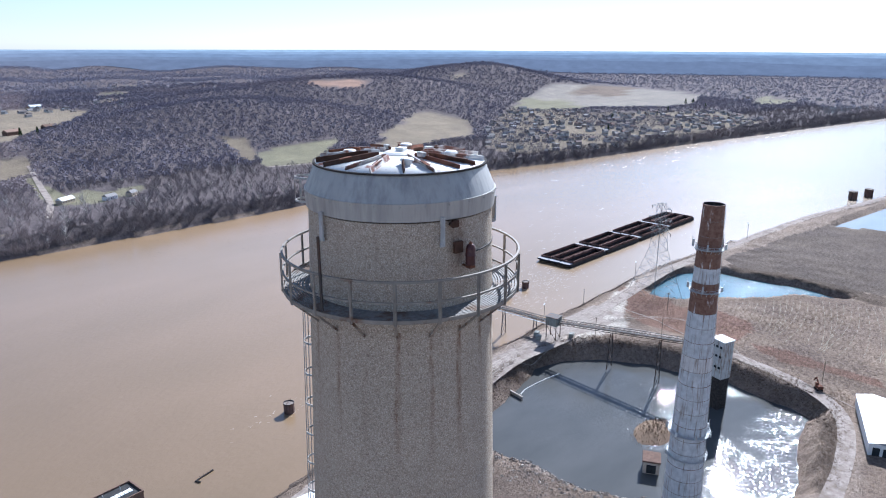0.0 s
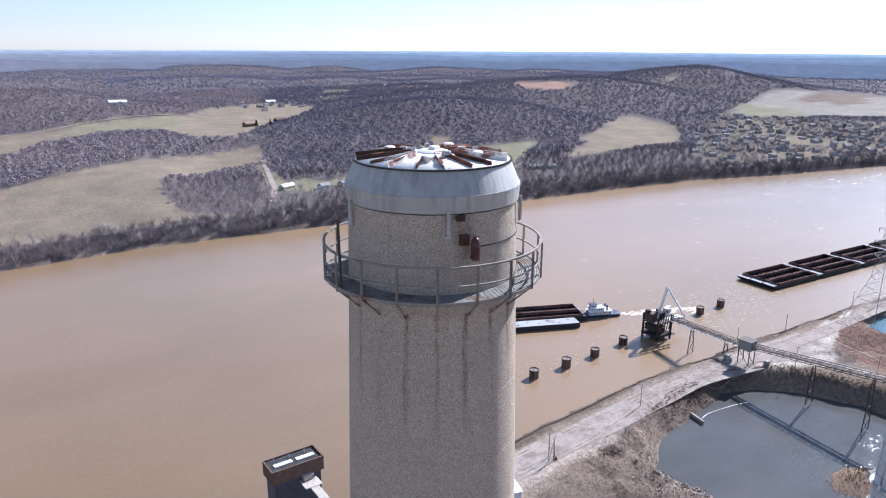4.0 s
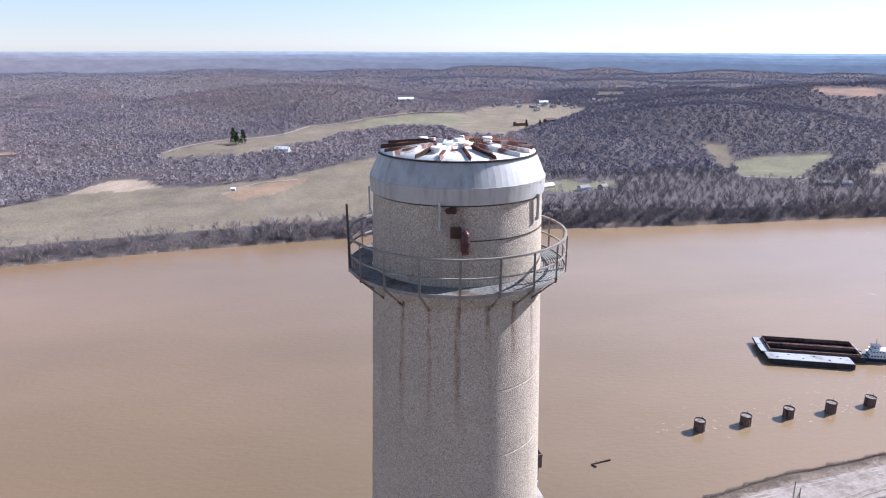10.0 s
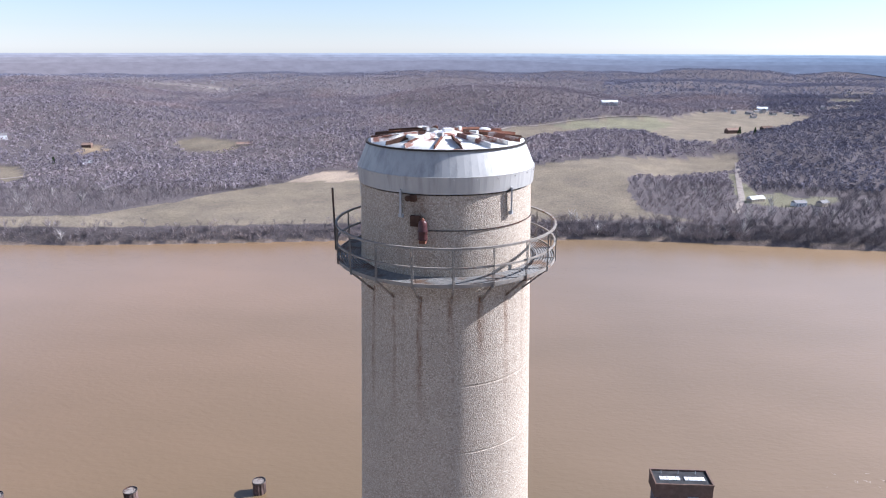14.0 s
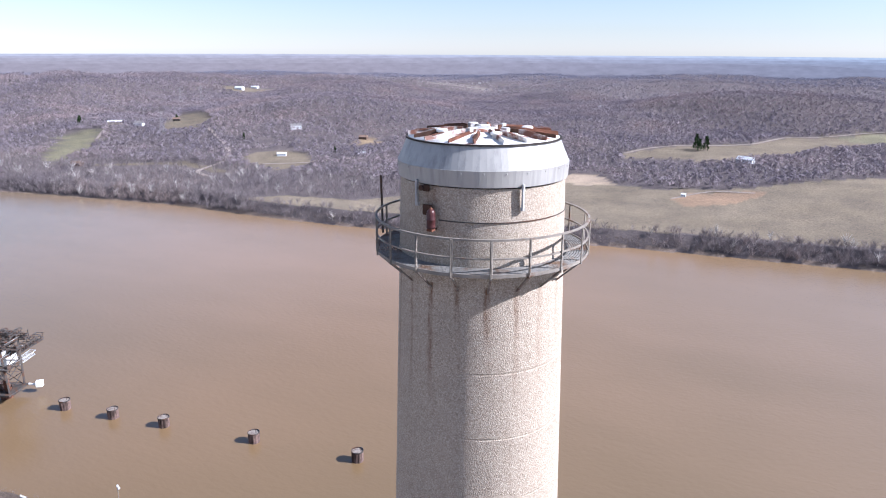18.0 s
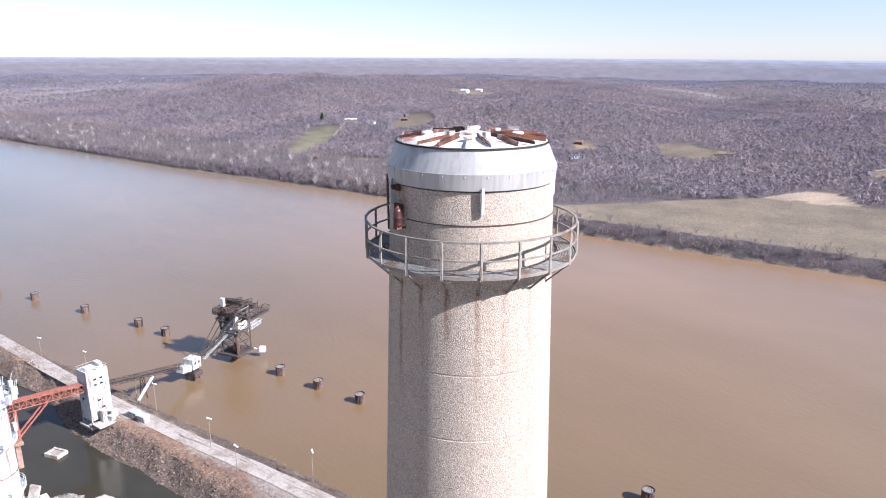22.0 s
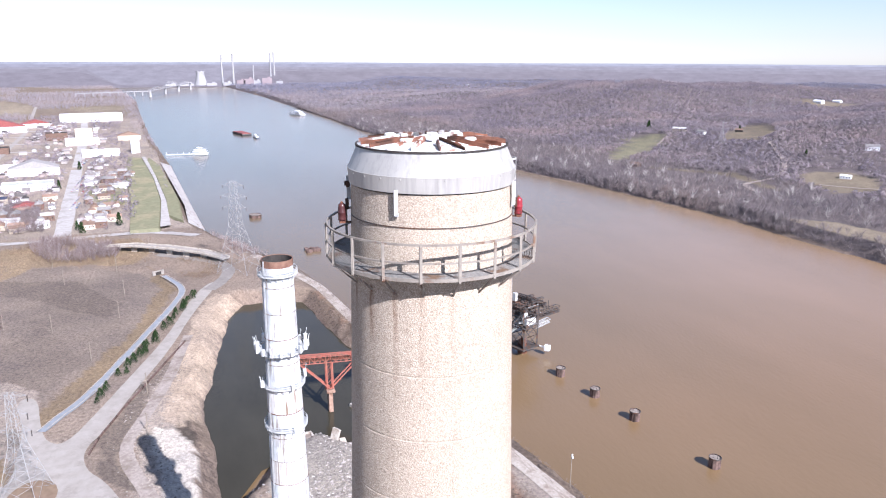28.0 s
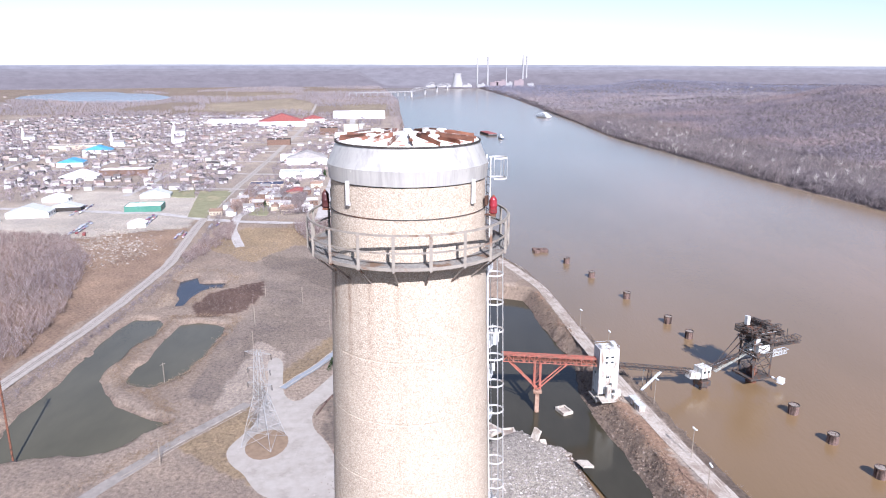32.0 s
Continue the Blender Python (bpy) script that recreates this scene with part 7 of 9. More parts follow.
for x, y, s in ((1.5, -3.5, 2.2), (-1.5, 3.4, 2.4), (1.6, 3.2, 1.8)):
    bm = bmesh.new()
    box(bm, x, y, 36.2, s, s, 2.2, 15, 0.1)
    part("roof_hood", bm, M["stained_clad"], tower, "pale roof hood")
bm = bmesh.new()
for u in (-5.2, 5.2):
    beam(bm, (-4.2, u, 36.6), (4.2, u, 36.6), 0.12)
for u in (-4.2, 4.2):
    beam(bm, (u, -5.2, 36.6), (u, 5.2, 36.6), 0.12)
part("roof_rail", bm, M["grey_steel"], tower)
for x, y, sx, sy, h in ((7, -1, 2.4, 2.4, 7), (8.5, 2, 3, 2.6, 3.2), (6.4, 4.4, 2.0, 3.4, 4.5)):
    bm = bmesh.new()
    box(bm, x, y, 9 + h / 2, sx, sy, h, 8, 0.1)
    part("annex", bm, M["stained_clad"], tower, "small pale annex box")
bm = bmesh.new()
box(bm, 8.5, -1.5, 9.6, 7, 9, 0.5)
part("slab", bm, M["concrete"], tower, "pale concrete slab")
for k, (x, y) in enumerate(((-303, 100), (-296, 101))):
    b_ = thing("shed", (x, y, 10), 12, label="small pale equipment shed on the levee", category="shed", group="sheds")
    bm = bmesh.new()
    box(bm, 0, 0, 1.6, 5, 3.2, 3.2, 0, 0.06)
    part("wall_body", bm, M["stained_clad"], b_)
    bm = bmesh.new()
    box(bm, 0, 0, 3.3, 5.6, 3.8, 0.25)
    part("roof", bm, M["grey_steel"], b_)
conv = conveyor("conveyor", (-319, 95, 22.5), (-340, 142, 9.5), 3.0, 2.6, 14, "dark_steel", "dark lattice conveyor from the tower to the river")
bm = bmesh.new()
bent(bm, -328, 115, 6, 17.5, 2.4, 1.4, 20)
part("trestle", bm, M["dark_steel"], conv)
bm = bmesh.new()
beam(bm, (-318, 108, 10), (-329, 121, 15.5), 1.4, 0.5)
part("stair", bm, M["grey_steel"], conv, "steep pale stair")
mid = thing("drive_house", (-342, 149, 0), 22, label="small pale conveyor drive house on a pile cluster in the river", category="building")
bm = bmesh.new()
box(bm, 0, 0, 10, 7, 6.5, 6.0, 0, 0.08)
part("wall_body", bm, M["stained_clad"], mid)
bm = bmesh.new()
beam(bm, (0, -10, 9.6), (0, -3, 8.2), 4.6, 3.6)
part("gallery", bm, M["stained_clad"], mid, "pale sloping conveyor gallery")
for u in (-1, 1):
    for v in (-1, 1):
        bm = bmesh.new()
        beam(bm, (u * 2.6, v * 2.4, -2), (u * 2.6, v * 2.4, 7), 1.1, sides=10)
        part("pile", bm, M["sheetpile"], mid)
for y in (-1.5, 1.5):
    bm = bmesh.new()
    box(bm, 3.55, y, 10.6, 0.12, 1.3, 1.2)
    part("window", bm, M["glass_dark"], mid)
bm = bmesh.new()
box(bm, 0.5, 0, 3.6, 7.5, 6.5, 3.2, 0, 0.2)
part("fender", bm, M["dark_steel"], mid)
conveyor("conveyor", (-343, 152, 9.5), (-349, 172, 15), 2.6, 2.4, 7, "dark_steel", "short dark conveyor up to the unloader")


def unloader():
    u = thing("barge_unloader", (-350, 181, 0), 20, label="dark rusty lattice barge unloader on caissons in the river", category="crane")
    for x, y in ((-5.5, -5), (6, -5), (6, 6.5), (-5.5, 6.5)):
        bm = bmesh.new()
        beam(bm, (x, y, 4), (x * 0.9, y * 0.9, 31), 0.9)
        part("leg", bm, M["dark_steel"], u)
    for z in (18.5, 25, 31):
        bm = bmesh.new()
        for (x0, y0), (x1, y1) in zip(((-5.2, -4.8), (5.7, -4.8), (5.7, 6.2), (-5.2, 6.2)), ((5.7, -4.8), (5.7, 6.2), (-5.2, 6.2), (-5.2, -4.8))):
            beam(bm, (x0, y0, z), (x1, y1, z), 0.55)
        box(bm, 0.2, 0.7, z, 11, 11, 0.25)
        part("floor_frame", bm, M["dark_steel"], u)
        bm = bmesh.new()
        for s in (-1, 1):
            beam(bm, (-6, 0.7 + s * 6.2, z + 1.2), (6.4, 0.7 + s * 6.2, z + 1.2), 0.12)
            beam(bm, (0.2 + s * 6.3, -5.5, z + 1.2), (0.2 + s * 6.3, 6.9, z + 1.2), 0.12)
            for k in range(6):
                beam(bm, (-6 + k * 2.4, 0.7 + s * 6.2, z), (-6 + k * 2.4, 0.7 + s * 6.2, z + 1.2), 0.1)
        part("railing", bm, M["grey_steel"], u)
    for z0, z1 in ((5, 12), (12, 18.5), (18.5, 25), (25, 31)):
        for pair in (((-5.3, -4.8), (5.7, -4.8)), ((5.7, -4.8), (5.7, 6.2)), ((5.7, 6.2), (-5.3, 6.2)), ((-5.3, 6.2), (-5.3, -4.8))):
            bm = bmesh.new()
            beam(bm, (*pair[0], z0), (*pair[1], z1), 0.3)
            beam(bm, (*pair[1], z0), (*pair[0], z1), 0.3)
            part("cross_brace", bm, M["dark_steel"], u)
    for n_, (x, y, z, sx, sy, sz, mt) in enumerate(((2.5, 1.5, 21.5, 5, 6, 4.5, "white_clad"), (-2.2, -1, 21.0, 4, 5, 3.6, "grey_steel"), (0, 1, 33.2, 10, 4.2, 2.6, "dark_steel"), (-1, -3, 32.4, 9, 2.2, 2.0, "rust"), (1, 5.2, 32.6, 9.6, 2.0, 1.8, "dark_steel"), (-2, -4.5, 37.6, 2.4, 1.6, 5.2, "stained_clad"), (-3.4, 3.2, 27.2, 3.2, 3.2, 3.2, "dark_steel"), (3.4, -2.6, 27.0, 3.4, 2.8, 2.8, "grey_steel"), (3.8, -3.4, 8.6, 2.2, 1.8, 6.5, "rust"))):
        bm = bmesh.new()
        box(bm, x, y, z, sx, sy, sz, 0, 0.12)
        part("machine_house", bm, M[mt], u, "machinery house" if mt != "white_clad" else "pale machinery cab")
    for y_, z_, l_ in ((-5.6, 30.2, 17), (0.6, 34.6, 14), (6.8, 30.0, 18)):      # wide upper gantry
        bm = bmesh.new()
        lattice(bm, (-l_ * 0.45, y_, z_), (l_ * 0.55, y_, z_ + 0.6), 2.2, 2.4, 8, 0.26)
        box(bm, 0.05 * l_, y_, z_ + 1.4, l_, 2.4, 0.3)
        part("gantry_truss", bm, M["dark_steel"], u, "dark upper gantry truss")
    for x_, y_, z_ in ((-7.5, -2, 26), (8.2, 2, 27.5), (7.6, -4, 19.5), (-7.2, 4, 18)):
        bm = bmesh.new()
        box(bm, x_, y_, z_, 3.6, 4.6, 0.3)
        for q in (-2.2, 2.2):
            beam(bm, (x_ - 1.8, y_ + q, z_ + 1.2), (x_ + 1.8, y_ + q, z_ + 1.2), 0.12)
            beam(bm, (x_, y_ + q, z_), (x_ * 0.7, y_ + q, z_ - 4), 0.25)
        box(bm, x_, y_, z_ + 0.9, 1.8, 2.0, 1.6, 0, 0.08)
        part("side_platform", bm, M["dark_steel"], u)
    for k in range(7):
        bm = bmesh.new()
        beam(bm, (-5.5, -4.4 + k * 1.7, 31.8 + (k % 3) * 0.7), (6.5, -4.2 + k * 1.7, 32.2 + (k % 2)), 0.55, sides=8)
        part("pipe", bm, M["dark_steel"] if k % 2 else M["rust"], u)
    bm = bmesh.new()
    lattice(bm, (-1, 6, 19.5), (-1, 25, 21), 4.5, 2.6, 9, 0.22)
    box(bm, -1, 15, 19.6, 4.2, 20, 0.3)
    part("boom", bm, M["dark_steel"], u, "dark lattice boom over the barge berth")
    bm = bmesh.new()
    lattice(bm, (2, 6, 15), (2, 17, 16), 3.5, 2.0, 6, 0.2)
    part("boom", bm, M["grey_steel"], u)
    for a, b_ in (((-5, -4.5, 31), (-14, -14, 8)), ((5.5, -4.5, 31), (-4, -19, 9)), ((-5, 6, 31), (-18, 2, 5)), ((-5, -4, 25), (-15, -10, 6))):
        bm = bmesh.new()
        beam(bm, a, b_, 0.45)
        part("stay", bm, M["dark_steel"], u)
    for a, b_ in (((0, 12, 30), (0, 6, 34)), ((-1, 24, 23.5), (-1, 24, 29))):
        bm = bmesh.new()
        beam(bm, a, b_, 0.3)
        part("stay", bm, M["dark_steel"], u)
    for x, y, r, h in ((8, 7, 3.0, 6.2), (-6.5, 7.5, 2.6, 4.5), (6, -6, 2.4, 4.6), (-12, -2, 2.4, 9)):
        bm = bmesh.new()
        lathe(bm, [(r, -2), (r, h), (0.01, h)], 24)
        part("caisson", bm, M["sheetpile"] if x < 7 else M["rust"], u, "round rusty caisson")
    bm = bmesh.new()
    box(bm, 0, 0, 4.6, 15, 15, 1.0)
    part("base_deck", bm, M["dark_steel"], u)
    bm = bmesh.new()
    box(bm, 13.5, 8, 5.0, 3.4, 3.0, 3.2, 20, 0.1)
    beam(bm, (8, 7, 5), (13.5, 8, 4), 0.8)
    part("cabin", bm, M["white_clad"], u, "small white cabin")
    for k in range(3):      # pale pipes slanting up from the drive house
        bm = bmesh.new()
        beam(bm, (-3 + k * 1.2, -26, 9.5), (-2 + k * 1.2, -5, 17 + k * 0.6), 0.7, sides=8)
        part("feed_pipe", bm, M["dull_clad"], u, "dull grey slanting pipe")
    for x_, z_ in ((-4, 33), (4, 33.5), (0, 28)):
        bm = bmesh.new()
        lattice(bm, (x_, -8.5, z_), (x_, 9.5, z_ - 0.8), 2.0, 2.2, 9, 0.24)
        part("upper_girder", bm, M["dark_steel"], u, "dark lattice girder across the top")
    for ob in u.children:       # frame stretched wider across the berth to fit the camera's view
        if ob.name.split(".")[0] not in ("caisson", "cabin", "base_deck", "feed_pipe", "stay"):
            for v in ob.data.vertices:
                v.co.y = v.co.y * (1.0 + 0.32 * min(1.0, max(0.0, (v.co.z - 8) / 12)))
    return u


unloader()
# red truss bridge over the pond
red = thing("truss_bridge", (0, 0, 0), label="red oxide steel conveyor bridge on a concrete pier", category="bridge")
A_, B_ = (-317, 82.5, 25.2), (-312.2, 33, 30.1)
part("truss", lattice(bmesh.new(), A_, B_, 4.0, 3.6, 18, 0.28), M["red_steel"], red, "red lattice truss")
bm = bmesh.new()
beam(bm, (A_[0], A_[1], A_[2] + 1.2), (B_[0], B_[1], B_[2] + 1.2), 3.5, 0.4)
part("deck", bm, M["rust"], red)
bm = bmesh.new()
beam(bm, (A_[0], A_[1], A_[2] + 3.8), (B_[0], B_[1], B_[2] + 3.8), 2.4, 0.3)
part("roof_sheet", bm, M["red_steel"], red)
for s in (-1.6, 1.6):
    for dy, dz in ((15, 26.6), (-15, 29.8)):
        bm = bmesh.new()
        beam(bm, (-312.6 + s, 51.5, 14.0), (-313.4 + s + dy * -0.107 * 1, 51.5 + dy, dz), 0.6)
        part("strut", bm, M["red_steel"], red, "red diagonal strut")
    bm = bmesh.new()
    beam(bm, (-312.6 + s, 51.5 - 1.5, 13.5), (-313.2 + s, 50, 28.3), 0.7)
    beam(bm, (-312.6 + s, 51.5 + 1.5, 13.5), (-313.2 + s, 53, 28.3), 0.7)
    for z in (17, 20.5, 24):
        beam(bm, (-312.8 + s, 50, z), (-312.8 + s, 53, z + 3), 0.3)
    part("tower_leg", bm, M["red_steel"], red)
bm = bmesh.new()
box(bm, -312.6, 51.5, 5.5, 4.6, 2.2, 13.5, 0, 0.15)
box(bm, -312.6, 51.5, 13.0, 7.0, 4.4, 1.6, 0, 0.15)
part("pier", bm, M["pier_rust"], red, "rust-stained concrete pier")
# things in and beside the green pond
for x, y, turn, sx, sy in ((-311, 66, 25, 8, 6), (-292, 25, 40, 12, 8), (-287, 35, 10, 9, 7)):
    f_ = thing("concrete_footing", (x, y, 1), turn, label="square concrete footing standing in the pond", category="footing", group="footings")
    bm = bmesh.new()
    for s in (-1, 1):
        box(bm, s * (sx / 2 - 0.5), 0, 0.5, 1.0, sy, 2.4, 0, 0.1)
        box(bm, 0, s * (sy / 2 - 0.5), 0.5, sx - 2, 1.0, 2.4, 0, 0.1)
    part("wall_ring", bm, M["concrete"], f_)
    bm = bmesh.new()
    box(bm, 0, 0, 0.4, sx - 2, sy - 2, 1.0)
    part("fill", bm, M["gravel_road"], f_)
for k, (x, y, z, rx, rz, s) in enumerate(((-262, 58, 6, -28, 60, (4, 13, 1.2)), (-270, 50, 4, 20, 100, (3, 10, 1.0)), (-255, 66, 5, -20, 30, (5, 7, 1.0)), (-246, 52, 7, 12, 75, (4, 9, 1.0)), (-277, 45, 3, 18, 20, (6, 4, 1.2)), (-268, 44, 7.5, 74, 40, (4, 15, 1.3)), (-258, 40, 5, 30, 120, (5, 8, 1.2)))):
    bm = bmesh.new()
    box(bm, 0, 0, 0, *s, 0, 0.1)
    ob = mesh_ob("broken_slab", bm, M["concrete"])
    ob.matrix_basis = pose(x, y, z, rx, 8, rz)
    tagged(ob, "tilted broken concrete slab in demolition rubble", "rubble", "broken slabs")


# ---- lamp posts and poles ----
def lamp_post(x, y, h=14.0):
    l_ = thing("lamp_post", (x, y, ground_z(x, y)), random.uniform(-30, 30), label="tall thin steel lamp post with twin floodlights beside the levee road", category="lamp post", group="lamp posts")
    bm = bmesh.new()
    beam(bm, (0, 0, -0.5), (0, 0, h), 0.32, sides=8)
    part("pole", bm, M["wood_pole"], l_)
    bm = bmesh.new()
    beam(bm, (-1.2, 0, h), (1.2, 0, h), 0.16)
    part("crossarm", bm, M["grey_steel"], l_)
    for s in (-1.1, 0, 1.1):
        bm = bmesh.new()
        box(bm, s, 0.3, h + 0.25, 0.7, 0.6, 0.5, 0, 0.06)
        part("floodlight", bm, M["white_clad"], l_, "pale floodlight head")
    return l_


for x, y in ((-430, 97), (-366, 101), (-302, 110), (-252, 112), (-223.5, 108.5), (-198, 128), (-330, 112), (340, 214), (480, 222), (560, 205), (640, 192)):
    lamp_post(x, y)


def wood_pole(x, y, h=12.0, arm=True):
    l_ = thing("utility_pole", (x, y, ground_z(x, y)), random.uniform(-40, 40), label="grey wooden utility pole with a crossarm", category="pole", group="utility poles")
    bm = bmesh.new()
    beam(bm, (0, 0, -0.5), (0, 0, h), 0.36, sides=7)
    part("pole", bm, M["wood_pole"], l_)
    if arm:
        bm = bmesh.new()
        beam(bm, (-1.6, 0, h - 0.9), (1.6, 0, h - 0.9), 0.2)
        part("crossarm", bm, M["wood_pole"], l_)
    return l_


for x, y in ((238, 194), (170, 183), (-330, -104), (-372, -112), (-415, -122), (-470, -128), (-400, -70), (-455, -98), (-520, -60), (-470, -60), (-330, -150), (-560, -105), (-300, -36), (-345, -38), (420, 168), (372, 150), (372, 60), (345, 180), (390, 215), (-585, -70), (-610, -120), (-246, -120)):
    wood_pole(x, y)
mono = thing("steel_monopole", (-250, -186, 8), 0, label="tall dark rusted steel monopole beside the pond", category="pole")
bm = bmesh.new()
beam(bm, (0, 0, -1), (0, 0, 47), 0.9, sides=10)
part("shaft", bm, M["rust"], mono)
bm = bmesh.new()
lathe(bm, [(1.5, -0.2), (1.3, 1.6), (0.4, 1.8)], 14)
part("foot", bm, M["dark_steel"], mono)
for z in (42, 45):
    bm = bmesh.new()
    beam(bm, (-3, -3, z), (3, 3, z), 0.3)
    part("crossarm", bm, M["rust"], mono)


# ---- pylons ----
def pylon(x, y, h, foot, arms, turn, label):
    t = thing("pylon", (x, y, ground_z(x, y)), turn, label=label, category="pylon", group="pylons")
    waist = h * 0.52
    wt = foot * 0.16
    lv = [0.0, 0.17, 0.31, 0.43, 0.52, 0.62, 0.72, 0.82, 0.91, 1.0]

    def half(f):
        return foot / 2 + (wt - foot / 2) * f / 0.52 if f < 0.52 else wt + (wt * 0.45 - wt) * (f - 0.52) / 0.48
    cor = ((-1, -1), (1, -1), (1, 1), (-1, 1))
    th = 0.085 + foot * 0.0042
    for cx, cy in cor:
        bm = bmesh.new()
        for f0, f1 in zip(lv, lv[1:]):
            beam(bm, (cx * half(f0), cy * half(f0), h * f0), (cx * half(f1), cy * half(f1), h * f1), th)
        part("leg", bm, M["pylon"], t)
    for i in range(4):
        (ax, ay), (bx, by) = cor[i], cor[(i + 1) % 4]
        bm = bmesh.new()
        for f0, f1 in zip(lv, lv[1:]):
            h0, h1 = half(f0), half(f1)
            beam(bm, (ax * h0, ay * h0, h * f0), (bx * h1, by * h1, h * f1), th * 0.62)
            beam(bm, (bx * h0, by * h0, h * f0), (ax * h1, ay * h1, h * f1), th * 0.62)
            beam(bm, (ax * h1, ay * h1, h * f1), (bx * h1, by * h1, h * f1), th * 0.55)
        part("lattice_side", bm, M["pylon"], t)
    for f, reach in arms:
        for s in (-1, 1):
            bm = bmesh.new()
            z, w = h * f, half(f)
            for v in (-1, 1):
                beam(bm, (s * w, v * w, z), (s * reach, 0, z + 0.4), th * 0.7)
                beam(bm, (s * w, v * w, z + h * 0.035), (s * reach, 0, z + 0.4), th * 0.6)
            part("crossarm", bm, M["pylon"], t)
            bm = bmesh.new()
            beam(bm, (s * reach, 0, z + 0.4), (s * reach, 0, z - 2.2), 0.3)
            part("insulator", bm, M["dark_steel"], t)
    return t


pylon(-265.5, -80, 45, 15, ((0.97, 6.5), (0.8, 5.5), (0.64, 6.0)), 75, "galvanised lattice pylon on a traffic island")
pylon(-556, 24, 74, 26, ((0.95, 9), (0.83, 11), (0.71, 10)), 60, "tall galvanised lattice river-crossing pylon")
pylon(446, 190, 70, 28, ((0.95, 9), (0.83, 11), (0.71, 10)), 70, "tall galvanised lattice river-crossing pylon on the levee")
for x, y, h in ((-1423, 1415, 45), (-1372, 1294, 42), (-1010, 900, 40), (-2750, -820, 50), (-3200, -700, 50)):
    pylon(x, y, h, 12, ((0.95, 7), (0.8, 8)), 40, "distant lattice pylon among the woods")

# ---- downstream coal dock ----
dt = thing("transfer_tower", (326, 98, 0), -20, label="tall grey concrete conveyor tower rising from the pond", category="tower")
bm = bmesh.new()
box(bm, 0, 0, 28, 7, 8, 20, 0, 0.1)
w_ = part("upper_cladding", bm, M["stained_clad"], dt, "grey clad upper storeys")
# lower half near-black, unlike the grey storeys above
bm = bmesh.new()
box(bm, 0, 0, 8.5, 6.4, 7.4, 19.2, 0, 0.1)
part("lower_cladding", bm, M["soot"], dt, "black lower walls")
for y in (-2.2, 0.2, 2.4):
    for z in (24, 30, 35):
        bm = bmesh.new()
        box(bm, -3.55, y, z, 0.12, 1.5, 1.2)
        part("window", bm, M["glass_dark"], w_)
bm = bmesh.new()
box(bm, 0, 0, 38.3, 7.6, 8.6, 0.5)
part("roof", bm, M["white_clad"], dt)
c1 = conveyor("conveyor", (326, 199, 19.5), (329, 100, 31.5), 3.2, 2.6, 26, "dark_steel", "long dark lattice conveyor crossing the pond")
for y, z0, z1 in ((160, 2, 23.6), (131, -0.5, 27.4)):
    bm = bmesh.new()
    bent(bm, 327, y, z0, z1, 3.2, 1.3, 0)
    part("trestle", bm, M["dark_steel"], c1, "dark steel trestle")
c2 = conveyor("conveyor", (326, 199, 19.0), (333, 256, 14.5), 3.2, 2.6, 16, "dark_steel", "dark lattice conveyor over the river")
for y, z0, z1 in ((238, -1, 15.6), (214, 4, 17.6)):
    bm = bmesh.new()
    bent(bm, 330, y, z0, z1, 2.6, 1.3, 0)
    part("trestle", bm, M["dark_steel"], c2, "dark steel trestle")
hs = thing("junction_house", (326, 198, 0), 5, label="small grey-green sheet-clad junction house over the road", category="building")
bm = bmesh.new()
box(bm, 0, 0, 21.3, 6.5, 7.5, 5.2, 0, 0.08)
part("wall_body", bm, M["dull_clad"], hs)
bm = bmesh.new()
box(bm, 0, 0, 24.1, 7.2, 8.2, 0.35)
part("roof", bm, M["dark_steel"], hs)
bm = bmesh.new()
for u in (-1, 1):
    for v in (-1, 1):
        beam(bm, (u * 2.8, v * 3.2, 9.5), (u * 2.8, v * 3.2, 19), 0.4)
    beam(bm, (u * 2.8, -3.2, 10), (u * 2.8, 3.2, 18.5), 0.22)
part("legs", bm, M["dark_steel"], hs)
for x, y in ((318, 203), (334, 190), (322, 207)):
    k_ = thing("tank_shed", (x, y, 10), 20, label="small pale shed beside the conveyor", category="shed", group="sheds")
    bm = bmesh.new()
    box(bm, 0, 0, 1.4, 3.4, 2.8, 2.8, 0, 0.08)
    part("wall_body", bm, M["dull_clad"], k_)
ua = thing("barge_unloader", (333, 266, 0), 0, label="black steel barge loader with a raised pale grab crane", category="crane")
for x, y in ((-8, -6), (4, -6), (4, 6), (-8, 6)):
    bm = bmesh.new()
    beam(bm, (x, y, -2), (x, y, 16), 1.0)
    part("leg", bm, M["soot"], ua)
for x, y, z, sx, sy, sz, mt in ((-2, 0, 3.0, 14, 13, 1.6, "soot"), (-4, 1, 7.5, 8, 8, 4.0, "soot"), (-2, 0, 11.2, 13, 12, 1.0, "dark_steel"), (-6, 2, 14.4, 5, 6, 5.0, "dark_steel"), (2, 2, 14, 5, 5, 3.6, "soot"), (8, 2, 12.5, 8, 4, 2.2, "grey_steel"), (10, 3, 15, 4, 4, 3.0, "grey_steel"), (-8, 3, 17.6, 2.5, 3, 2.4, "soot")):
    bm = bmesh.new()
    box(bm, x, y, z, sx, sy, sz, 0, 0.2)
    part("machine_house", bm, M[mt], ua, "black machinery housing" if mt == "soot" else "grey machinery housing")
for k in range(6):
    bm = bmesh.new()
    beam(bm, (-8 + k * 2.4, -6.6, 7), (-6 + k * 2.2, -6.8, 16), 0.4)
    part("strut", bm, M["soot"], ua)
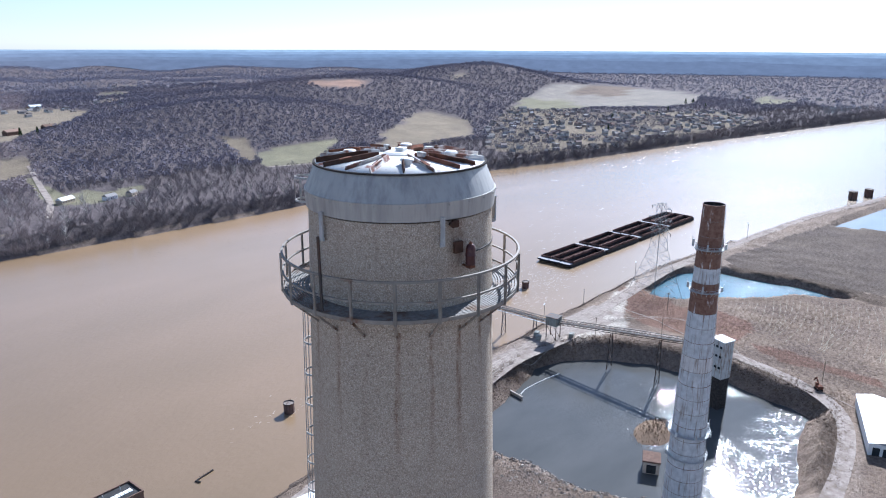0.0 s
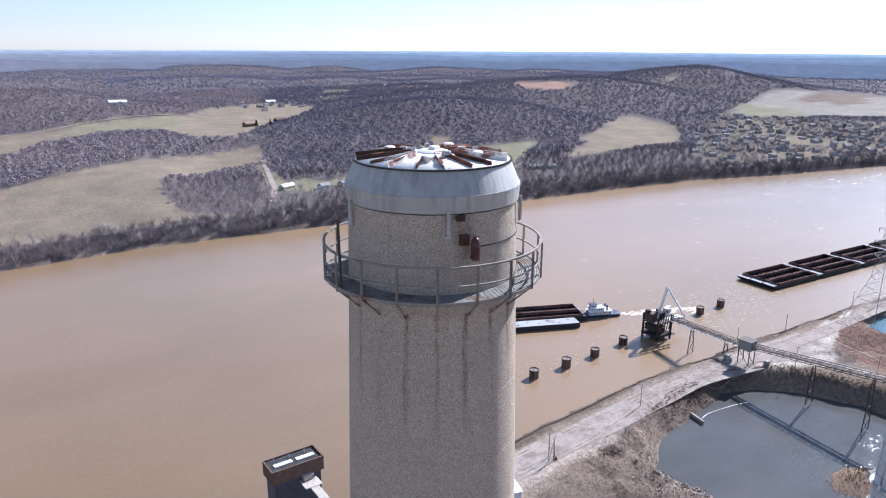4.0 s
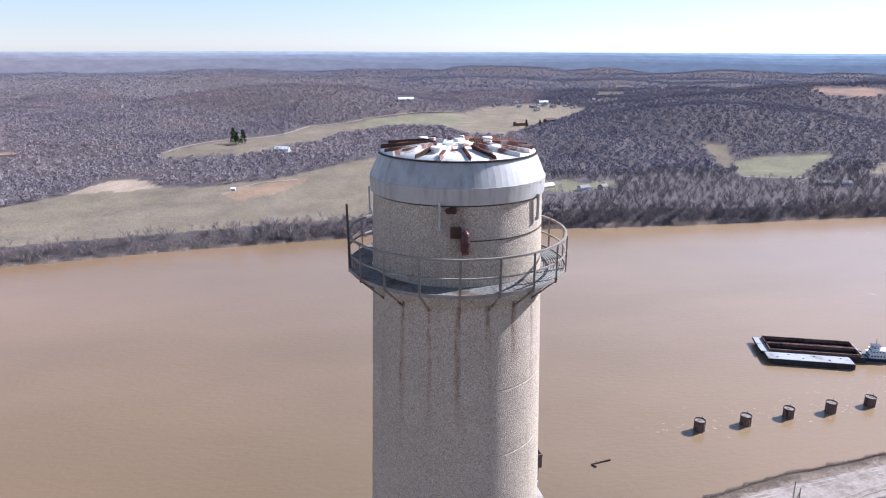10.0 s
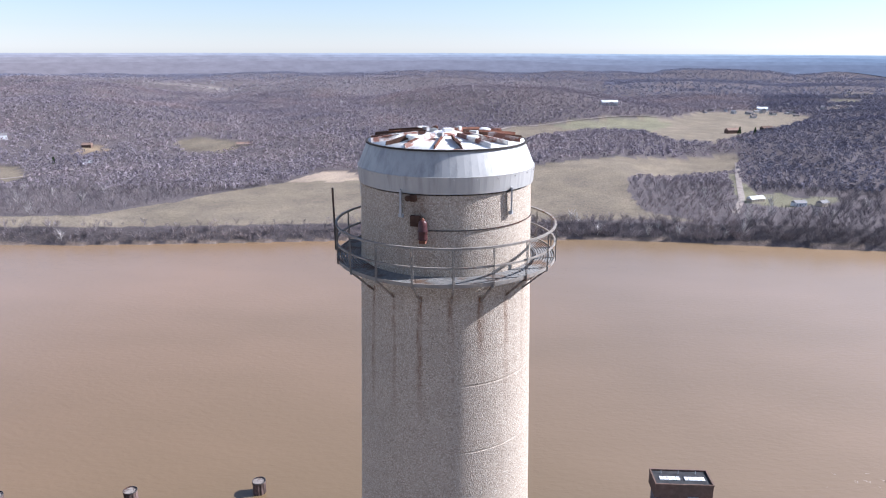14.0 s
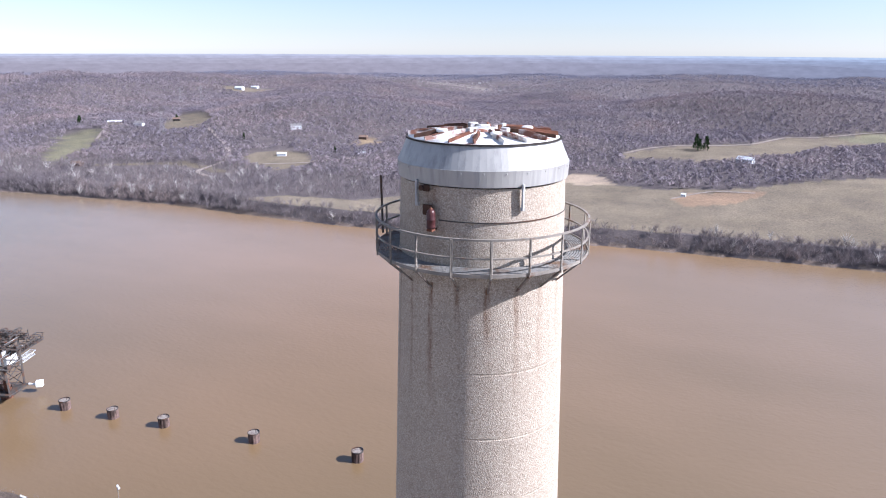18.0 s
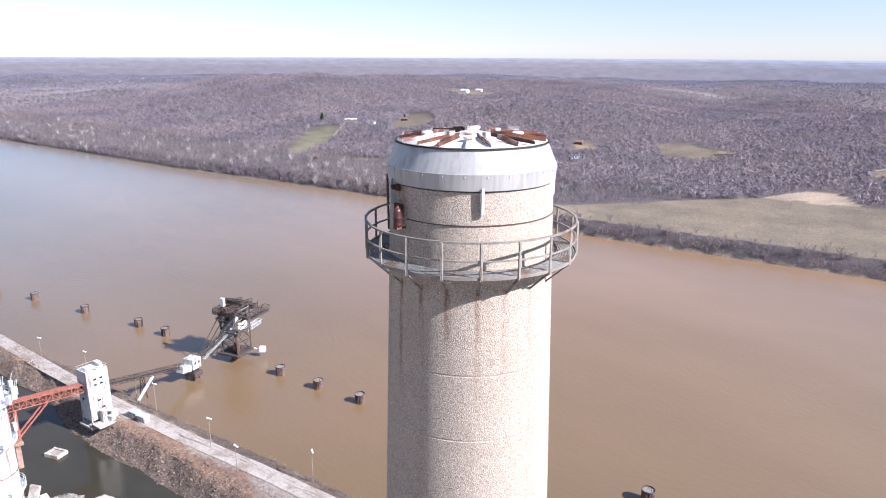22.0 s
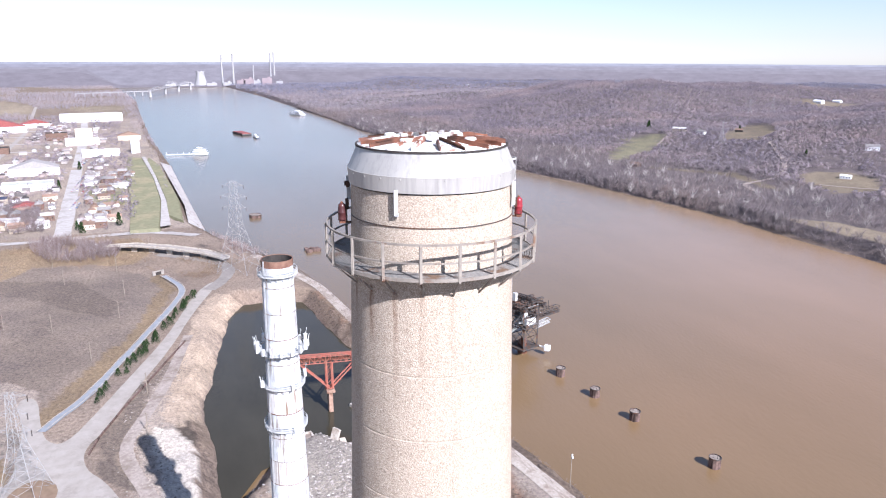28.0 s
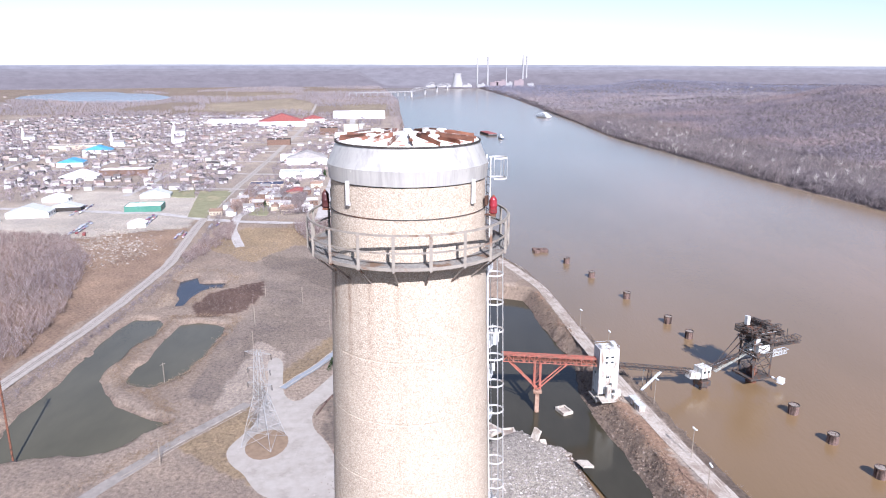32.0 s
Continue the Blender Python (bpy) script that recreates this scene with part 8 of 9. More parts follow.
for a, b_ in (((-1, 1, 12), (3, -2, 33)), ((1, 3, 12), (4, 0, 33)), ((3, -2, 33), (11, -11, 14)), ((4, 0, 33), (14, -8, 14))):
    bm = bmesh.new()
    beam(bm, a, b_, 0.9)
    part("jib", bm, M["white_clad"], ua, "pale raised jib")
bm = bmesh.new()
for k in range(7):
    f0 = k / 7
    beam(bm, (-1 + 4 * f0, 1 - 3 * f0, 12 + 21 * f0), (1 + 3 * f0, 3 - 3 * f0, 12 + 21 * f0), 0.3)
    beam(bm, (3 + 8 * f0, -2 - 9 * f0, 33 - 19 * f0), (4 + 10 * f0, -8 * f0, 33 - 19 * f0), 0.4)
part("jib_lacing", bm, M["white_clad"], ua)
for x, y, r, h in ((22, 3, 4, 7), (14, -2, 2.2, 4)):
    bm = bmesh.new()
    lathe(bm, [(r, -2), (r, h), (0.01, h)], 24)
    part("caisson", bm, M["sheetpile"], ua, "round dark caisson")
bm = bmesh.new()
box(bm, 14, 2, 8.4, 18, 5, 1.2)
part("bridge_deck", bm, M["grey_steel"], ua)
pb = thing("work_barge", (345, 216, 0), 30, label="small pale work pontoon against the bank", category="barge")
bm = bmesh.new()
box(bm, 0, 0, 0.9, 16, 6, 1.8, 0, 0.2)
part("deck", bm, M["barge_deck"], pb)
bm = bmesh.new()
box(bm, 4, 0, 3, 4, 3, 2.6, 0, 0.1)
part("cabin", bm, M["boat_white"], pb)

# ---- intake house, sheds, mound and block by the chimney ----
ih = thing("intake_house", (69, 219.5, 0), 3, label="brown brick intake house with a black flat roof", category="building")
bm = bmesh.new()
box(bm, 0, 0, 20.2, 21.5, 10, 5.2, 0, 0.06)
part("brick_storey", bm, M["brick"], ih, "brown brick upper storey")
bm = bmesh.new()
box(bm, 0, 0, 7.8, 19.5, 8.4, 19.6, 0, 0.1)
part("lower_cladding", bm, M["slate_clad"], ih, "dark slate-blue lower walls")
bm = bmesh.new()
for u in (-1, 1):
    box(bm, 0, u * 4.85, 23.1, 21.7, 0.5, 0.9)
    box(bm, u * 10.6, 0, 23.1, 0.5, 9.2, 0.9)
part("parapet", bm, M["brick"], ih, "brown brick parapet")
bm = bmesh.new()
box(bm, 0, 0, 22.85, 20.6, 9.2, 0.1)
part("roof", bm, M["roof_black"], ih, "black roofing")
for k in range(11):
    if k != 5:
        bm = bmesh.new()
        box(bm, -7.6 + k * 1.55, -0.5, 23.1, 1.4, 2.2, 0.3, 0, 0.05)
        part("skylight", bm, M["white_clad"], ih, "white skylight panel")
for k in range(3):
    bm = bmesh.new()
    beam(bm, (-7 + k * 6.5, 2.8, 22.9), (-7 + k * 6.5, 2.8, 24.3), 0.3, sides=8)
    part("vent_pipe", bm, M["grey_steel"], ih)
bm = bmesh.new()
box(bm, 3.5, -8, 15.8, 7, 7, 0.5)
box(bm, 3.5, -5.5, 17, 4, 2.2, 2.6)
part("access_deck", bm, M["concrete"], ih)
bm = bmesh.new()
beam(bm, (3.5, -10, 15.8), (6, -40, 11), 3.4, 0.7)
part("access_bridge", bm, M["concrete"], ih, "concrete access bridge")
sh = thing("shed", (131, 174, 9.8), -8, label="low white steel-roofed shed by the shore road", category="shed")
bm = bmesh.new()
for px, py, sx, sy in ((0, 0, 24, 12),):
    box(bm, 0, 0, 1.8, sx, sy, 3.6, 0, 0.05)
part("wall_body", bm, M["white_clad"], sh)
for s in (-1, 1):
    bm = bmesh.new()
    beam(bm, (0, s * 6.3, 3.6), (0, 0, 5.0), 24.8, 0.15)
    part("roof_slope", bm, M["boat_white"], sh, "white metal roof slope")
wb = thing("warehouse", (335, 27, 9.8), 18, label="white metal warehouse with a long low roof", category="building")
bm = bmesh.new()
box(bm, 0, 0, 3, 48, 14, 6, 0, 0.05)
part("wall_body", bm, M["white_clad"], wb)
for s in (-1, 1):
    bm = bmesh.new()
    beam(bm, (0, s * 7.3, 5.9), (0, 0, 7.4), 49, 0.18)
    part("roof_slope", bm, M["boat_white"], wb, "white metal roof slope")
for k in range(3):
    bm = bmesh.new()
    box(bm, -24.05, -4 + k * 4, 2.2, 0.12, 2.8, 4)
    part("door", bm, M["glass_dark"], wb)
blk = thing("pump_block", (250, 97, 0), 25, label="brown concrete pump block on the pond shore", category="building")
bm = bmesh.new()
box(bm, 0, 0, 3, 8, 7, 7, 0, 0.2)
part("wall_body", bm, M["concrete"], blk)
bm = bmesh.new()
box(bm, 0, 0, 6.9, 8.8, 7.8, 0.8, 0, 0.1)
part("roof", bm, M["brick"], blk)
# flat dark panel on the wall, coloured like a shaded opening
bm = bmesh.new()
box(bm, -4.1, 0, 3.4, 0.15, 4, 4)
part("opening", bm, M["glass_dark"], blk)
dg = thing("drift_log", (116.5, 239.5, 0.1), 8, label="dark waterlogged drift timber floating in the river", category="log")
bm = bmesh.new()
beam(bm, (-4.5, 0, 0), (5, 0.4, 0.2), 0.8, sides=8)
beam(bm, (-4.5, 0, 0), (-4, -2.6, 0.2), 0.9, sides=8)
for k in range(4):
    beam(bm, (-2 + k * 2, 0, 0.2), (-2.2 + k * 2, 0.2, 1.2), 0.16, sides=5)
part("timber", bm, M["soot"], dg)
ex = thing("excavator", (361, 59, 10), 40, label="small rusty brown excavator parked on the track", category="excavator")
for s in (-1, 1):
    bm = bmesh.new()
    box(bm, 0, s * 1.2, 0.5, 4, 0.7, 1.0, 0, 0.2)
    part("track", bm, M["soot"], ex)
bm = bmesh.new()
box(bm, -0.4, 0, 1.9, 3.4, 2.6, 1.6, 0, 0.15)
part("body", bm, M["rust"], ex)
bm = bmesh.new()
box(bm, 0.9, 0.7, 3.0, 1.4, 1.1, 1.6, 0, 0.1)
part("cab", bm, M["rust"], ex)
bm = bmesh.new()
beam(bm, (1.2, -0.4, 2.4), (4.2, -0.4, 5.2), 0.5)
beam(bm, (4.2, -0.4, 5.2), (6.4, -0.4, 2.4), 0.4)
part("boom", bm, M["rust"], ex)


# ---- wheel ruts, boom, wall, heaps and the overpass ----
for k, (line, gap) in enumerate((([(90, 176), (150, 190), (200, 196), (250, 200), (300, 203), (350, 198), (395, 196)], 1.1), ([(140, 180), (190, 183), (222, 190), (270, 197), (330, 193)], 1.2), ([(330, 197), (372, 186), (398, 170), (408, 150), (392, 120), (371, 98), (364, 68), (352, 40)], 1.1), ([(345, 205), (400, 204), (470, 208), (560, 203)], 1.0), ([(400, 190), (395, 165), (380, 130), (366, 95)], 1.0), ([(-560, 66), (-470, 80), (-389, 91), (-319, 100), (-222, 118), (-100, 139)], 1.0), ([(-236, -132), (-264, -117), (-296, -97)], 1.0))):
    for o in (-gap, gap):
        ribbon("wheel_rut", [(x + o * 0.4, y + o) for x, y in line], 0.55, "rut", "dark wheel rut pressed into the gravel", "wheel rut", lift=0.3, step=4)
rw = thing("retaining_wall", (0, 0, 0), label="low dark stone retaining wall beside the plant road", category="wall")
pts = [(-290, -60), (-305, -57), (-330, -49), (-354, -40), (-382, -30), (-412, -19)]
for p, q in zip(pts, pts[1:]):
    bm = bmesh.new()
    beam(bm, (*p, 10.2), (*q, 10.2), 0.6, 1.6)
    part("wall_panel", bm, M["sheetpile"], rw)
boom = thing("floating_boom", (0, 0, 0), label="pale floating pipe boom on the grey pond", category="boom")
pts = [(268, 180), (274, 181.4), (282, 181), (293, 180), (303, 178)]
for p, q in zip(pts, pts[1:]):
    bm = bmesh.new()
    beam(bm, (*p, 1.15), (*q, 1.15), 0.7, sides=10)
    part("pipe", bm, M["strap"], boom)
wl_ = thing("low_wall", (0, 0, 0), label="low weathered concrete wall at the pond edge", category="wall")
pts = [(259, 192), (266, 187), (264, 176)]
for p, q in zip(pts, pts[1:]):
    bm = bmesh.new()
    beam(bm, (*p, 1.6), (*q, 1.6), 0.7, 2.4)
    part("wall_panel", bm, M["concrete"], wl_)
tp = thing("guyed_pole", (170, 180, ground_z(170, 180)), 30, label="grey wooden pole steadied by two leaning props", category="pole")
for a in ((0, 0), (3.2, 0.6), (-2.6, 1.6)):
    bm = bmesh.new()
    beam(bm, (*a, -0.3), (0, 0, 11 if a == (0, 0) else 9.5), 0.32, sides=8)
    part("prop" if a != (0, 0) else "pole", bm, M["wood_pole"], tp)
bm = bmesh.new()
box(bm, 1.6, -0.6, 0.5, 1.2, 1.0, 1.3, 20, 0.05)
part("anchor_box", bm, M["rust"], tp)
x, y, s = along([(192, 171), (196, 173), (199, 171)], 160, 1.8, 0.6, 2.0)
tree_sheet("brush_heap", x, y, s, "brush", M["soot"], "dark heap of cut brush on the bank", 9, 1.2)
x, y, s = along([(273, 189), (277, 190), (281, 188)], 260, 2.4, 0.6, 1.8)
tree_sheet("reed_patch", x, y, s, "brush", M["brush"], "russet reeds beside the low wall", 9, 0.9)
# reed mound standing in the grey pond
mv, mf = [], []
for r_, z_ in ((15, 0.2), (12, 1.2), (8, 2.4), (4, 3.2), (0.1, 3.6)):
    for j in range(22):
        a = 2 * math.pi * j / 22
        k = 0.8 + 0.4 * float(vnoise(math.cos(a) * 30, math.sin(a) * 30, 14, 95, 2))
        mv.append((280 + r_ * k * math.cos(a) * 1.15, 109 + r_ * k * math.sin(a) * 0.75, z_))
for i in range(4):
    for j in range(22):
        mf.append((i * 22 + j, i * 22 + (j + 1) % 22, (i + 1) * 22 + (j + 1) % 22, (i + 1) * 22 + j))
tagged(raw("reed_mound", mv, mf, M["brush"], None, True), "brown reed-covered mound in the pond", "mound", kind="structure")
x = rng.normal(280, 8, 900)
y = rng.normal(109, 5, 900)
ok = ((x - 280) / 17) ** 2 + ((y - 109) / 11) ** 2 < 1
v0 = np.stack([x[ok], y[ok], 0.3 + 3.2 * (1 - ((x[ok] - 280) / 17) ** 2 - ((y[ok] - 109) / 11) ** 2)], 1)
v1 = v0 + np.stack([rng.normal(0, 0.15, len(v0)), rng.normal(0, 0.15, len(v0)), 0 * v0[:, 0]], 1)
v2 = v0 + np.stack([rng.normal(0.5, 0.9, len(v0)), rng.normal(-0.3, 0.9, len(v0)), rng.uniform(0.7, 1.8, len(v0))], 1)
tagged(raw("mound_reeds", np.stack([v0, v1, v2], 1).reshape(-1, 3).tolist(), np.arange(len(v0) * 3).reshape(-1, 3).tolist(), M["brush"]), "dry reeds leaning on the pond mound", "reeds", kind="stuff")
# road overpass at the edge of town
ov = thing("overpass", (0, 0, 0), label="pale concrete road overpass on square piers", category="bridge")
pts = [(-660, -85, 13), (-647, -60, 16), (-626, -30, 16.5), (-603, -2, 16), (-585, 16, 13.5)]
for p, q in zip(pts, pts[1:]):
    bm = bmesh.new()
    beam(bm, p, q, 9.0, 1.1)
    part("deck", bm, M["pale_concrete"], ov)
    d_ = (Vector(q) - Vector(p)).normalized()
    n_ = Vector((-d_.y, d_.x, 0))
    for s in (-4.3, 4.3):
        bm = bmesh.new()
        beam(bm, Vector(p) + n_ * s + Vector((0, 0, 1.0)), Vector(q) + n_ * s + Vector((0, 0, 1.0)), 0.3, 1.0)
        part("parapet", bm, M["concrete"], ov)
for x, y in ((-647, -60), (-637, -45), (-626, -30), (-614, -16), (-603, -2)):
    bm = bmesh.new()
    box(bm, x, y, 12.4, 1.2, 6.0, 6.4, -38)
    part("pier", bm, M["concrete"], ov)
pl = thing("culvert_portal", (-566, -38, ground_z(-566, -38)), 30, label="pale concrete culvert mouth with an arched opening", category="culvert")
bm = bmesh.new()
for s in (-1, 1):
    box(bm, 0, s * 3.6, 1.5, 1.0, 2.2, 4.0)
box(bm, 0, 0, 3.3, 1.0, 9.4, 0.9)
part("headwall", bm, M["pale_concrete"], pl)
# dark panel across the mouth: the inner shade is put into its colour
bm = bmesh.new()
box(bm, -0.4, 0, 1.2, 0.2, 5.0, 3.4)
part("opening", bm, M["soot"], pl, "dark panel for the shaded culvert mouth")

crest = [(-1290, -82, 12.7), (-1290, -76, 12.7), (-1060, -52.5, 12.7), (-875, -36.5, 12.7), (-735, -30, 12.7), (-730, -40, 12.7), (-876, -42, 12.7), (-1060, -56.5, 12.7)]
tagged(raw("path", crest, [(0, 7, 2, 1), (7, 6, 3, 2), (6, 5, 4, 3)], M["street"]), "pale path along the levee crest", "path", kind="structure")
edge = [(-1222, -51, 11.2), (-842, -16, 11.2), (-748, -13, 11.0), (-735, 3, 4.0), (-842, -6, 4.0), (-1232, -36, 4.0)]
tagged(raw("revetment", edge, [(0, 5, 4, 1), (1, 4, 3, 2)], M["street"]), "pale stone revetment below the levee", "revetment", kind="structure")
# ---- houses, town, village ----
def gable(bm, w, d, h, rise, over=0.4):
    """Gabled roof over a w by d house with eaves at h."""
    x, y = w / 2 + over, d / 2 + over
    lo = [bm.verts.new(p) for p in ((-x, -y, h), (x, -y, h), (x, y, h), (-x, y, h))]
    hi = [bm.verts.new((-x, 0, h + rise)), bm.verts.new((x, 0, h + rise))]
    bm.faces.new((lo[0], lo[1], hi[1], hi[0]))
    bm.faces.new((lo[2], lo[3], hi[0], hi[1]))
    bm.faces.new((lo[1], lo[2], hi[1]))
    bm.faces.new((lo[3], lo[0], hi[0]))
    bm.faces.new(lo[::-1])
    return bm


def house(x, y, w, d, h, turn, wall, roof, label, name="house", category="house", group="", steeple=False):
    t = thing(name, (x, y, ground_z(x, y)), turn, label=label, category=category, group=group)
    bm = bmesh.new()
    box(bm, 0, 0, h / 2 - 0.5, w, d, h + 1)
    walls = part("wall_body", bm, M[wall], t)
    part("roof", gable(bmesh.new(), w, d, h, d * 0.33), M[roof], t)
    for s in (-1, 1):
        for i in range(max(2, int(w / 3.4))):
            bm = bmesh.new()
            box(bm, -w / 2 + (i + 0.5) * w / max(2, int(w / 3.4)), s * (d / 2 + 0.02), h * 0.55, 1.0, 0.1, 1.3)
            part("window", bm, M["glass_dark"], walls)
    if not steeple:
        bm = bmesh.new()
        box(bm, w * 0.25, d * 0.12, h + d * 0.33, 0.8, 0.8, 1.8)
        part("chimney_pot", bm, M["brick"], t)
    else:
        bm = bmesh.new()
        box(bm, -w / 2 - 2, 0, h * 0.9, 5, 5, h * 1.8)
        bmesh.ops.create_cone(bm, cap_ends=True, segments=8, radius1=2.8, radius2=0.05, depth=h * 1.6, matrix=Matrix.Translation((-w / 2 - 2, 0, h * 2.6)))
        part("steeple", bm, M["boat_white"], t, "white pointed steeple")
    return t


def flat_block(x, y, w, d, h, turn, wall, roof, label, name="building", category="building", rows=1, pitched=False):
    t = thing(name, (x, y, ground_z(x, y)), turn, label=label, category=category)
    bm = bmesh.new()
    box(bm, 0, 0, h / 2 - 0.5, w, d, h + 1)
    walls = part("wall_body", bm, M[wall], t)
    if pitched:
        part("roof", gable(bmesh.new(), w, d, h, d * 0.16), M[roof], t)
    else:
        bm = bmesh.new()
        box(bm, 0, 0, h + 0.15, w - 0.8, d - 0.8, 0.3)
        part("roof", bm, M[roof], t)
        bm = bmesh.new()
        for s in (-1, 1):
            box(bm, 0, s * (d / 2 - 0.2), h + 0.5, w, 0.4, 0.9)
            box(bm, s * (w / 2 - 0.2), 0, h + 0.5, 0.4, d - 0.8, 0.9)
        part("parapet", bm, M[wall], t)
        for k in range(3):
            bm = bmesh.new()
            box(bm, (k - 1) * w * 0.27, (k % 2 - 0.5) * d * 0.3, h + 1.0, 2.4, 2.0, 1.4)
            part("roof_unit", bm, M["grey_steel"], t)
    for r in range(rows):
        for i in range(max(2, int(w / 6))):
            bm = bmesh.new()
            box(bm, -w / 2 + (i + 0.5) * w / max(2, int(w / 6)), d / 2 + 0.05, h * (r + 0.55) / rows, 2.4, 0.14, h / rows * 0.4)
            part("window", bm, M["glass_dark"], walls)
            bm = bmesh.new()
            box(bm, -w / 2 + (i + 0.5) * w / max(2, int(w / 6)), -d / 2 - 0.05, h * (r + 0.55) / rows, 2.4, 0.14, h / rows * 0.4)
            part("window", bm, M["glass_dark"], walls)
    return t


random.seed(11)
GRID = 98
# nearest town houses, one by one
protos = []
for k, (w, d, h, wall, roof, text) in enumerate((
        (12, 8, 5.5, "boat_white", "roof_shingle", "white two-storey house with a grey shingle roof"), (10, 7, 4, "white_clad", "roof_shingle", "small white house with a grey roof"),
        (13, 9, 6, "brick", "roof_shingle", "brown brick house with a grey roof"), (9, 7, 3.4, "boat_white", "roof_brown", "small white cottage with a brown roof"),
        (14, 8, 5, "house_tan", "roof_brown", "tan clad house with a brown roof"))):
    protos.append(house(-790 - k * 17, -100 - (k % 2) * 14, w, d, h, GRID + 90 * (k % 2), wall, roof, text, group="town houses"))
for i in range(150):
    x, y = random.uniform(-1120, -745), random.uniform(-255, -85)
    if abs((y + 129) - (x + 727) * 0.089) < 16 or (x < -960 and y < -150 and y > -260):
        continue
    copy_thing(random.choice(protos), pose(x, y, ground_z(x, y), 0, 0, GRID + 90 * random.randrange(2) + random.uniform(-4, 4)))


def clear_of_lines(x, y):
    """Off the railway and the main street."""
    px, py = np.array([x * 1.0]), np.array([y * 1.0])
    return away(px, py, RAIL_LINE, False)[0] > 24 and away(px, py, MAIN_STREET, False)[0] > 17


MAIN_STREET = [(-727, -129), (-1030, -156), (-1718, -217), (-2100, -260)]


def house_sheet(name, xs, ys, turn, label):
    """Hundreds of small far houses: walls and gabled roofs."""
    wv, wf, rv, rf = [], [], [], []
    zs = height(np.array(xs), np.array(ys))
    for x, y, z in zip(xs, ys, zs):
        w, d, h = random.uniform(7, 14), random.uniform(6, 9), random.uniform(2.8, 5.5)
        a = radians(turn + 90 * random.randrange(2) + random.uniform(-5, 5))
        c, s = math.cos(a), math.sin(a)

        def at(u, v, q):
            return (x + c * u - s * v, y + s * u + c * v, z + q)
        n = len(wv)
        wv += [at(u, v, q) for q in (-1, h) for u, v in ((-w / 2, -d / 2), (w / 2, -d / 2), (w / 2, d / 2), (-w / 2, d / 2))]
        wf += [(n, n + 1, n + 5, n + 4), (n + 1, n + 2, n + 6, n + 5), (n + 2, n + 3, n + 7, n + 6), (n + 3, n, n + 4, n + 7)]
        n = len(rv)
        e = 0.5
        r = d * 0.34 if random.random() < 0.85 else 0.3
        rv += [at(-w / 2 - e, -d / 2 - e, h), at(w / 2 + e, -d / 2 - e, h), at(w / 2 + e, d / 2 + e, h), at(-w / 2 - e, d / 2 + e, h), at(-w / 2 - e, 0, h + r), at(w / 2 + e, 0, h + r)]
        rf += [(n, n + 1, n + 5, n + 4), (n + 2, n + 3, n + 4, n + 5), (n + 1, n + 2, n + 5), (n + 3, n, n + 4), (n + 3, n + 2, n + 1, n)]
    t = thing(name, label=label, category="houses")
    t["kind"] = "stuff"
    tagged(raw("house_body", wv, wf, M["house_wall"], t), kind="stuff")
    tagged(raw("house_roof", rv, rf, M["house_roof"], t), kind="stuff")
    return t


RAIL_LINE = [(-699, -254), (-855, -271), (-1224, -299), (-1813, -348), (-2743, -478)]
TOWN = [(-1966, -1224), (-900, -600), (-870, -420), (-900, -325), (-870, -290), (-960, -150), (-1100, -120), (-1900, -190), (-2000, -285), (-2182, -556), (-2173, -1003)]
xs, ys = [], []
while len(xs) < 1150:
    x, y = random.uniform(-2180, -880), random.uniform(-1220, -120)
    u, v = (x * 0.99 + y * 0.14) % 55, (y * 0.99 - x * 0.14) % 60
    if inside(np.array([x]), np.array([y]), TOWN)[0] and u > 9 and v > 9 and random.random() < 0.9 and clear_of_lines(x, y):
        xs.append(x)
        ys.append(y)
house_sheet("town_houses", xs, ys, GRID, "dense small-town houses with pale walls and grey roofs")
xs, ys = [], []
while len(xs) < 360:
    x, y = random.uniform(930, 1940), random.uniform(520, 1110)
    if inside(np.array([x]), np.array([y]), VILLAGE)[0]:
        xs.append(x)
        ys.append(y)
house_sheet("village_houses", xs, ys, -18, "riverside village houses among bare trees")
xs, ys = [], []
for cx, cy, sp, n in ((520, 1700, 90, 22), (820, 1880, 130, 30), (1050, 2300, 150, 24), (-1700, 2900, 420, 40), (-2600, 2700, 300, 26), (2900, 700, 400, 60), (-3300, 1500, 300, 16), (300, 2300, 160, 14), (-2600, -1900, 300, 30)):
    for i in range(n):
        xs.append(random.gauss(cx, sp))
        ys.append(random.gauss(cy, sp * 0.6))
house_sheet("hamlet_houses", xs, ys, 20, "scattered pale hamlet houses among the woods")

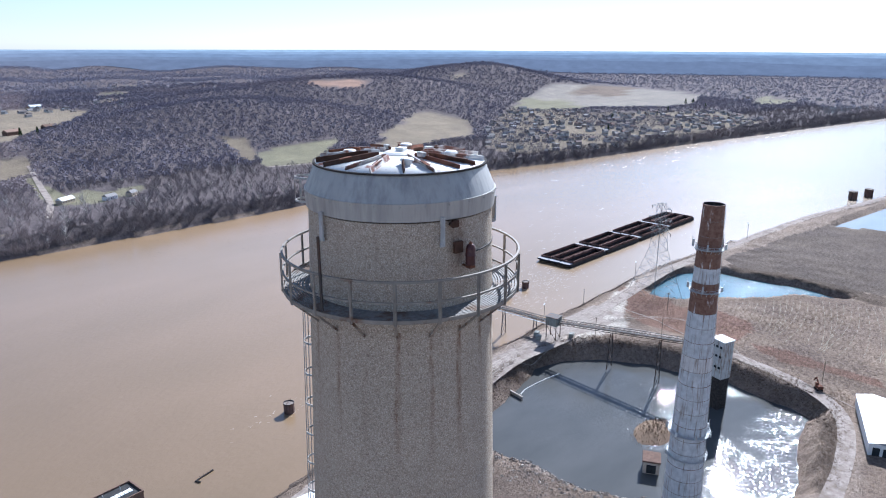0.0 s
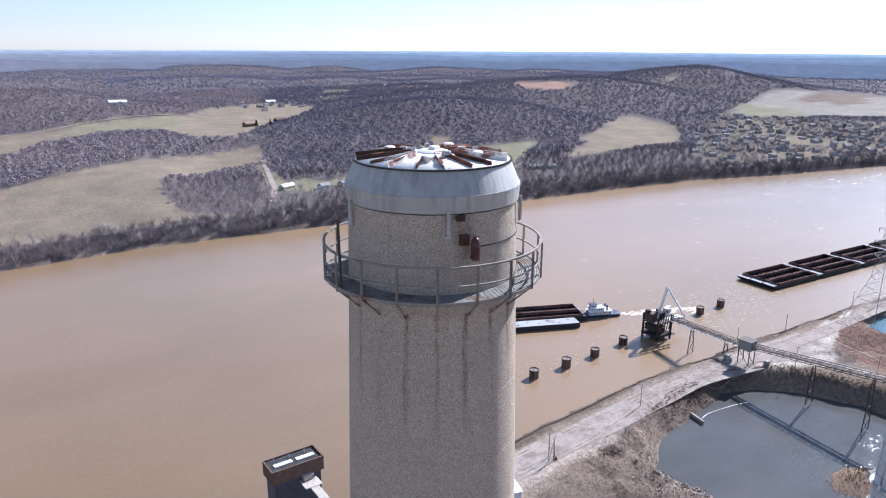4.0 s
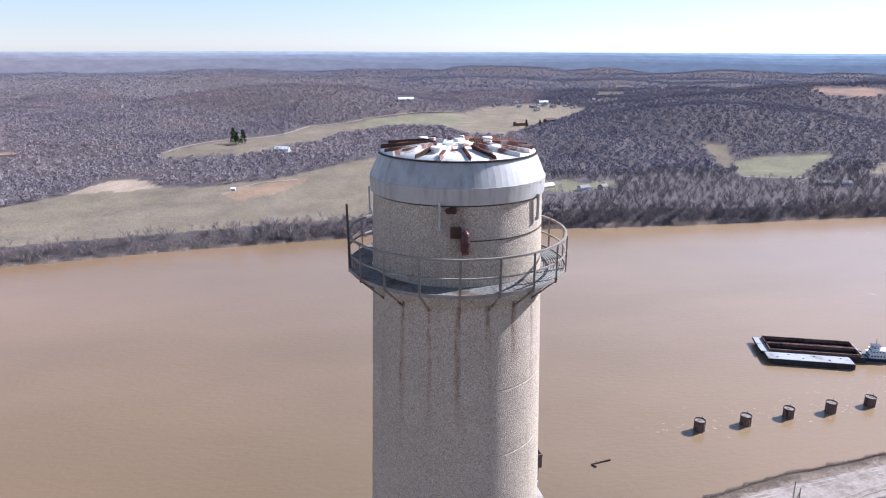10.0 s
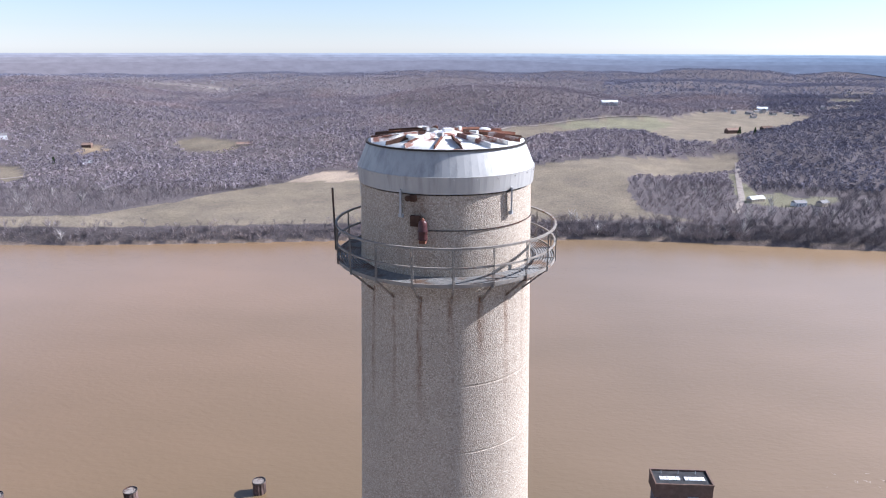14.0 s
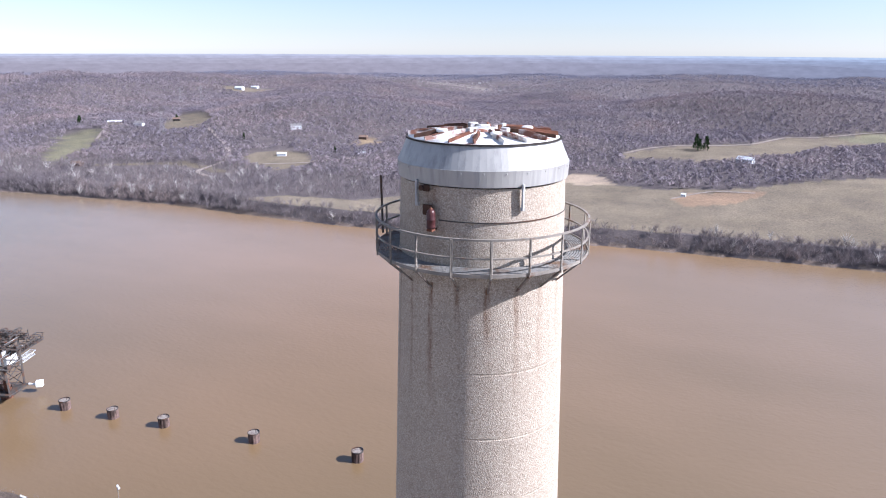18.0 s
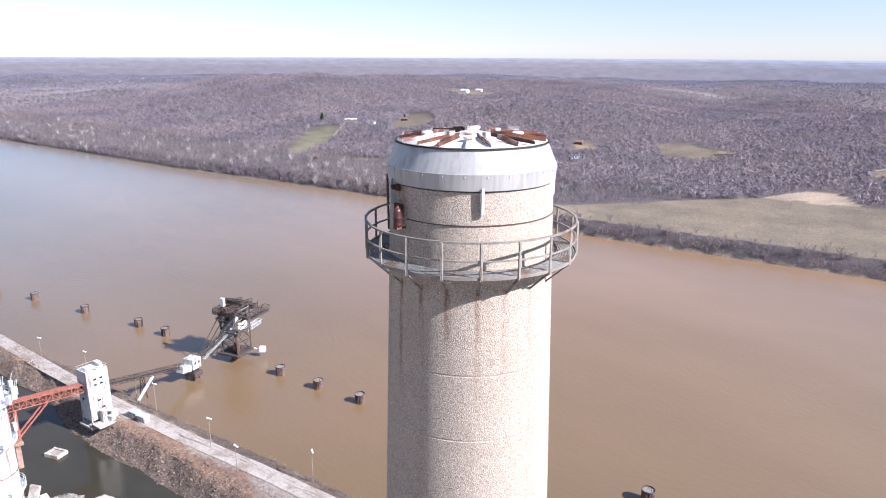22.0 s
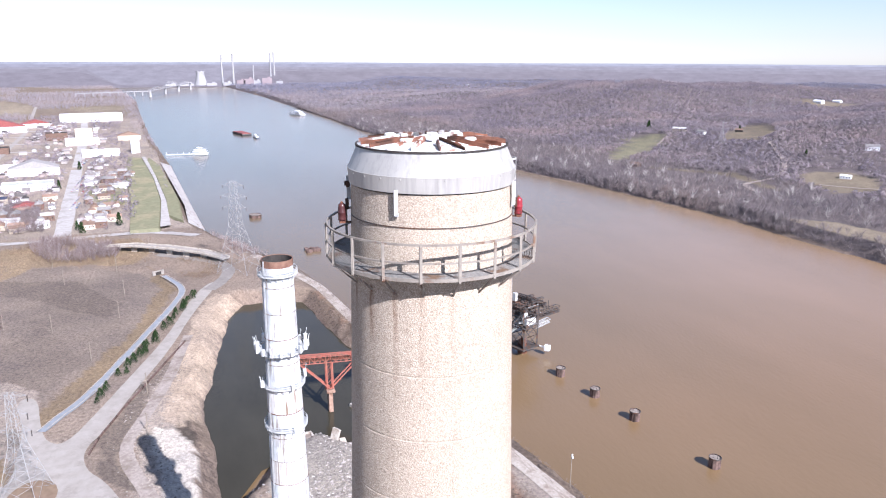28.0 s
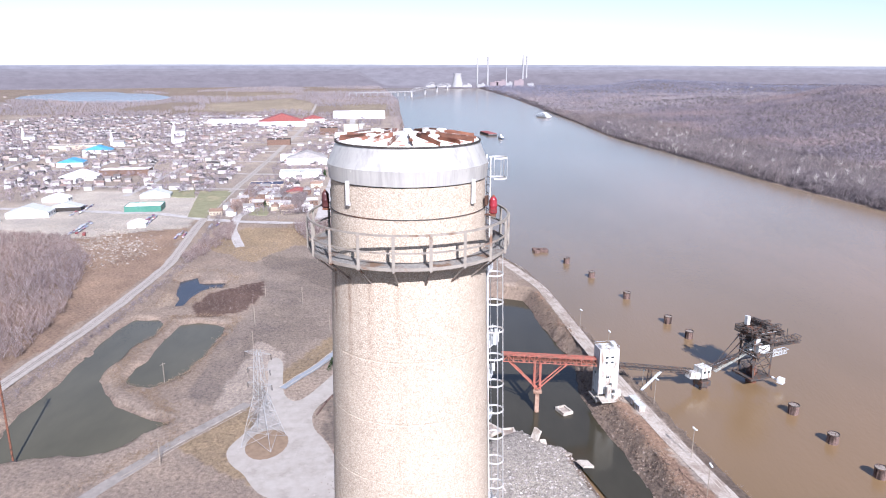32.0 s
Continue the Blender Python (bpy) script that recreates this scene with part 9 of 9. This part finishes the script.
# larger town buildings
for x, y, w, d, h, turn, wall, roof, rows, pit, name, text in (
        (-2090, -240, 34, 150, 20, 8, "boat_white", "boat_white", 2, False, "pavilion", "long white riverside pavilion"),
        (-1830, -410, 40, 120, 14, 14, "boat_white", "roof_red", 2, True, "pavilion", "white hall with a red roof"),
        (-1880, -540, 40, 150, 12, 14, "boat_white", "white_clad", 3, False, "parking_garage", "long white parking garage"),
        (-1950, -350, 30, 60, 10, 14, "boat_white", "roof_red", 2, True, "pavilion", "white hall with a red gabled roof"),
        (-1640, -260, 30, 40, 14, 8, "brick", "roof_black", 3, False, "building", "brick town building with a black roof"),
        (-1690, -215, 26, 34, 16, 8, "house_tan", "white_clad", 3, False, "building", "tan town building with a pale roof"),
        (-1375, -96, 16, 14, 26, 8, "boat_white", "white_clad", 7, False, "apartment_block", "white apartment block by the levee"),
        (-1345, -150, 26, 60, 10, 8, "boat_white", "white_clad", 2, False, "building", "white commercial building with a flat roof"),
        (-1155, -222, 30, 66, 11, 8, "boat_white", "roof_shingle", 2, True, "town_hall", "long white hall with a grey roof"),
        (-1020, -207, 30, 60, 8, 8, "boat_white", "grey_steel", 1, False, "building", "white building with roof machinery"),
        (-930, -236, 28, 46, 5, 8, "house_tan", "roof_navy", 1, False, "warehouse", "low building with a navy roof"),
        (-880, -185, 12, 34, 4, 8, "brick", "roof_red", 1, True, "shed", "low shed with a red roof"),
        (-780, -342, 26, 40, 6, 10, "roof_green", "white_clad", 1, False, "warehouse", "pale warehouse with green trim"),
        (-745, -455, 22, 44, 6, 10, "white_clad", "grey_steel", 1, True, "warehouse", "long grey metal warehouse"),
        (-775, -430, 14, 34, 5, 10, "soot", "grey_steel", 1, True, "warehouse", "open dark warehouse with a grey roof"),
        (-694, -315, 12, 18, 5, 10, "white_clad", "boat_white", 1, True, "shed", "white arched storage shed"),
        (-700, -500, 26, 60, 7, 10, "white_clad", "boat_white", 1, True, "warehouse", "white metal warehouse in the lot"),
        (-1040, -475, 30, 70, 8, 10, "brick", "white_clad", 1, False, "school", "low brick school building"),
        (-990, -520, 26, 50, 6, 10, "white_clad", "boat_white", 1, True, "warehouse", "long pale roofed shed"),
        (-1125, -600, 26, 40, 7, 10, "boat_white", "roof_blue", 1, True, "warehouse", "white building with a bright blue roof"),
        (-1285, -632, 24, 50, 7, 10, "boat_white", "roof_blue", 1, True, "warehouse", "white building with a bright blue roof"),
        (-1340, -700, 30, 90, 8, 10, "house_tan", "roof_shingle", 1, False, "school", "long low tan school building"),
        (-1195, -255, 20, 40, 9, 8, "boat_white", "white_clad", 2, False, "building", "white commercial building with a flat roof"),
        (-1430, -330, 30, 46, 10, 8, "brick", "roof_black", 2, False, "building", "brick commercial building with a black roof"),
        (-1530, -200, 26, 60, 12, 8, "boat_white", "white_clad", 3, False, "building", "white three-storey building in town"),
        (-1600, -120, 20, 44, 10, 8, "house_tan", "roof_brown", 2, True, "building", "tan building with a brown roof"),
        (-830, -470, 16, 30, 5, 10, "white_clad", "boat_white", 1, True, "shed", "small white metal-roofed shed"),
        (-860, -360, 18, 36, 5, 10, "white_clad", "grey_steel", 1, True, "shed", "small grey metal-roofed shed")):
    flat_block(x, y, w, d, h, turn, wall, roof, text, name, "building", rows, pit)
for x, y in ((-1488, -872), (-1390, -640), (-1436, -536), (-1600, -593)):
    house(x, y, 22, 11, 9, GRID, "boat_white", "roof_shingle", "white church with a pointed steeple", "church", "church", "churches", True)
# barns and farmhouses across the river
for x, y, w, d, h, turn, wall, roof, text in (
        (-48, 1044, 22, 11, 5, -20, "boat_white", "boat_white", "white metal-roofed barn in the wood's edge"),
        (399, 1327, 26, 12, 6, 20, "brick", "roof_brown", "dark barn on the open field"), (477, 1382, 22, 11, 5, 20, "soot", "roof_brown", "dark barn on the open field"),
        (595, 1780, 24, 12, 6, 0, "boat_white", "boat_white", "white barn below the hill"), (209, 1604, 36, 12, 6, 10, "white_clad", "boat_white", "long white barn below the hill"),
        (272, 782, 18, 9, 4, 25, "house_tan", "white_clad", "pale roofed cabin by the river"), (312, 765, 14, 8, 4, 20, "boat_white", "roof_shingle", "small white cabin by the river"),
        (338, 768, 12, 8, 4, 35, "house_tan", "roof_shingle", "tan cabin by the river"),
        (-1170, 932, 26, 10, 4, 30, "house_tan", "white_clad", "low tan house in a hill clearing"), (-1113, 939, 18, 10, 5, 20, "white_clad", "roof_shingle", "grey house in a hill clearing"),
        (-800, 1013, 20, 11, 6, 40, "boat_white", "roof_shingle", "white farmhouse on the hill"), (-714, 864, 14, 7, 3.4, 30, "boat_white", "white_clad", "white house beside a dirt track"),
        (-940, 671, 16, 9, 4, 15, "brick", "roof_brown", "brown cabin above the river"), (-1578, 1735, 30, 14, 7, 0, "boat_white", "boat_white", "white house on the far hill"), (-1590, 1820, 24, 12, 6, 10, "boat_white", "boat_white", "white house on the far hill"),
        (-661, 1020, 14, 9, 4, 10, "brick", "roof_brown", "brown house at the wood's edge"), (-610, 933, 13, 8, 3.5, 50, "boat_white", "roof_shingle", "small white house among bare trees"), (-433, 1086, 26, 9, 3.5, 20, "house_tan", "roof_brown", "tan cottage among bare trees"), (-1090, 1010, 13, 8, 4, 35, "soot", "roof_brown", "dark barn above the dirt track"),
        (-1180, 1420, 14, 8, 4, 0, "boat_white", "roof_shingle", "white farmhouse high on the hill"), (-780, 1500, 13, 8, 4, 15, "boat_white", "white_clad", "pale farmhouse on the hill"), (-420, 1700, 14, 8, 4, 40, "boat_white", "roof_shingle", "white farmhouse far up the hill"), (640, 1720, 14, 8, 4, 15, "boat_white", "roof_shingle", "white house in the side valley"), (580, 1780, 12, 8, 4, 70, "house_tan", "roof_brown", "tan house in the side valley"),
        (627, 751, 20, 9, 4, -20, "house_tan", "roof_shingle", "tan house beside the river lane"), (650, 745, 14, 8, 4, -10, "boat_white", "roof_shingle", "white house beside the river lane"), (-99, 830, 5, 4, 3, 0, "boat_white", "boat_white", "small white shed in the field")):
    house(x, y, w, d, h, turn, wall, roof, text, "farmhouse" if w < 20 else "barn", "house" if w < 20 else "barn", "farm buildings")
for pts, w in (([(-225, 1085), (-160, 1188), (-93, 1212), (-50, 1262), (-7, 1387), (54, 1418), (219, 1516), (310, 1550)], 7), ([(-110, 815), (-99, 830), (-76, 861), (-24, 860)], 4), ([(333, 1063), (291, 910), (260, 790), (232, 720)], 7), ([(-1100, 830), (-1150, 890), (-1180, 930)], 5), ([(-700, 690), (-747, 712), (-761, 779), (-791, 830), (-844, 881), (-896, 916), (-960, 960)], 7), ([(-700, 800), (-650, 830), (-600, 900)], 5), ([(556, 822), (624, 798), (712, 868), (830, 880)], 5), ([(640, 740), (600, 775), (640, 800)], 4)):
    ribbon("road", pts, w, "gravel_road", "pale dirt lane across the far side", lift=0.6, step=10)
# playing field posts and parked cars
cv, cf = [], []
for cx, cy, n, m_, a in ((-700, -375, 14, 3, 10), (-735, -320, 10, 3, 10), (-800, -420, 16, 2, 12), (-985, -152, 1, 30, 8), (-860, -138, 1, 26, 8), (-1200, -172, 1, 40, 8), (-700, -240, 5, 2, 10), (-660, -260, 6, 3, 40), (-1060, -520, 12, 3, 8), (-2000, -430, 16, 4, 12)):
    for i in range(n):
        for j in range(m_):
            if random.random() < 0.25:
                continue
            x, y = cx + i * 3.4 - j * 6.5, cy + i * 0.5 + (j % 2) * 5.5
            z = ground_z(x, y) + 0.4
            for (w, d, z0, z1) in ((4.4, 1.8, 0.2, 0.9), (2.3, 1.6, 0.9, 1.5)):
                k = len(cv)
                cv += [(x + u * w / 2, y + v * d / 2, z + q) for q in (z0, z1) for u, v in ((-1, -1), (1, -1), (1, 1), (-1, 1))]
                cf += [(k, k + 1, k + 5, k + 4), (k + 1, k + 2, k + 6, k + 5), (k + 2, k + 3, k + 7, k + 6), (k + 3, k, k + 4, k + 7), (k + 4, k + 5, k + 6, k + 7)]
tagged(raw("parked_cars", cv, cf, M["car_paint"]), "rows of parked cars in town lots and streets", "cars", kind="stuff")
tk = thing("dump_truck", (-655, -352, ground_z(-655, -352)), 20, label="red dump truck parked in the scrap yard", category="truck")
bm = bmesh.new()
box(bm, 1, 0, 2.0, 6, 2.6, 2.0, 0, 0.1)
part("body", bm, M["roof_red"], tk)
bm = bmesh.new()
box(bm, -3.2, 0, 1.8, 2.0, 2.4, 2.4, 0, 0.1)
part("cab", bm, M["roof_red"], tk)
for u in (-3, 1, 3):
    for v in (-1.2, 1.2):
        bm = bmesh.new()
        beam(bm, (u, v - 0.2, 0.55), (u, v + 0.2, 0.55), 1.1, sides=12)
        part("wheel", bm, M["soot"], tk)

# evergreens
def evergreen(x, y, h, label="dark green conifer among bare trees", wide=0.24):
    t = thing("evergreen_tree", (x, y, ground_z(x, y)), random.uniform(0, 360), label=label, category="tree", group="evergreens")
    bm = bmesh.new()
    beam(bm, (0, 0, -0.5), (0, 0, h * 0.6), h * 0.04, sides=6)
    part("trunk", bm, M["wood_pole"], t)
    n = 420
    f = rng.random(n) ** 0.7
    z = h * (0.08 + 0.92 * f)
    r = h * wide * (1 - f) ** 0.8 * rng.uniform(0.5, 1.15, n) + 0.1
    a = rng.uniform(0, 2 * np.pi, n)
    c = np.stack([r * np.cos(a), r * np.sin(a), z], 1)
    v = c[:, None] + rng.normal(0, h * 0.045, (n, 3, 3))
    crown = raw("crown", v.reshape(-1, 3).tolist(), np.arange(n * 3).reshape(-1, 3).tolist(), M["evergreen"], t)
    return t


for x, y, h in ((-835, 915, 12), (-648, 915, 11), (-1100, 1020, 13), (-128, 1150, 24), (-112, 1142, 22), (-121, 1133, 19), (-1262, 925, 18), (-1256, 918, 15), (-760, -80, 14), (-736, -112, 12), (-1010, -170, 12), (-1180, -165, 13), (-790, -205, 9), (-750, -118, 10), (400, 1290, 15), (430, 1300, 13), (1800, 800, 14), (1650, 760, 13), (1500, 800, 14), (1950, 760, 15), (1300, 700, 12), (2050, 860, 16), (2080, 850, 15)):
    evergreen(x, y, h)
for i in range(64):
    f = i / 63
    line = [(-340, -62), (-396, -42), (-428, -33), (-477, -18), (-506, -10)]
    k = min(int(f * 4), 3)
    g = f * 4 - k
    x = line[k][0] + (line[k + 1][0] - line[k][0]) * g + random.uniform(-2, 2)
    y = line[k][1] + (line[k + 1][1] - line[k][1]) * g + random.uniform(-2, 2) - 1.5
    if random.random() < 0.6:
        evergreen(x, y, random.uniform(3.0, 6.2), "small green cedar bush beside the flume", 0.42)

# ---- far road bridge and power station ----
br = thing("road_bridge", (0, 0, 0), label="pale road viaduct with a low steel arch upstream", category="bridge")
Pa, Pb, Pc = Vector((-3370, -430, 24)), Vector((-3490, -142, 26)), Vector((-4260, 40, 34))
for p, q in ((Pa, Pb), (Pb, Pc)):
    bm = bmesh.new()
    beam(bm, p, q, 12, 3)
    part("deck", bm, M["far_pale"], br)
for i in range(10):
    p = Pa.lerp(Pb, i / 9)
    bm = bmesh.new()
    box(bm, p.x, p.y, p.z - 11, 5, 5, 20, 16)
    part("pier", bm, M["far_pale"], br)
for f in (0.0, 0.33, 0.66, 1.0):
    p = Pb.lerp(Pc, f)
    bm = bmesh.new()
    box(bm, p.x, p.y, p.z / 2 - 3, 7, 9, p.z + 2, 16)
    part("pier", bm, M["far_pale"], br)
for s in (-5, 5):
    bm = bmesh.new()
    prev = None
    for i in range(31):
        f = i / 30
        p = Pb.lerp(Pc, f) + Vector((0, s, 0))
        q = p + Vector((0, 0, 6 + 9 * math.sin(math.pi * 3 * f) ** 2 + 14 * max(0.0, math.sin(math.pi * (f - 0.3) / 0.4)) * (0.3 < f < 0.7)))
        beam(bm, p, q, 0.8)
        if prev:
            beam(bm, prev, q, 1.4)
        prev = q
    part("arch", bm, M["far_pale"], br, "pale steel truss arch")
FARX = -4560
ct = thing("cooling_tower", (FARX, 106, 10), 0, label="pale concrete cooling tower far upstream", category="tower")
bm = bmesh.new()
lathe(bm, [(40, 0), (35, 14), (29, 35), (25, 56), (24, 68), (26, 82)], 40)
part("shell", bm, M["far_pale"], ct).data.shade_smooth()
for y, h, r in ((231, 178, 4.5), (296, 186, 5), (414, 120, 3.2), (518, 194, 4.5), (540, 194, 4.5)):
    s_ = thing("power_stack", (FARX, y, 8), 0, label="tall pale power station chimney on the horizon", category="chimney", group="power stacks")
    bm = bmesh.new()
    lathe(bm, [(r * 1.5, 0), (r, h), (r * 0.7, h)], 20)
    part("shaft", bm, M["far_pale"], s_)
for y, w, h, mt in ((336, 50, 30, "far_pink"), (381, 60, 38, "far_pink"), (431, 40, 28, "far_pale"), (491, 60, 42, "far_pink"), (566, 40, 24, "far_pale"), (166, 60, 14, "far_pale"), (26, 80, 12, "far_pale"), (-64, 60, 10, "far_pale"), (256, 50, 18, "far_pale")):
    b_ = thing("boiler_house", (FARX + 10, y, 8), 0, label="hazy boiler house of the power station", category="building", group="power station")
    bm = bmesh.new()
    box(bm, 0, 0, h / 2, 40, w, h)
    box(bm, 0, w * 0.2, h + 4, 20, w * 0.3, 8)
    part("wall_body", bm, M[mt], b_)

# foam and wakes on the water
fv, ff = [], []
for cx, cy, n, sx, sy, L_ in ((385, 268, 70, 30, 9, 2.2), (430, 285, 170, 42, 14, 2.2), (400, 300, 60, 60, 20, 1.6), (190, 259, 26, 22, 5, 1.5), (250, 268, 40, 36, 6, 1.5), (330, 285, 50, 40, 9, 1.7), (520, 300, 70, 80, 24, 2.4), (700, 330, 70, 120, 40, 3), (1300, 500, 50, 260, 22, 9), (1650, 440, 30, 260, 14, 9), (900, 420, 30, 200, 60, 5), (1000, 560, 20, 120, 14, 5)):
    for i in range(n * 2):
        x, y = random.gauss(cx, sx), random.gauss(cy, sy)
        a, l, w = random.gauss(-0.15, 0.5), random.uniform(0.4, 1.0) * L_, random.uniform(0.08, 0.3) * L_ * 0.35
        k = len(fv)
        m_ = 9
        for j in range(m_):
            t_ = 2 * math.pi * j / m_
            rr = random.uniform(0.5, 1.2)
            u, v = math.cos(t_) * l * rr, math.sin(t_) * w * rr
            fv.append((x + u * math.cos(a) - v * math.sin(a), y + u * math.sin(a) + v * math.cos(a), 0.05))
        ff.append(tuple(range(k, k + m_)))
for i in range(70):
    f = i / 70
    p = on_tow(88 + f * 62, 18 + random.gauss(0, 1.2 + f * 2.5))
    k = len(fv)
    for j in range(8):
        t_ = 2 * math.pi * j / 8
        rr = random.uniform(0.6, 1.2)
        fv.append((p.x + math.cos(t_) * 3.2 * rr, p.y + math.sin(t_) * (1.0 + f) * rr, 0.06 + i * 0.0006))
    ff.append(tuple(range(k, k + 8)))
tagged(raw("foam", fv, ff, M["foam"]), "white foam streaks and wake on the brown river", "foam", kind="stuff")
